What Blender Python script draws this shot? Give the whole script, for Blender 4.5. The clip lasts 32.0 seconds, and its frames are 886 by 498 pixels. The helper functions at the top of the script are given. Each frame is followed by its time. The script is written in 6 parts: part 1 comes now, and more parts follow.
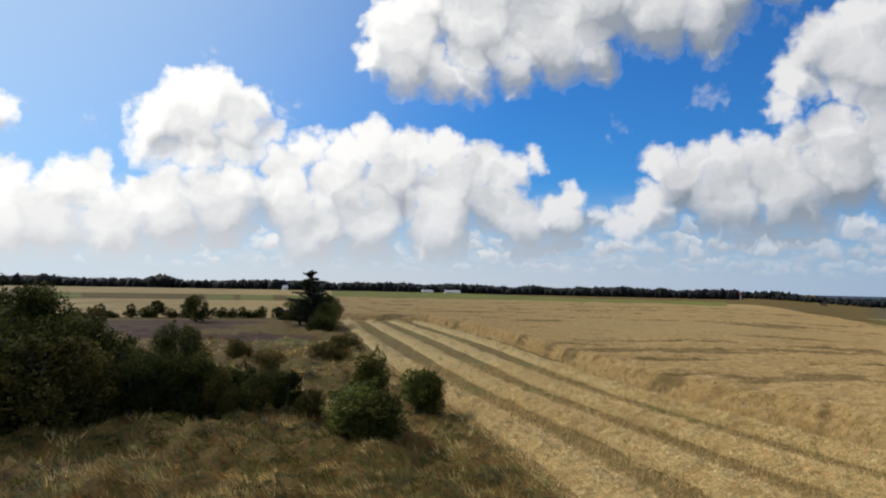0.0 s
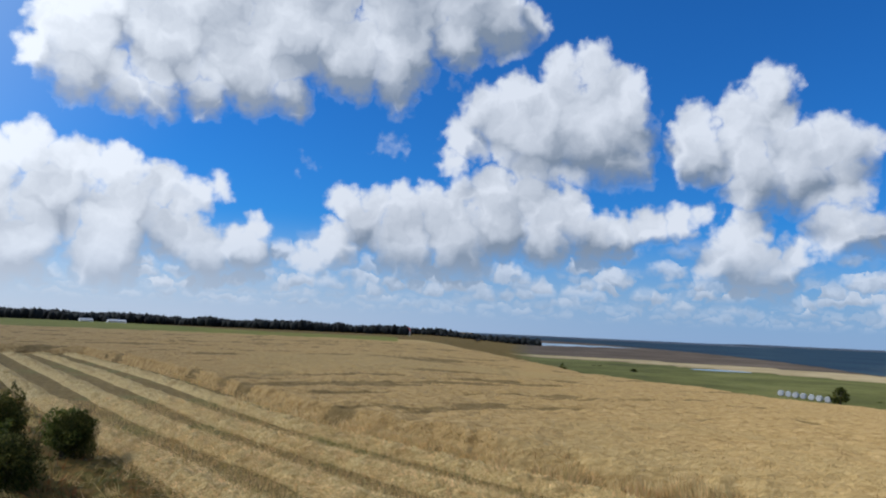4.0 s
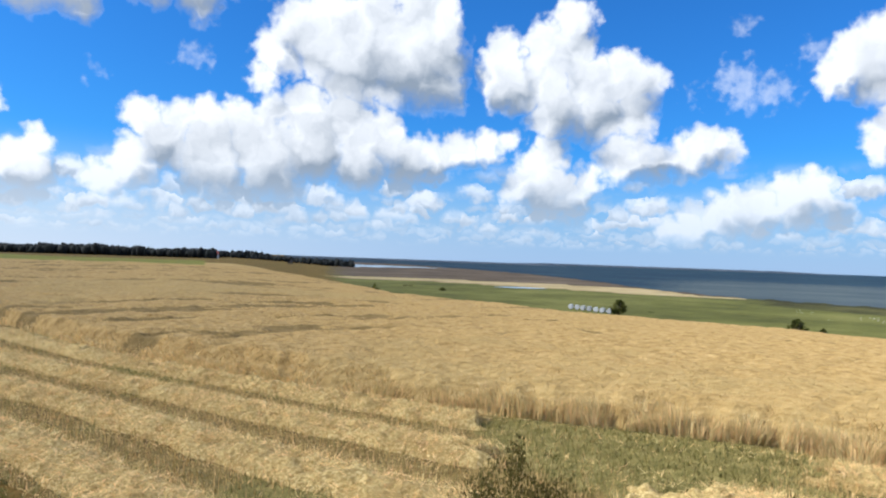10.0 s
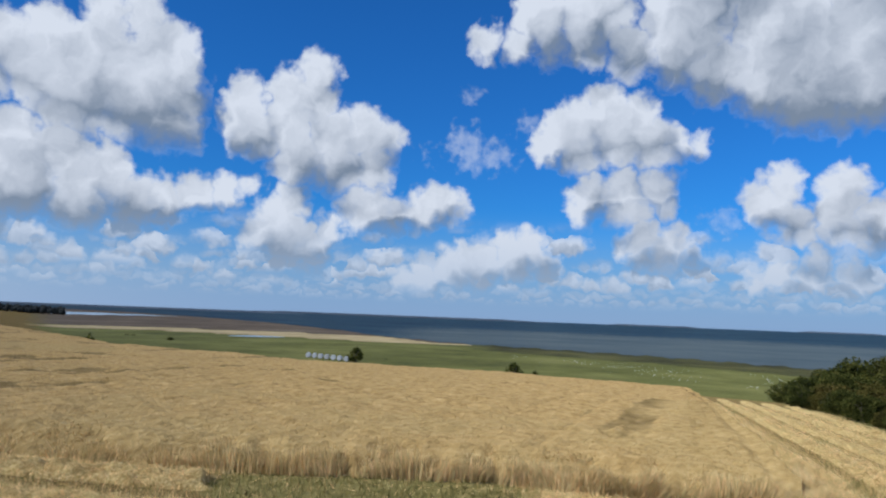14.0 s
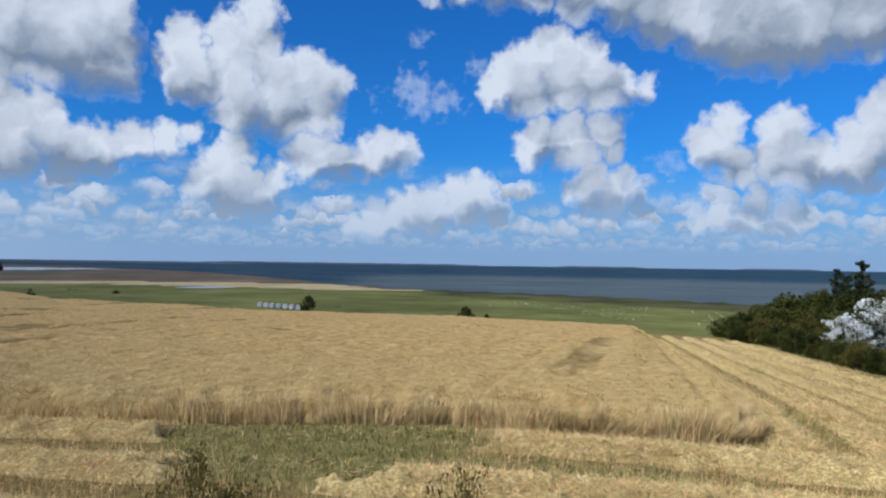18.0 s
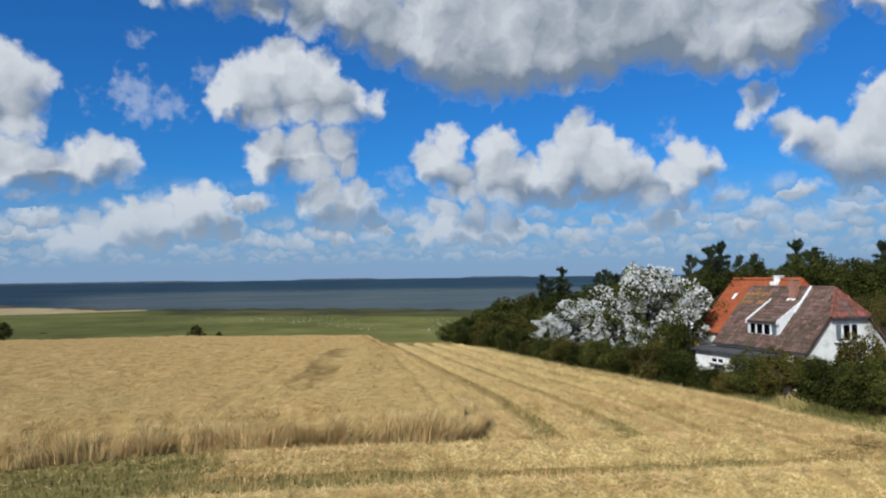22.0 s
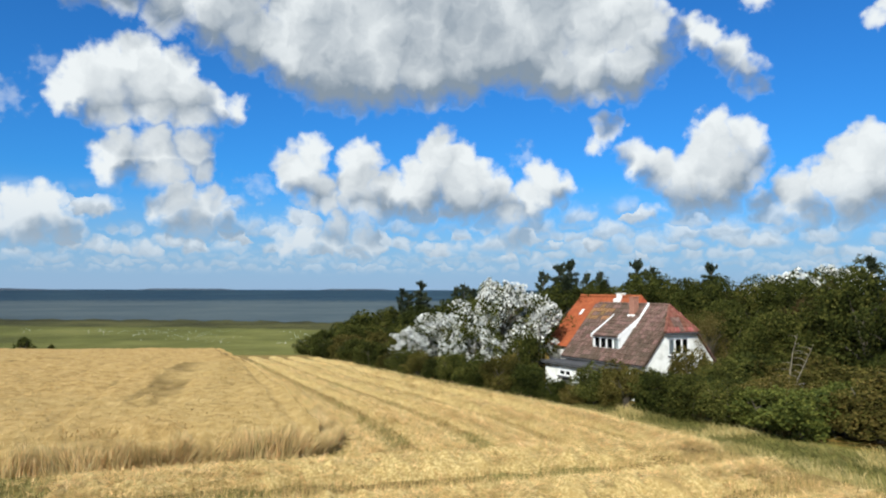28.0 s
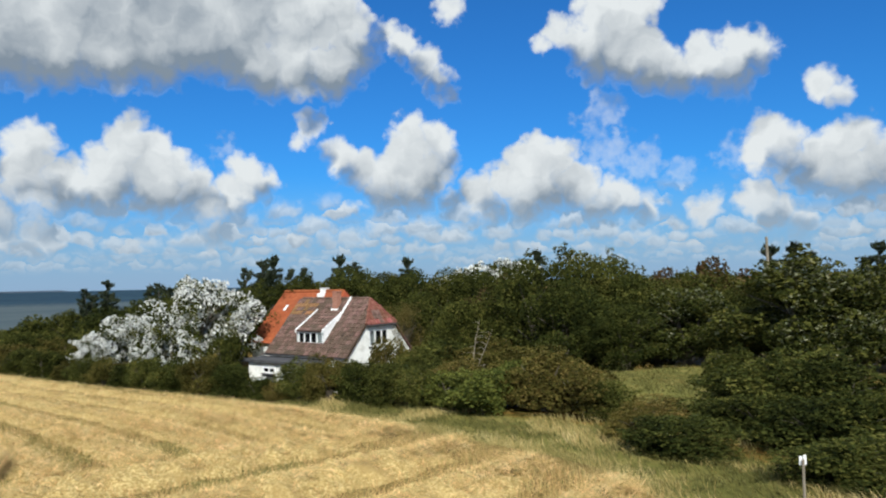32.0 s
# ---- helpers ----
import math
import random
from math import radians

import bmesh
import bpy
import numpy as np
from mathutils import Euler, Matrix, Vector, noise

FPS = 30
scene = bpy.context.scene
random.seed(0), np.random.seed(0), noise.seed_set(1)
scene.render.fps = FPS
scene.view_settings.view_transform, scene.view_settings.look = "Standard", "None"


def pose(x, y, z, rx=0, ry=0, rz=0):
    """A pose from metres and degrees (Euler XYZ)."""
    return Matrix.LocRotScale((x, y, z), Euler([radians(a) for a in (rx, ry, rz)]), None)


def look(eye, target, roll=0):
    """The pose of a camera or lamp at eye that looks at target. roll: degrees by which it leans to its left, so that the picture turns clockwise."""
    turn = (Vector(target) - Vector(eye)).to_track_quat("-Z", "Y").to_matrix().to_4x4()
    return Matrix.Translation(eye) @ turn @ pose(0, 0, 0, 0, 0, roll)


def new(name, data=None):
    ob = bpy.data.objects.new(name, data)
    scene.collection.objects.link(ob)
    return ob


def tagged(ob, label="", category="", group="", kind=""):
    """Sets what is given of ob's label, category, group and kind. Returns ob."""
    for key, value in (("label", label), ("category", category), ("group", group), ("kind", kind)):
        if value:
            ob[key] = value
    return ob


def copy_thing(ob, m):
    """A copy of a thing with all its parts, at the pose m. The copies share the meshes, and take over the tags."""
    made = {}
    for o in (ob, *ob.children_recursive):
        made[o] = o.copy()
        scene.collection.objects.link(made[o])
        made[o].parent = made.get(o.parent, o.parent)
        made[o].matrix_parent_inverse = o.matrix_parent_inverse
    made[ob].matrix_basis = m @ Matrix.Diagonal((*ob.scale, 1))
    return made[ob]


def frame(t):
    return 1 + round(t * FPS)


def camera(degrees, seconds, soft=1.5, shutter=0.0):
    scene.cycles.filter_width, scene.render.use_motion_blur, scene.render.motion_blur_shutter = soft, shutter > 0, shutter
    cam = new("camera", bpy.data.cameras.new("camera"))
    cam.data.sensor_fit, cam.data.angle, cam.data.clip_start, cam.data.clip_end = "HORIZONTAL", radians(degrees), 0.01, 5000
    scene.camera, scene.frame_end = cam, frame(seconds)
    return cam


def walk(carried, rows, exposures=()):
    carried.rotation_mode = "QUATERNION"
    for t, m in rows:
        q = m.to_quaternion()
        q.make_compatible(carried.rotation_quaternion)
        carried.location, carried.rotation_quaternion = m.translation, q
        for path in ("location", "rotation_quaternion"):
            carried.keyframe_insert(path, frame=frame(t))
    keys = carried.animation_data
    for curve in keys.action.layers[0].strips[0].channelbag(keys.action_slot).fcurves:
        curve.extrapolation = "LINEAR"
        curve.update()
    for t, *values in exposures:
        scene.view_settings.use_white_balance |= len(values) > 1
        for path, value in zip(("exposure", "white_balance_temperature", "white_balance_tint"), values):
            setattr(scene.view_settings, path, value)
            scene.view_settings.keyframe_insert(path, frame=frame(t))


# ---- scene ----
cam = camera(63.69, 32.0, soft=2.1)
EYE = 4.0
REACH = 0.091
# seconds, heading, tilt, lean
ROWS = [
    (0, 0, 2.95, -1.15), (0.5, -1.77, 3.18, -2.54), (1, -4.92, 3.7, -4.76), (1.5, -9.05, 4.66, -4.57),
    (2, -16.66, 5.76, -3.41), (2.5, -19.68, 6.11, -1.93), (3, -22.08, 6.33, -0.95), (3.5, -23.75, 6.56, -2.02),
    (5.5, -29.39, 4.98, -1.86), (6, -31.72, 4.48, -1.97), (6.5, -33.78, 3.79, -1.31), (7, -35.02, 3.02, -1.51),
    (7.5, -34.91, 1.88, -1.39), (8, -34.32, 0.83, 0.1), (8.5, -35.1, -1.04, 0.49), (9, -35.92, -1.52, 0.05),
    (9.5, -36.91, -1.69, -1.87), (10, -40.14, 0.77, -1.99), (10.5, -43.33, 2.23, -0.9), (11, -48.18, 2.81, -1.14),
    (11.5, -50.83, 4.39, -3.51), (12, -53.66, 5.09, -1.9), (12.5, -56.22, 5.83, -1.97), (13, -58.39, 6.29, -1.78),
    (13.5, -59.8, 6.42, -1.81), (14, -60.7, 5.37, -2.22), (14.5, -61.2, 4.47, -1.21), (15, -61.54, 3.82, -0.41),
    (15.5, -62.24, 3.25, -1.03), (17.5, -63.78, 1.6, -0.94), (18, -64.77, 1.14, -0.84), (18.5, -66.91, 0.71, -0.64),
    (19, -68.46, 1.83, 0.46), (19.5, -71.34, 3.24, -1.75), (20, -76.93, 3.77, -1.02), (20.5, -80.08, 3.67, -0.61),
    (21, -82.65, 3.41, -0.19), (21.5, -84.63, 2.95, -0.16), (22, -85.79, 2.17, 0.85), (22.5, -86.62, 1.68, 0.49),
    (23, -85.33, 1.11, 0.38), (23.5, -84.05, 0.53, 1.01), (24, -82.95, 0.02, 1.18), (24.5, -82.59, -0.65, 1.6),
    (26.5, -86.25, 1.07, 0.33), (27, -90.7, 2.09, -0.06), (27.5, -94.26, 2.66, 0.46), (28, -96.93, 3.15, -0.16),
    (28.5, -101.24, 2.76, 0.46), (29, -104.3, 2.51, -0.3), (29.5, -106.19, 2.78, -0.48), (30, -108.84, 3.2, -0.7),
    (30.5, -111.55, 3.42, -0.41), (31, -115.34, 3.62, 0.21), (31.5, -118.17, 2.96, 0.99), (32, -120.37, 2.58, 1.23),
]


def aim(heading, tilt, lean):
    a, b = radians(heading), radians(tilt)
    way = Vector((-math.sin(a) * math.cos(b), math.cos(a) * math.cos(b), math.sin(b)))
    eye = Vector((REACH * way.x, REACH * way.y, EYE))
    return look(eye, eye + way * 10, -lean)


EXPOSURES = [(0, -0.1, 6600, 10), (1, -0.12, 6550, 10), (2, -0.2, 6150, 10), (3, -0.2, 5850, 10), (6, -0.14, 5850, 10), (8, 0.0, 6050, 10), (9, 0.22, 6400, 10), (10, 0.33, 6150, 9), (11, 0.0, 5750, 10), (12, -0.12, 5650, 10), (13, -0.2, 5700, 10), (14, -0.25, 5800, 10), (18, -0.26, 5650, 10), (19, -0.25, 5650, 10), (20, -0.34, 5850, 10), (22, -0.35, 6050, 8), (25, -0.19, 6200, 7), (27, -0.03, 6300, 7), (28, 0.05, 6350, 5), (30, 0.05, 6400, 5), (31, 0.07, 6500, 5), (32, -0.09, 6350, 5)]
walk(cam, [(t, aim(a, b, c)) for t, a, b, c in ROWS], EXPOSURES)

# ---- sky, sun ----
SUN_AZ, SUN_EL = 60.0, 38.0
CLOUDS = []  # (height of a flat base or None, [(bearing, height, radius) of its lobes]), in degrees
# heap over the heath
CLOUDS.append((8.6, []))
CLOUDS[-1][1].extend([(17.8, 14, 2.14), (20.2, 13, 2.54), (16, 13.2, 1.89), (21.9, 11.8, 2.24), (22.5, 10.1, 1.85), (19.3, 10.3, 2.30), (16, 10.8, 2.04), (13.8, 11.6, 1.03)])
# scrap towards the sun
CLOUDS.append((None, []))
CLOUDS[-1][1].extend([(32.3, 11.3, 1.20), (33.3, 11.3, 1.48)])
# bank low over the forest
CLOUDS.append((None, []))
CLOUDS[-1][1].extend([(31.6, 7, 1.23), (32, 5, 2.30), (27.9, 6.5, 1.91), (26.4, 7.5, 1.37), (29, 5.6, 1.78), (25.3, 5.5, 1.63), (23.1, 6.1, 1.66), (21.2, 6.6, 1.89)])
CLOUDS[-1][1].extend([(18.7, 7, 1.71), (16.3, 7.3, 1.81), (11, 10.5, 1.57), (12.9, 9.2, 1.52), (5.8, 11.2, 1.98), (8.1, 10.3, 1.67), (2.6, 10.5, 1.99), (-0.1, 10.8, 1.69)])
CLOUDS[-1][1].extend([(-2.9, 9.8, 1.87), (-7, 10.1, 0.89), (-5.2, 8.9, 1.56), (3.9, 7.9, 2.68), (8.4, 7.7, 2.44), (-0.6, 7.5, 2.69), (12.8, 6.6, 2.63), (17, 5.1, 2.59)])
CLOUDS[-1][1].extend([(21.1, 4.1, 2.54), (24.9, 3.5, 2.47), (28.9, 3.3, 2.38), (31.9, 2.7, 2.31), (-4.3, 6.2, 2.25), (-10.1, 7.1, 0.98), (-9, 5.6, 1.70), (-9.7, 4.9, 1.87)])
CLOUDS[-1][1].extend([(-6.6, 4.5, 2.25), (0.2, 4.4, 2.72), (6.1, 4.2, 2.70), (10.5, 3.6, 2.67)])
# wide grey cloud
CLOUDS.append((None, []))
CLOUDS[-1][1].extend([(4.6, 20.1, 2.03), (5.6, 17.9, 1.67), (2.8, 17.9, 2.42), (3.4, 15.7, 1.31), (0, 16.3, 1.75), (-2.2, 15.9, 1.48), (-5.7, 16.5, 1.71), (-9.2, 17.6, 2.05)])
CLOUDS[-1][1].extend([(-12, 17.4, 1.64), (-8.1, 19.8, 3.32), (-2.7, 20, 3.25), (1.9, 21.8, 2.73), (-5.1, 23.2, 3.55), (-11.7, 22.2, 3.66), (-16.5, 20.9, 3.25), (-20.6, 18.7, 1.63)])
CLOUDS[-1][1].extend([(-21.1, 21.5, 2.90), (-25.7, 22.8, 2.43), (-29.7, 23.3, 1.80), (-31.5, 24.1, 1.26), (-28.3, 24.8, 2.75), (-20.9, 25.2, 3.55), (-13.7, 26.5, 3.86), (-6.6, 26.6, 3.79)])
CLOUDS[-1][1].extend([(0, 24.8, 3.03), (-25.4, 27.6, 3.41), (-19.7, 28.7, 3.74)])
# tower over the flats
CLOUDS.append((12.0, []))
CLOUDS[-1][1].extend([(-36.7, 21.2, 1.58), (-34.2, 20.5, 1.62), (-30.8, 18.6, 1.75), (-28.2, 17.6, 2.04), (-26.7, 15.4, 1.73), (-25.4, 13.5, 0.97), (-39.6, 18.6, 1.59), (-38, 17.5, 3.22)])
CLOUDS[-1][1].extend([(-33.9, 16.8, 3.31), (-30.5, 15.6, 2.55), (-40, 15.8, 1.82), (-36.9, 13.8, 2.91), (-32.7, 13.9, 2.56), (-38.9, 12.9, 2.48)])
# shelf under the tower
CLOUDS.append((3.9, []))
CLOUDS[-1][1].extend([(-17.2, 9.5, 1.49), (-19.5, 9.8, 1.44), (-21.7, 9.7, 1.80), (-23.6, 10, 1.48), (-26.2, 10.8, 1.69), (-28.9, 11.3, 2.11), (-31.9, 10.4, 2.17), (-34.9, 9.6, 2.14)])
CLOUDS[-1][1].extend([(-39, 7.9, 1.76), (-41.3, 8.6, 1.44), (-43.5, 8.9, 1.33), (-45, 9.2, 0.72), (-18.6, 7.7, 2.04), (-16.4, 6.2, 1.81), (-21.9, 7.4, 2.26), (-25.4, 8.1, 2.68)])
CLOUDS[-1][1].extend([(-29.4, 8.2, 2.65), (-33.3, 7.4, 2.17), (-37, 7.5, 2.13), (-14.7, 5, 1.36), (-26.4, 5.8, 2.24), (-22, 5.6, 2.26)])
# heap over the meadow
CLOUDS.append((9.6, []))
CLOUDS[-1][1].extend([(-49.9, 18.4, 1.62), (-49.6, 16.2, 2.07), (-47.7, 16.9, 1.63), (-44.6, 16.2, 1.61), (-43.8, 14.7, 1.41), (-45.2, 13.7, 2.07), (-47.8, 14.3, 2.17), (-53.8, 14.4, 1.85)])
CLOUDS[-1][1].extend([(-55.6, 13.9, 1.46), (-51.5, 13.7, 2.11), (-48.9, 11.8, 2.30), (-52.1, 11.5, 2.14), (-54.8, 11.6, 1.88), (-47.6, 10.8, 1.24)])
# pair below the heap
CLOUDS.append((6.3, []))
CLOUDS[-1][1].extend([(-54.5, 8.2, 1.94), (-56.3, 7.9, 1.72), (-53.6, 8, 1.49), (-60, 8.9, 1.58), (-61.3, 8.7, 1.27), (-58.6, 7.9, 1.50)])
# small tower over the bay
CLOUDS.append((2.8, []))
CLOUDS[-1][1].extend([(-48.4, 8.4, 1.47), (-47.3, 7.2, 1.69), (-46.5, 5.8, 1.69), (-48.3, 5.5, 2.14), (-51.4, 6.5, 1.17), (-50.1, 4.7, 1.80)])
# twin heap
CLOUDS.append((11.4, []))
CLOUDS[-1][1].extend([(-73.4, 17.1, 1.77), (-72.1, 15.8, 1.92), (-70.5, 14.9, 2.07), (-69, 13.7, 1.44), (-75.9, 16, 1.59), (-74.7, 14.4, 2.47), (-76.8, 13.9, 2.03), (-71.6, 13.2, 1.95)])
CLOUDS[-1][1].extend([(-78.4, 13.6, 1.38), (-80.3, 13.5, 0.91), (-80.8, 14.1, 0.54)])
# heap under the twin
CLOUDS.append((7.7, []))
CLOUDS[-1][1].extend([(-72.5, 9.7, 1.84), (-71.9, 8.8, 1.45), (-75.1, 10.1, 1.82), (-77.6, 10.4, 1.49), (-78, 9.1, 1.19), (-75.1, 8.8, 1.73)])
# low heap over the bay
CLOUDS.append((3.8, []))
CLOUDS[-1][1].extend([(-76.3, 6.6, 1.56), (-78.8, 6.3, 1.28), (-75.1, 6.1, 1.17), (-78, 5.3, 1.63), (-80, 4.9, 0.97), (-76.7, 4.8, 1.29)])
# lower heap over the bay
CLOUDS.append((2.0, []))
CLOUDS[-1][1].extend([(-65.7, 5.8, 1.17), (-67.7, 5.6, 1.34), (-66.4, 4.7, 1.71), (-63.7, 4.2, 1.90), (-61.5, 3.7, 1.72), (-59.2, 3, 1.49), (-57.9, 2.7, 1.04), (-68.6, 4.3, 1.34)])
CLOUDS[-1][1].extend([(-62.3, 5.3, 0.82)])
# wide cloud over the sea
CLOUDS.append((None, []))
CLOUDS[-1][1].extend([(-63.6, 21.7, 1.19), (-66.3, 21.5, 1.32), (-69, 21.3, 1.54), (-71.8, 21.3, 1.71), (-75.5, 20.7, 1.97), (-78.8, 19.5, 2.00), (-82, 18.7, 2.30), (-84.8, 17.4, 2.19)])
CLOUDS[-1][1].extend([(-88.4, 16.4, 2.31), (-90.3, 15.5, 1.77), (-92.7, 16.2, 1.99), (-95.3, 17.1, 2.35), (-99.3, 17.9, 2.58), (-102.4, 17.4, 1.92), (-72.6, 24.1, 3.11), (-79.6, 23, 3.55)])
CLOUDS[-1][1].extend([(-86.5, 21.3, 3.98), (-93.2, 20.9, 3.90), (-99.4, 21, 3.75), (-81.9, 27, 4.43), (-93.2, 26.3, 5.02), (-68, 23.8, 2.33), (-109.8, 21.2, 2.23), (-112.6, 20.4, 2.24)])
CLOUDS[-1][1].extend([(-113.5, 18.1, 1.76), (-111.7, 16.6, 2.21), (-108.9, 16.4, 2.13), (-106.6, 16.4, 2.05), (-104.8, 17.8, 2.51), (-101.1, 19.7, 4.04), (-104.7, 21.1, 3.21), (-97.4, 24.3, 4.49)])
CLOUDS[-1][1].extend([(-104.7, 24.7, 3.81), (-85.4, 18.2, 2.68), (-88.5, 19, 3.48), (-92.7, 19.9, 3.52), (-96.6, 19.4, 3.60), (-91.5, 16.9, 2.82), (-95.8, 16.9, 2.68), (-98.4, 17.1, 2.49)])
CLOUDS[-1][1].extend([(-87.8, 16.5, 2.38), (-107.8, 21.1, 2.42), (-110.6, 20.4, 2.25), (-108.8, 18.6, 2.08), (-105.1, 20.2, 2.83), (-111.5, 22, 2.01)])
# tail of the wide cloud
CLOUDS.append((None, []))
CLOUDS[-1][1].extend([(-117.4, 18.6, 1.24), (-119.2, 17.3, 1.38), (-120.3, 16, 1.10), (-121, 14.6, 0.68), (-116, 19.3, 0.99)])
# scrap over the house
CLOUDS.append((None, []))
CLOUDS[-1][1].extend([(-121.4, 21.1, 0.96)])
# castle over the sea
CLOUDS.append((5.0, []))
CLOUDS[-1][1].extend([(-86.4, 10.5, 1.31), (-84.8, 9.6, 1.32), (-85.7, 8.7, 1.68), (-87, 7.6, 1.77), (-90.2, 10.3, 1.43), (-90, 8.6, 1.66), (-92.4, 7.4, 1.97), (-96.6, 11.8, 1.09)])
CLOUDS[-1][1].extend([(-96.6, 10.3, 1.78), (-95.5, 8.8, 1.93), (-98.5, 10.1, 1.60), (-99.7, 8.8, 1.69), (-98.4, 7.6, 2.35), (-95, 7.1, 1.96), (-100.9, 7.6, 1.69), (-90.6, 7.1, 1.76)])
CLOUDS[-1][1].extend([(-87.9, 6.9, 1.33), (-102.1, 6.5, 1.48), (-105, 8.6, 1.35), (-105.7, 7.9, 1.35), (-106.5, 8.1, 0.93), (-104.2, 7.2, 1.45), (-103.7, 6, 1.46), (-101.3, 5.7, 1.28)])
# far heaps under the castle
CLOUDS.append((2.4, []))
CLOUDS[-1][1].extend([(-88.7, 4.7, 1.12), (-86, 4.1, 1.26), (-88.3, 3.7, 1.35), (-91, 3.7, 1.25), (-84.7, 3.4, 1.04), (-102.5, 3.9, 1.19)])
# heap over the house
CLOUDS.append((5.5, []))
CLOUDS[-1][1].extend([(-109.8, 12.4, 0.95), (-110.7, 13, 0.48), (-109.1, 11.4, 0.65), (-112.2, 9.9, 1.45), (-114, 9, 1.60), (-118.1, 12, 1.32), (-119.9, 11.2, 1.46), (-117.6, 10.3, 1.90)])
CLOUDS[-1][1].extend([(-116.2, 8.6, 1.92), (-118.5, 8.5, 2.14), (-120.3, 9.4, 1.47), (-115.7, 7, 1.57), (-118, 7, 1.80)])
# heap over the wood
CLOUDS.append((4.1, []))
CLOUDS[-1][1].extend([(-128.1, 10.4, 1.23), (-127.2, 9.2, 1.68), (-129.4, 9.3, 1.67), (-125.8, 7.9, 1.70), (-123.5, 6.9, 1.62), (-121.2, 6.2, 1.04), (-128.5, 7.4, 2.13), (-131.1, 7.2, 1.90)])
CLOUDS[-1][1].extend([(-134.1, 6.2, 1.58), (-136.2, 5.2, 1.00), (-132.8, 5.6, 1.54), (-127.1, 5.8, 1.79), (-123.9, 5.7, 1.35)])
# heart shaped cloud
CLOUDS.append((13.3, []))
CLOUDS[-1][1].extend([(-133.3, 20.3, 1.71), (-135, 19.7, 1.98), (-136.8, 20.3, 1.17), (-130.1, 18.9, 1.15), (-128.8, 18.4, 0.66), (-132.3, 18.3, 1.95), (-135.4, 17.3, 2.35), (-137.4, 15.8, 1.95)])
CLOUDS[-1][1].extend([(-139.1, 15.2, 1.74), (-141.1, 15.8, 1.91), (-143.6, 16.3, 1.68), (-144.5, 16.2, 1.28), (-142.7, 14.8, 1.71), (-133.2, 16.6, 1.57)])
# small grey cloud
CLOUDS.append((11.7, []))
CLOUDS[-1][1].extend([(-148.8, 13.3, 1.15), (-149.8, 12.6, 0.76)])
# bank over the bushes
CLOUDS.append((4.9, []))
CLOUDS[-1][1].extend([(-145.1, 10.5, 1.29), (-146, 9.6, 1.44), (-144.6, 8.9, 1.47), (-146.6, 7.9, 1.33), (-150.9, 9.4, 1.38), (-149.5, 8.8, 1.48), (-148.4, 7.7, 1.78), (-150.2, 6.8, 1.95)])
CLOUDS[-1][1].extend([(-152.2, 7.4, 1.72), (-151.5, 5.9, 1.93), (-153.5, 6.9, 2.26), (-155.1, 6.7, 2.22)])
# low bank over the bushes
CLOUDS.append((2.9, []))
CLOUDS[-1][1].extend([(-144.3, 5.6, 1.36), (-145.8, 4.5, 1.35), (-140.7, 5, 1.19), (-147.2, 3.6, 1.01)])
# thin torn shreds
WISPS = [(None, [])]
WISPS[-1][1].extend([(-62.1, 13.6, 1.78), (-64.5, 12.8, 1.56), (-63.1, 12.3, 1.34), (-58.9, 13.1, 0.80), (-65.8, 12.8, 0.80), (-67.6, 15.2, 1.22), (-20.6, 14.3, 0.97), (-13.3, 12.3, 0.67)])
WISPS[-1][1].extend([(-25.9, 19.9, 0.67), (13, 13.2, 1.11), (18.7, 17.2, 0.48), (26.3, 11.3, 0.64), (-82.5, 7.7, 1.16), (-81.1, 8.4, 0.71), (-62.7, 17.7, 0.96), (-133.5, 13, 1.78)])
WISPS[-1][1].extend([(-132.1, 12.2, 1.29), (-134.2, 9.7, 1.94), (-136.3, 8.7, 1.80), (-132.5, 9.8, 1.74), (-139.2, 8.1, 1.48), (-142.9, 9.1, 1.40), (-103.5, 10.2, 1.28)])


world = bpy.data.worlds.new("sky")
scene.world = world
world.use_nodes = True
WT = world.node_tree
WT.nodes.clear()


def node(tree, kind, inputs=(), **props):
    n = tree.nodes.new(kind)
    for k, v in props.items():
        setattr(n, k, v)
    for k, v in dict(inputs).items():
        if isinstance(v, bpy.types.NodeSocket):
            tree.links.new(v, n.inputs[k])
        else:
            n.inputs[k].default_value = v
    return n


def wmath(op, a, b=0.0, c=0.0, clamp=False):
    return node(WT, "ShaderNodeMath", {0: a, 1: b, 2: c}, operation=op, use_clamp=clamp).outputs[0]


def wvec(op, a, b=(0, 0, 0), out=0):
    return node(WT, "ShaderNodeVectorMath", {0: a, 1: b}, operation=op).outputs[out]


def wfma(a, k, b):
    """a times the number k plus b, for all three parts of a vector; b may be a number."""
    return node(WT, "ShaderNodeVectorMath", {0: a, 1: (k, k, k), 2: b if isinstance(b, bpy.types.NodeSocket) else (b, b, b)}, operation="MULTIPLY_ADD").outputs[0]


def wrange(v, lo, hi, a=0.0, b=1.0, smooth=True):
    return node(WT, "ShaderNodeMapRange", {0: v, 1: lo, 2: hi, 3: a, 4: b}, interpolation_type="SMOOTHSTEP" if smooth else "LINEAR").outputs[0]


def wmix(f, a, b):
    return node(WT, "ShaderNodeMix", {0: f, 6: a, 7: b}, data_type="RGBA").outputs[2]


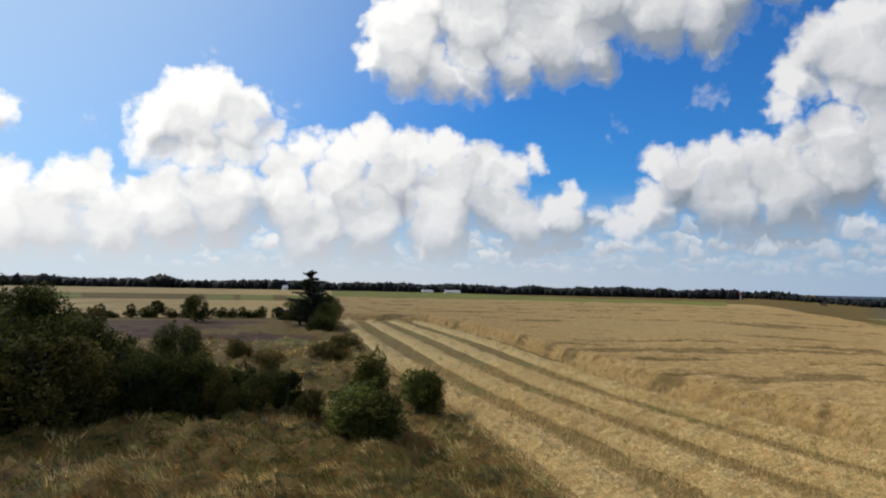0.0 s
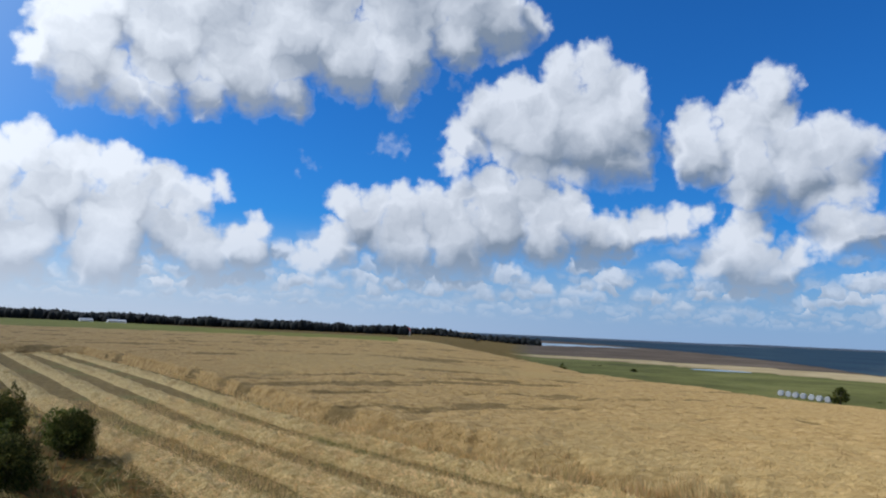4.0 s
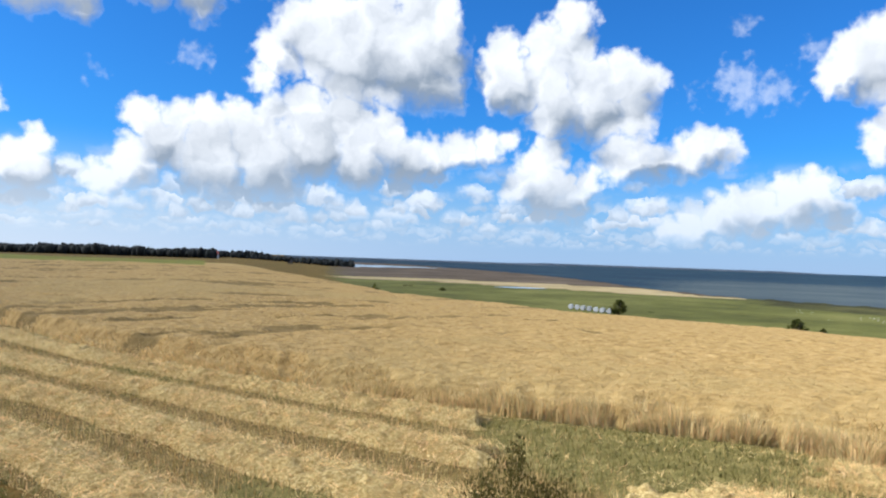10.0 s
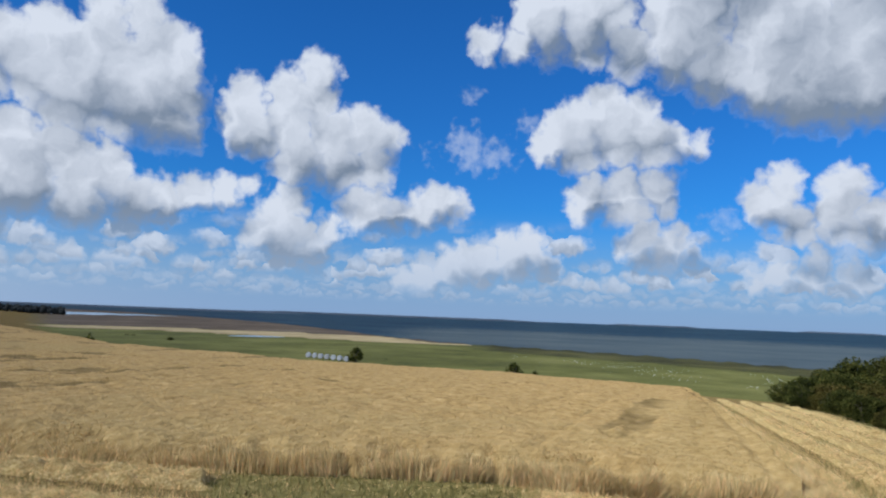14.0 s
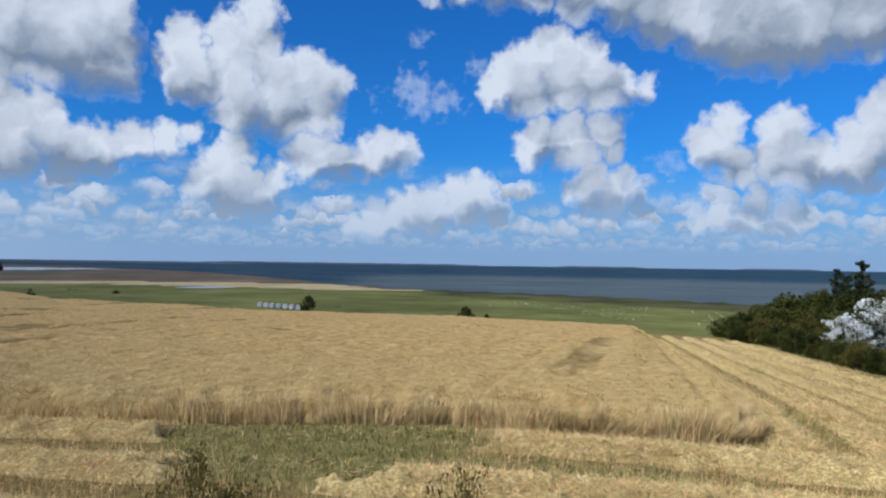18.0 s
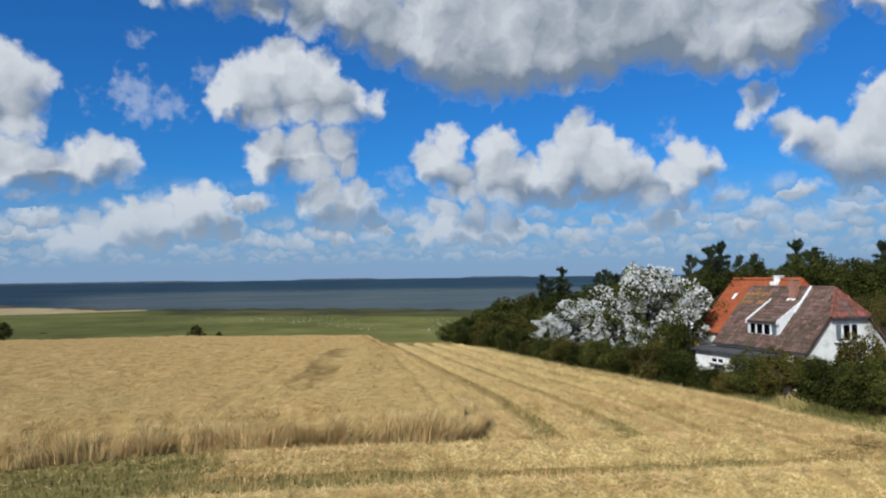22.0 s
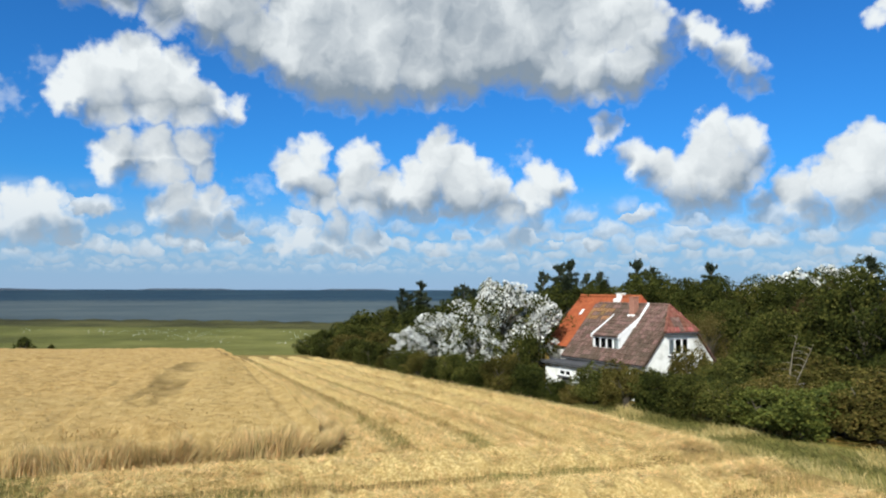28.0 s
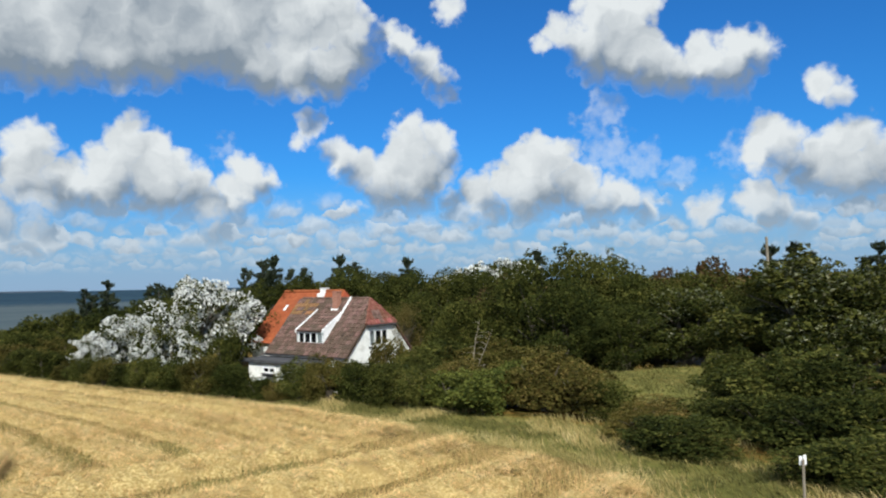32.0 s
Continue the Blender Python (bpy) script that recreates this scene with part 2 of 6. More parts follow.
def build_sky():
    way = node(WT, "ShaderNodeTexCoord").outputs["Generated"]
    sep = node(WT, "ShaderNodeSeparateXYZ", {0: way}).outputs
    az = wmath("MULTIPLY", wmath("ARCTAN2", wmath("MULTIPLY", sep[0], -1.0), sep[1]), 57.2958)
    el = wmath("MULTIPLY", wmath("ARCSINE", sep[2]), 57.2958)
    p = node(WT, "ShaderNodeCombineXYZ", {0: az, 1: el, 2: 0.0}).outputs[0]
    LX, LY = 0.5, 0.86  # towards the sun, as seen on the clouds

    def noise2(vec, scale, detail, rough=0.55, out="Color"):
        return node(WT, "ShaderNodeTexNoise", {"Vector": vec, "Scale": scale, "Detail": detail, "Roughness": rough}, noise_dimensions="2D").outputs[out]

    big = wvec("MULTIPLY", wvec("SUBTRACT", noise2(p, 0.33, 2), (0.5, 0.5, 0.5)), (2.0, 1.7, 0))
    fine = wvec("MULTIPLY", wvec("SUBTRACT", noise2(p, 0.85, 3, 0.5), (0.5, 0.5, 0.5)), (1.5, 1.4, 0))
    soft = wvec("ADD", p, big)
    q = wvec("ADD", soft, fine)

    def union(clouds, spots, floor):
        """How deep three directions lie inside the clouds, in one vector; spots: the three directions, in degrees."""
        parts = [node(WT, "ShaderNodeSeparateXYZ", {0: s}).outputs for s in spots]
        xs = node(WT, "ShaderNodeCombineXYZ", {k: c[0] for k, c in enumerate(parts)}).outputs[0]
        ys = node(WT, "ShaderNodeCombineXYZ", {k: c[1] for k, c in enumerate(parts)}).outputs[0]
        n2 = wvec("ADD", wvec("MULTIPLY", xs, xs), wvec("MULTIPLY", ys, ys))
        total = None
        for base, lobes in clouds:
            best = None
            for a, e, r in lobes:
                c = (r * r - a * a - e * e) / r
                d = wfma(n2, -1 / r, c)
                d = wfma(ys, 2 * e / r, d)
                d = wfma(xs, 2 * a / r, d)
                best = d if best is None else wvec("MAXIMUM", best, d)
            if base is not None:
                best = wvec("MINIMUM", best, wfma(floor, 1.3, -1.3 * base))
            total = best if total is None else wvec("MAXIMUM", total, best)
        return total

    wave = wmath("MULTIPLY", wmath("SUBTRACT", noise2(p, 0.4, 3, 0.5, "Fac"), 0.5), 1.6)
    flat = wmath("ADD", el, wave)
    floor = node(WT, "ShaderNodeCombineXYZ", {0: flat, 1: wmath("ADD", flat, LY * 2.4), 2: wmath("SUBTRACT", flat, 1.7)}).outputs[0]
    part_way = wvec("ADD", soft, wvec("MULTIPLY", fine, (0.55, 0.55, 0)))
    deep = node(WT, "ShaderNodeSeparateXYZ", {0: union(CLOUDS, (q, wvec("ADD", part_way, (LX * 2.4, LY * 2.4, 0)), wvec("ADD", part_way, (-0.35, -1.7, 0))), floor)}).outputs
    inside = deep[0]
    shreds = wvec("ADD", q, wvec("MULTIPLY", fine, (1.2, 1.2, 0)))
    wisp = node(WT, "ShaderNodeSeparateXYZ", {0: union(WISPS, (shreds, shreds, shreds), floor)}).outputs[0]
    # clouds that go on overhead and behind
    rest = noise2(wvec("MULTIPLY", p, (0.045, 0.07, 0)), 1.0, 6, 0.55, "Fac")
    away = wmath("MAXIMUM", wrange(el, 27, 33), wmath("MAXIMUM", wrange(az, 36, 48), wrange(az, -154, -166)))
    extra = wmath("MULTIPLY", wmath("SUBTRACT", rest, 0.53), 45.0)
    extra = wmath("SUBTRACT", extra, wmath("MULTIPLY", wmath("SUBTRACT", 1.0, away), 15.0))
    inside = wmath("MAXIMUM", inside, extra)
    # ragged rims: crisp above, soft below
    fray = noise2(p, 1.5, 3, 0.5, "Fac")
    rim = wmath("ADD", wmath("ADD", inside, 0.35), wmath("MULTIPLY", wmath("SUBTRACT", fray, 0.5), 1.1))
    foot = wrange(deep[2], 2.0, -1.8)
    under = wmath("MULTIPLY", foot, wrange(deep[1], -1.0, 1.0))
    body = wmath("ADD", wmath("MULTIPLY", wrange(rim, -0.8, 1.25), wmath("SUBTRACT", 1.0, under)), wmath("MULTIPLY", wrange(rim, -0.9, 2.4), under))
    shred = wmath("ADD", wisp, wmath("MULTIPLY", wmath("SUBTRACT", fray, 0.5), 2.2))
    body = wmath("MAXIMUM", body, wmath("MULTIPLY", wrange(shred, -0.5, 2.6), 0.45))
    # billows lit from the sun's side
    toward = wvec("ADD", q, (LX * 0.5, LY * 0.5, 0))
    puff = wmath("SUBTRACT", noise2(q, 0.6, 3, 0.55, "Fac"), noise2(toward, 0.6, 3, 0.55, "Fac"))
    toward = wvec("ADD", q, (LX * 1.7, LY * 1.7, 0))
    heap = wmath("SUBTRACT", noise2(q, 0.2, 2, 0.5, "Fac"), noise2(toward, 0.2, 2, 0.5, "Fac"))
    relief = wmath("ADD", wmath("MULTIPLY", puff, 0.36), wmath("MULTIPLY", heap, 0.75))
    glow = node(WT, "ShaderNodeVectorMath", {0: way, 1: (-math.sin(radians(SUN_AZ)) * math.cos(radians(SUN_EL)), math.cos(radians(SUN_AZ)) * math.cos(radians(SUN_EL)), math.sin(radians(SUN_EL)))}, operation="DOT_PRODUCT").outputs["Value"]
    shade = wmath("ADD", wrange(deep[1], -1.8, 1.2, 0.0, 0.25), wrange(deep[1], 0.8, 4.4, 0.0, 0.44))
    shade = wmath("ADD", shade, wmath("MULTIPLY", under, 0.78))
    lit = wmath("ADD", wmath("SUBTRACT", 1.0, shade), relief, clamp=True)
    # small far heaps in rows low over the horizon
    veil, glim = None, None
    for sx, sy, lo, hi, seed, cover in ((0.34, 0.48, 2.6, 8.0, 0.0, 0.56), (0.58, 0.80, 1.7, 5.8, 37.0, 0.62), (0.95, 1.5, 0.8, 3.4, 71.0, 0.68)):
        shift = wvec("ADD", wvec("MULTIPLY", big, (0.5, 0.3, 0)), wvec("MULTIPLY", fine, (1.0, 0.8, 0)))
        spot = wvec("ADD", wvec("MULTIPLY", wvec("ADD", p, shift), (sx, sy, 0)), (seed, seed, 0))
        cell = node(WT, "ShaderNodeTexVoronoi", {"Vector": spot, "Scale": 1.0, "Randomness": 1.0}, voronoi_dimensions="2D", feature="F1")
        off = node(WT, "ShaderNodeSeparateXYZ", {0: wvec("SUBTRACT", spot, cell.outputs["Position"])}).outputs
        size = node(WT, "ShaderNodeSeparateXYZ", {0: cell.outputs["Color"]}).outputs[0]
        down = wmath("MULTIPLY", wmath("MINIMUM", off[1], 0.0), 1.9)
        rise = wmath("ADD", wmath("MAXIMUM", off[1], 0.0), down)
        far = wmath("SQRT", wmath("ADD", wmath("MULTIPLY", off[0], off[0]), wmath("MULTIPLY", rise, rise)))
        dome = wmath("SUBTRACT", wmath("ADD", cover - 0.18, wmath("MULTIPLY", size, 0.3)), far)
        dome = wmath("ADD", dome, wmath("MULTIPLY", wmath("SUBTRACT", fray, 0.5), 0.35))
        band = wmath("MULTIPLY", wrange(el, lo, lo + 0.9), wrange(el, hi, hi - 2.2))
        mass = wmath("MULTIPLY", wmath("MULTIPLY", wrange(dome, -0.12, 0.34), band), wmath("ADD", 0.5, wmath("MULTIPLY", size, 0.45)))
        shine = wmath("ADD", wrange(off[1], -0.25, 0.30, 0.30, 0.95), wmath("MULTIPLY", puff, 1.1), clamp=True)
        if veil is None:
            veil, glim = mass, shine
        else:
            glim = wmath("ADD", glim, wmath("MULTIPLY", mass, wmath("SUBTRACT", shine, glim)))
            veil = wmath("MAXIMUM", veil, mass)
    lit = wmath("ADD", glim, wmath("MULTIPLY", wrange(body, 0.0, 0.3), wmath("SUBTRACT", lit, glim)))
    white = wmix(wrange(glow, 0.25, 0.8), (0.86, 0.87, 0.89, 1), (1.15, 1.15, 1.13, 1))
    dusk = wmix(wrange(glow, 0.2, 0.8), (0.25, 0.30, 0.37, 1), (0.50, 0.53, 0.58, 1))
    cloud = wmix(lit, dusk, white)
    murk = wmix(wrange(glow, 0.0, 0.85), (0.47, 0.57, 0.70, 1), (0.90, 0.91, 0.93, 1))
    hazy = wmix(wrange(el, 8.5, 0.8, 0.0, 0.62), cloud, murk)
    sky = node(WT, "ShaderNodeTexSky", sky_type="NISHITA", sun_disc=False, sun_elevation=radians(SUN_EL), sun_rotation=radians(-SUN_AZ), air_density=1.0, dust_density=0.6, ozone_density=2.5)
    blue = wvec("MULTIPLY", sky.outputs[0], (0.021, 0.071, 0.131))
    haze = wmix(wrange(glow, -0.3, 0.75), (0.34, 0.47, 0.67, 1), (0.74, 0.77, 0.83, 1))
    blue = wmix(wmath("MULTIPLY", wrange(el, 9.0, -0.5), 0.9), blue, haze)
    blue = wmix(wmath("MULTIPLY", wrange(glow, 0.45, 0.98), 0.75), blue, (0.62, 0.80, 0.96, 1))
    cover = wmath("MAXIMUM", veil, body)
    cover = wmath("MULTIPLY", cover, wrange(el, 0.3, 2.6, 0.2, 1.0))
    final = wmix(cover, blue, hazy)
    bg = node(WT, "ShaderNodeBackground", {"Color": final, "Strength": 1.0})
    out = node(WT, "ShaderNodeOutputWorld")
    WT.links.new(bg.outputs[0], out.inputs[0])


build_sky()
sun = new("sun", bpy.data.lights.new("sun", "SUN"))
sun.data.energy, sun.data.angle, sun.data.color = 4.9, radians(0.53), (1.0, 0.95, 0.87)
sun.matrix_world = look((0, 0, 60), (60 * math.sin(radians(SUN_AZ)) * math.cos(radians(SUN_EL)), -60 * math.cos(radians(SUN_AZ)) * math.cos(radians(SUN_EL)), 60 - 60 * math.sin(radians(SUN_EL))))


# ---- materials ----
def material(name, stops, scale=1.0, detail=6, rough=0.9, bump=0.0, bump_scale=None, stretch=(1, 1, 1), blotch=None, blotch_scale=0.1, spread=0.0, metal=0.0, trans=0.0, rnd=0.0, spec=0.2, dull=0.6):
    """Two scales of noise over real-world coordinates; stops: colours from dark to light; blotch: colour of large stains."""
    m = bpy.data.materials.new(name)
    m.use_nodes = True
    t = m.node_tree
    t.nodes.clear()
    pos = node(t, "ShaderNodeNewGeometry").outputs["Position"]
    vec = node(t, "ShaderNodeVectorMath", {0: pos, 1: stretch}, operation="MULTIPLY").outputs[0]
    n1 = node(t, "ShaderNodeTexNoise", {"Vector": vec, "Scale": scale, "Detail": detail, "Roughness": 0.65}).outputs["Fac"]
    ramp = node(t, "ShaderNodeValToRGB", {0: n1})
    cr = ramp.color_ramp
    lo, hi = 0.28, 0.72
    cr.elements[0].position, cr.elements[1].position = lo, hi
    cr.elements[0].color, cr.elements[1].color = (*stops[0], 1), (*stops[-1], 1)
    for i, c in enumerate(stops[1:-1]):
        e = cr.elements.new(lo + (hi - lo) * (i + 1) / (len(stops) - 1))
        e.color = (*c, 1)
    col = ramp.outputs[0]
    if blotch:
        n2 = node(t, "ShaderNodeTexNoise", {"Vector": pos, "Scale": blotch_scale, "Detail": 4.0, "Roughness": 0.6}).outputs["Fac"]
        f = node(t, "ShaderNodeMapRange", {0: n2, 1: 0.48, 2: 0.68, 3: 0.0, 4: 0.8}, interpolation_type="SMOOTHSTEP").outputs[0]
        col = node(t, "ShaderNodeMix", {0: f, 6: col, 7: (*blotch, 1)}, data_type="RGBA").outputs[2]
    if rnd or spread:
        for amount, kind, sock in ((rnd, "ShaderNodeObjectInfo", "Random"), (spread, "ShaderNodeNewGeometry", "Random Per Island")):
            if amount:
                r = node(t, kind).outputs[sock]
                v = node(t, "ShaderNodeMapRange", {0: r, 1: 0.0, 2: 1.0, 3: 1 - amount, 4: 1 + amount}).outputs[0]
                h = node(t, "ShaderNodeMapRange", {0: r, 1: 0.0, 2: 1.0, 3: 0.5 + 0.05 * amount, 4: 0.5 - 0.05 * amount}).outputs[0]
                col = node(t, "ShaderNodeHueSaturation", {"Hue": h, "Saturation": 1.0, "Value": v, "Color": col}).outputs[0]
    b = node(t, "ShaderNodeBsdfPrincipled", {"Base Color": col, "Roughness": rough, "Metallic": metal, "Specular IOR Level": spec, "Diffuse Roughness": dull})
    if bump:
        n3 = node(t, "ShaderNodeTexNoise", {"Vector": vec, "Scale": bump_scale or scale * 2, "Detail": 5.0}).outputs["Fac"]
        bn = node(t, "ShaderNodeBump", {"Height": n3, "Strength": 1.0, "Distance": bump}).outputs[0]
        t.links.new(bn, b.inputs["Normal"])
    shader = b.outputs[0]
    if trans:
        tr = node(t, "ShaderNodeBsdfTranslucent", {"Color": col}).outputs[0]
        shader = node(t, "ShaderNodeMixShader", {0: trans, 1: shader, 2: tr}).outputs[0]
    o = node(t, "ShaderNodeOutputMaterial")
    t.links.new(shader, o.inputs[0])
    return m


M_STRAW = material("cut_straw", [(0.18, 0.112, 0.034), (0.48, 0.35, 0.135), (0.83, 0.67, 0.345)], 14.0, bump=0.06, bump_scale=34, blotch=(0.36, 0.245, 0.09), blotch_scale=0.6, dull=1.0)
M_STRAWBIT = material("straw_stalks", [(0.40, 0.265, 0.088), (0.66, 0.485, 0.20), (0.86, 0.70, 0.37)], 3.0, spread=0.5, rough=0.7, trans=0.2)
M_STEM = material("grain_stems", [(0.50, 0.37, 0.155), (0.66, 0.505, 0.24), (0.80, 0.645, 0.34)], 1.5, spread=0.32, rough=0.75, trans=0.2)
M_EAR = material("grain_ears", [(0.315, 0.21, 0.075), (0.43, 0.294, 0.114), (0.54, 0.387, 0.165)], 0.8, spread=0.26, rough=0.8, trans=0.25)
M_STUB = material("stubble_stalks", [(0.30, 0.20, 0.068), (0.50, 0.365, 0.145), (0.72, 0.56, 0.26)], 2.0, spread=0.5, rough=0.75, trans=0.2)
M_BLADE = material("dry_grass_blades", [(0.032, 0.034, 0.006), (0.098, 0.090, 0.016), (0.24, 0.18, 0.046)], 0.8, spread=0.6, rough=0.7, trans=0.4)
M_WEED = material("green_weeds", [(0.13, 0.118, 0.034), (0.245, 0.21, 0.066), (0.39, 0.32, 0.125)], 0.6, spread=0.45, rough=0.65, trans=0.3)
M_VERGE = material("verge_green", [(0.065, 0.068, 0.016), (0.14, 0.132, 0.036), (0.26, 0.22, 0.075)], 0.6, spread=0.45, rough=0.65, trans=0.3)
M_PALEGRASS = material("pale_verge_grass", [(0.22, 0.17, 0.05), (0.46, 0.345, 0.12), (0.70, 0.56, 0.26)], 0.7, spread=0.45, rough=0.7, trans=0.4)
M_HAY = material("dry_verge_hay", [(0.20, 0.18, 0.055), (0.42, 0.34, 0.13), (0.66, 0.55, 0.27)], 0.7, spread=0.4, rough=0.7, trans=0.3)
M_RUSTGRASS = material("rusty_grass_blades", [(0.08, 0.038, 0.008), (0.21, 0.105, 0.023), (0.36, 0.20, 0.055)], 0.8, spread=0.5, rough=0.7, trans=0.4)
M_BARK = material("bark", [(0.05, 0.04, 0.03), (0.10, 0.085, 0.065), (0.16, 0.14, 0.11)], 4.0, bump=0.02, bump_scale=25, stretch=(1, 1, 0.25))
M_DEADWOOD = material("bleached_wood", [(0.15, 0.125, 0.09), (0.25, 0.215, 0.165), (0.36, 0.32, 0.25)], 5.0, stretch=(1, 1, 0.3))
M_LEAF = material("hedge_leaves", [(0.012, 0.016, 0.004), (0.048, 0.056, 0.0125), (0.13, 0.133, 0.031)], 0.9, spread=0.6, rnd=0.25, rough=0.8, spec=0.06, trans=0.14)
M_LEAF_OLIVE = material("olive_leaves", [(0.030, 0.028, 0.007), (0.090, 0.078, 0.019), (0.19, 0.158, 0.042)], 0.9, spread=0.6, rnd=0.25, rough=0.8, spec=0.06, trans=0.15)
M_LEAF_BRIGHT = material("fresh_leaves", [(0.045, 0.055, 0.011), (0.105, 0.122, 0.025), (0.19, 0.20, 0.046)], 0.9, spread=0.5, rnd=0.15, rough=0.7, spec=0.1, trans=0.28)
M_LEAF_TWIG = material("small_reddish_leaves", [(0.05, 0.038, 0.013), (0.12, 0.10, 0.028), (0.22, 0.175, 0.06)], 2.5, spread=0.55, rough=0.75, spec=0.08, trans=0.3)
M_LEAF_RUST = material("rusty_leaves", [(0.035, 0.022, 0.009), (0.065, 0.045, 0.018), (0.10, 0.075, 0.028)], 0.9, spread=0.45, rnd=0.2, rough=0.8, spec=0.06, trans=0.2)
M_LEAF_SILVER = material("silver_leaves", [(0.05, 0.058, 0.025), (0.12, 0.13, 0.066), (0.28, 0.28, 0.18)], 1.6, spread=0.6, rnd=0.15, rough=0.6, trans=0.15)
M_BLOSSOM = material("white_leaf_undersides", [(0.55, 0.56, 0.52), (0.74, 0.74, 0.71), (0.84, 0.84, 0.82)], 1.2, spread=0.2, rough=0.6, trans=0.12)
M_NEEDLE = material("fir_needles", [(0.010, 0.016, 0.009), (0.024, 0.034, 0.016), (0.045, 0.056, 0.024)], 1.2, spread=0.4, rnd=0.2, rough=0.6)
# bluish tint of the far land is air haze put into the colour
M_HAZED_COAST = material("far_coast", [(0.05, 0.07, 0.10), (0.07, 0.09, 0.12), (0.085, 0.105, 0.13)], 0.01)
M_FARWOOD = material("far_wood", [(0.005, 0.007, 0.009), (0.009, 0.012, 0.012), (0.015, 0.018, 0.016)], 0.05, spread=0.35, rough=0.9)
M_WHITE = material("lime_wash", [(0.55, 0.55, 0.52), (0.76, 0.76, 0.74), (0.84, 0.84, 0.82)], 2.4, bump=0.015, bump_scale=18, blotch=(0.60, 0.60, 0.56), blotch_scale=0.9)
M_PAINT = material("white_paint", [(0.70, 0.70, 0.70), (0.80, 0.80, 0.80), (0.82, 0.82, 0.82)], 6.0, rough=0.45)
M_ROOF = material("old_brown_tiles", [(0.07, 0.042, 0.034), (0.125, 0.077, 0.060), (0.22, 0.15, 0.12)], 5.0, rnd=0.38, bump=0.01, bump_scale=30, blotch=(0.13, 0.09, 0.07), blotch_scale=0.5)
M_ROOFRED = material("red_hip_tiles", [(0.14, 0.045, 0.035), (0.23, 0.085, 0.065), (0.31, 0.15, 0.115)], 5.0, rnd=0.35, bump=0.01, bump_scale=30)
M_LICHEN = material("lichened_tiles", [(0.15, 0.075, 0.04), (0.22, 0.12, 0.055), (0.29, 0.17, 0.08)], 5.0, rnd=0.3, bump=0.01, bump_scale=30)
M_ORANGE = material("orange_tiles", [(0.24, 0.062, 0.026), (0.34, 0.095, 0.038), (0.43, 0.14, 0.058)], 3.0, spread=0.2, bump=0.01, bump_scale=20, blotch=(0.29, 0.085, 0.038), blotch_scale=0.7)
M_BRICK = material("chimney_brick", [(0.22, 0.10, 0.07), (0.33, 0.16, 0.115), (0.42, 0.23, 0.17)], 9.0, bump=0.01, bump_scale=30)
M_FELT = material("roof_felt", [(0.035, 0.036, 0.04), (0.06, 0.06, 0.065), (0.09, 0.09, 0.095)], 3.0, rough=0.8)
# near-black plate behind the panes: the unlit interior as a colour
M_ROOM_SHADE = material("painted_room_shade", [(0.004, 0.004, 0.005), (0.007, 0.007, 0.008), (0.012, 0.012, 0.012)], 2.0)
M_CURTAIN = material("net_curtain", [(0.42, 0.42, 0.41), (0.52, 0.52, 0.51), (0.6, 0.6, 0.6)], 8.0, stretch=(6, 6, 0.4))
M_WRAP = material("bale_wrap", [(0.30, 0.31, 0.32), (0.42, 0.43, 0.44), (0.55, 0.56, 0.56)], 1.5, rough=0.4, rnd=0.2)
M_PLANK = material("tarred_wood", [(0.02, 0.018, 0.016), (0.035, 0.03, 0.026), (0.05, 0.045, 0.04)], 3.0)
M_SHALLOW = material("shallow_water", [(0.10, 0.12, 0.13), (0.16, 0.18, 0.19), (0.24, 0.25, 0.25)], 0.01, rough=0.12, spec=0.5)


def glass_material():
    m = bpy.data.materials.new("window_glass")
    m.use_nodes = True
    b = m.node_tree.nodes["Principled BSDF"]
    b.inputs["Base Color"].default_value = (0.9, 0.95, 0.95, 1)
    b.inputs["Roughness"].default_value = 0.03
    b.inputs["Transmission Weight"].default_value = 1.0
    b.inputs["IOR"].default_value = 1.1
    return m


M_GLASS = glass_material()


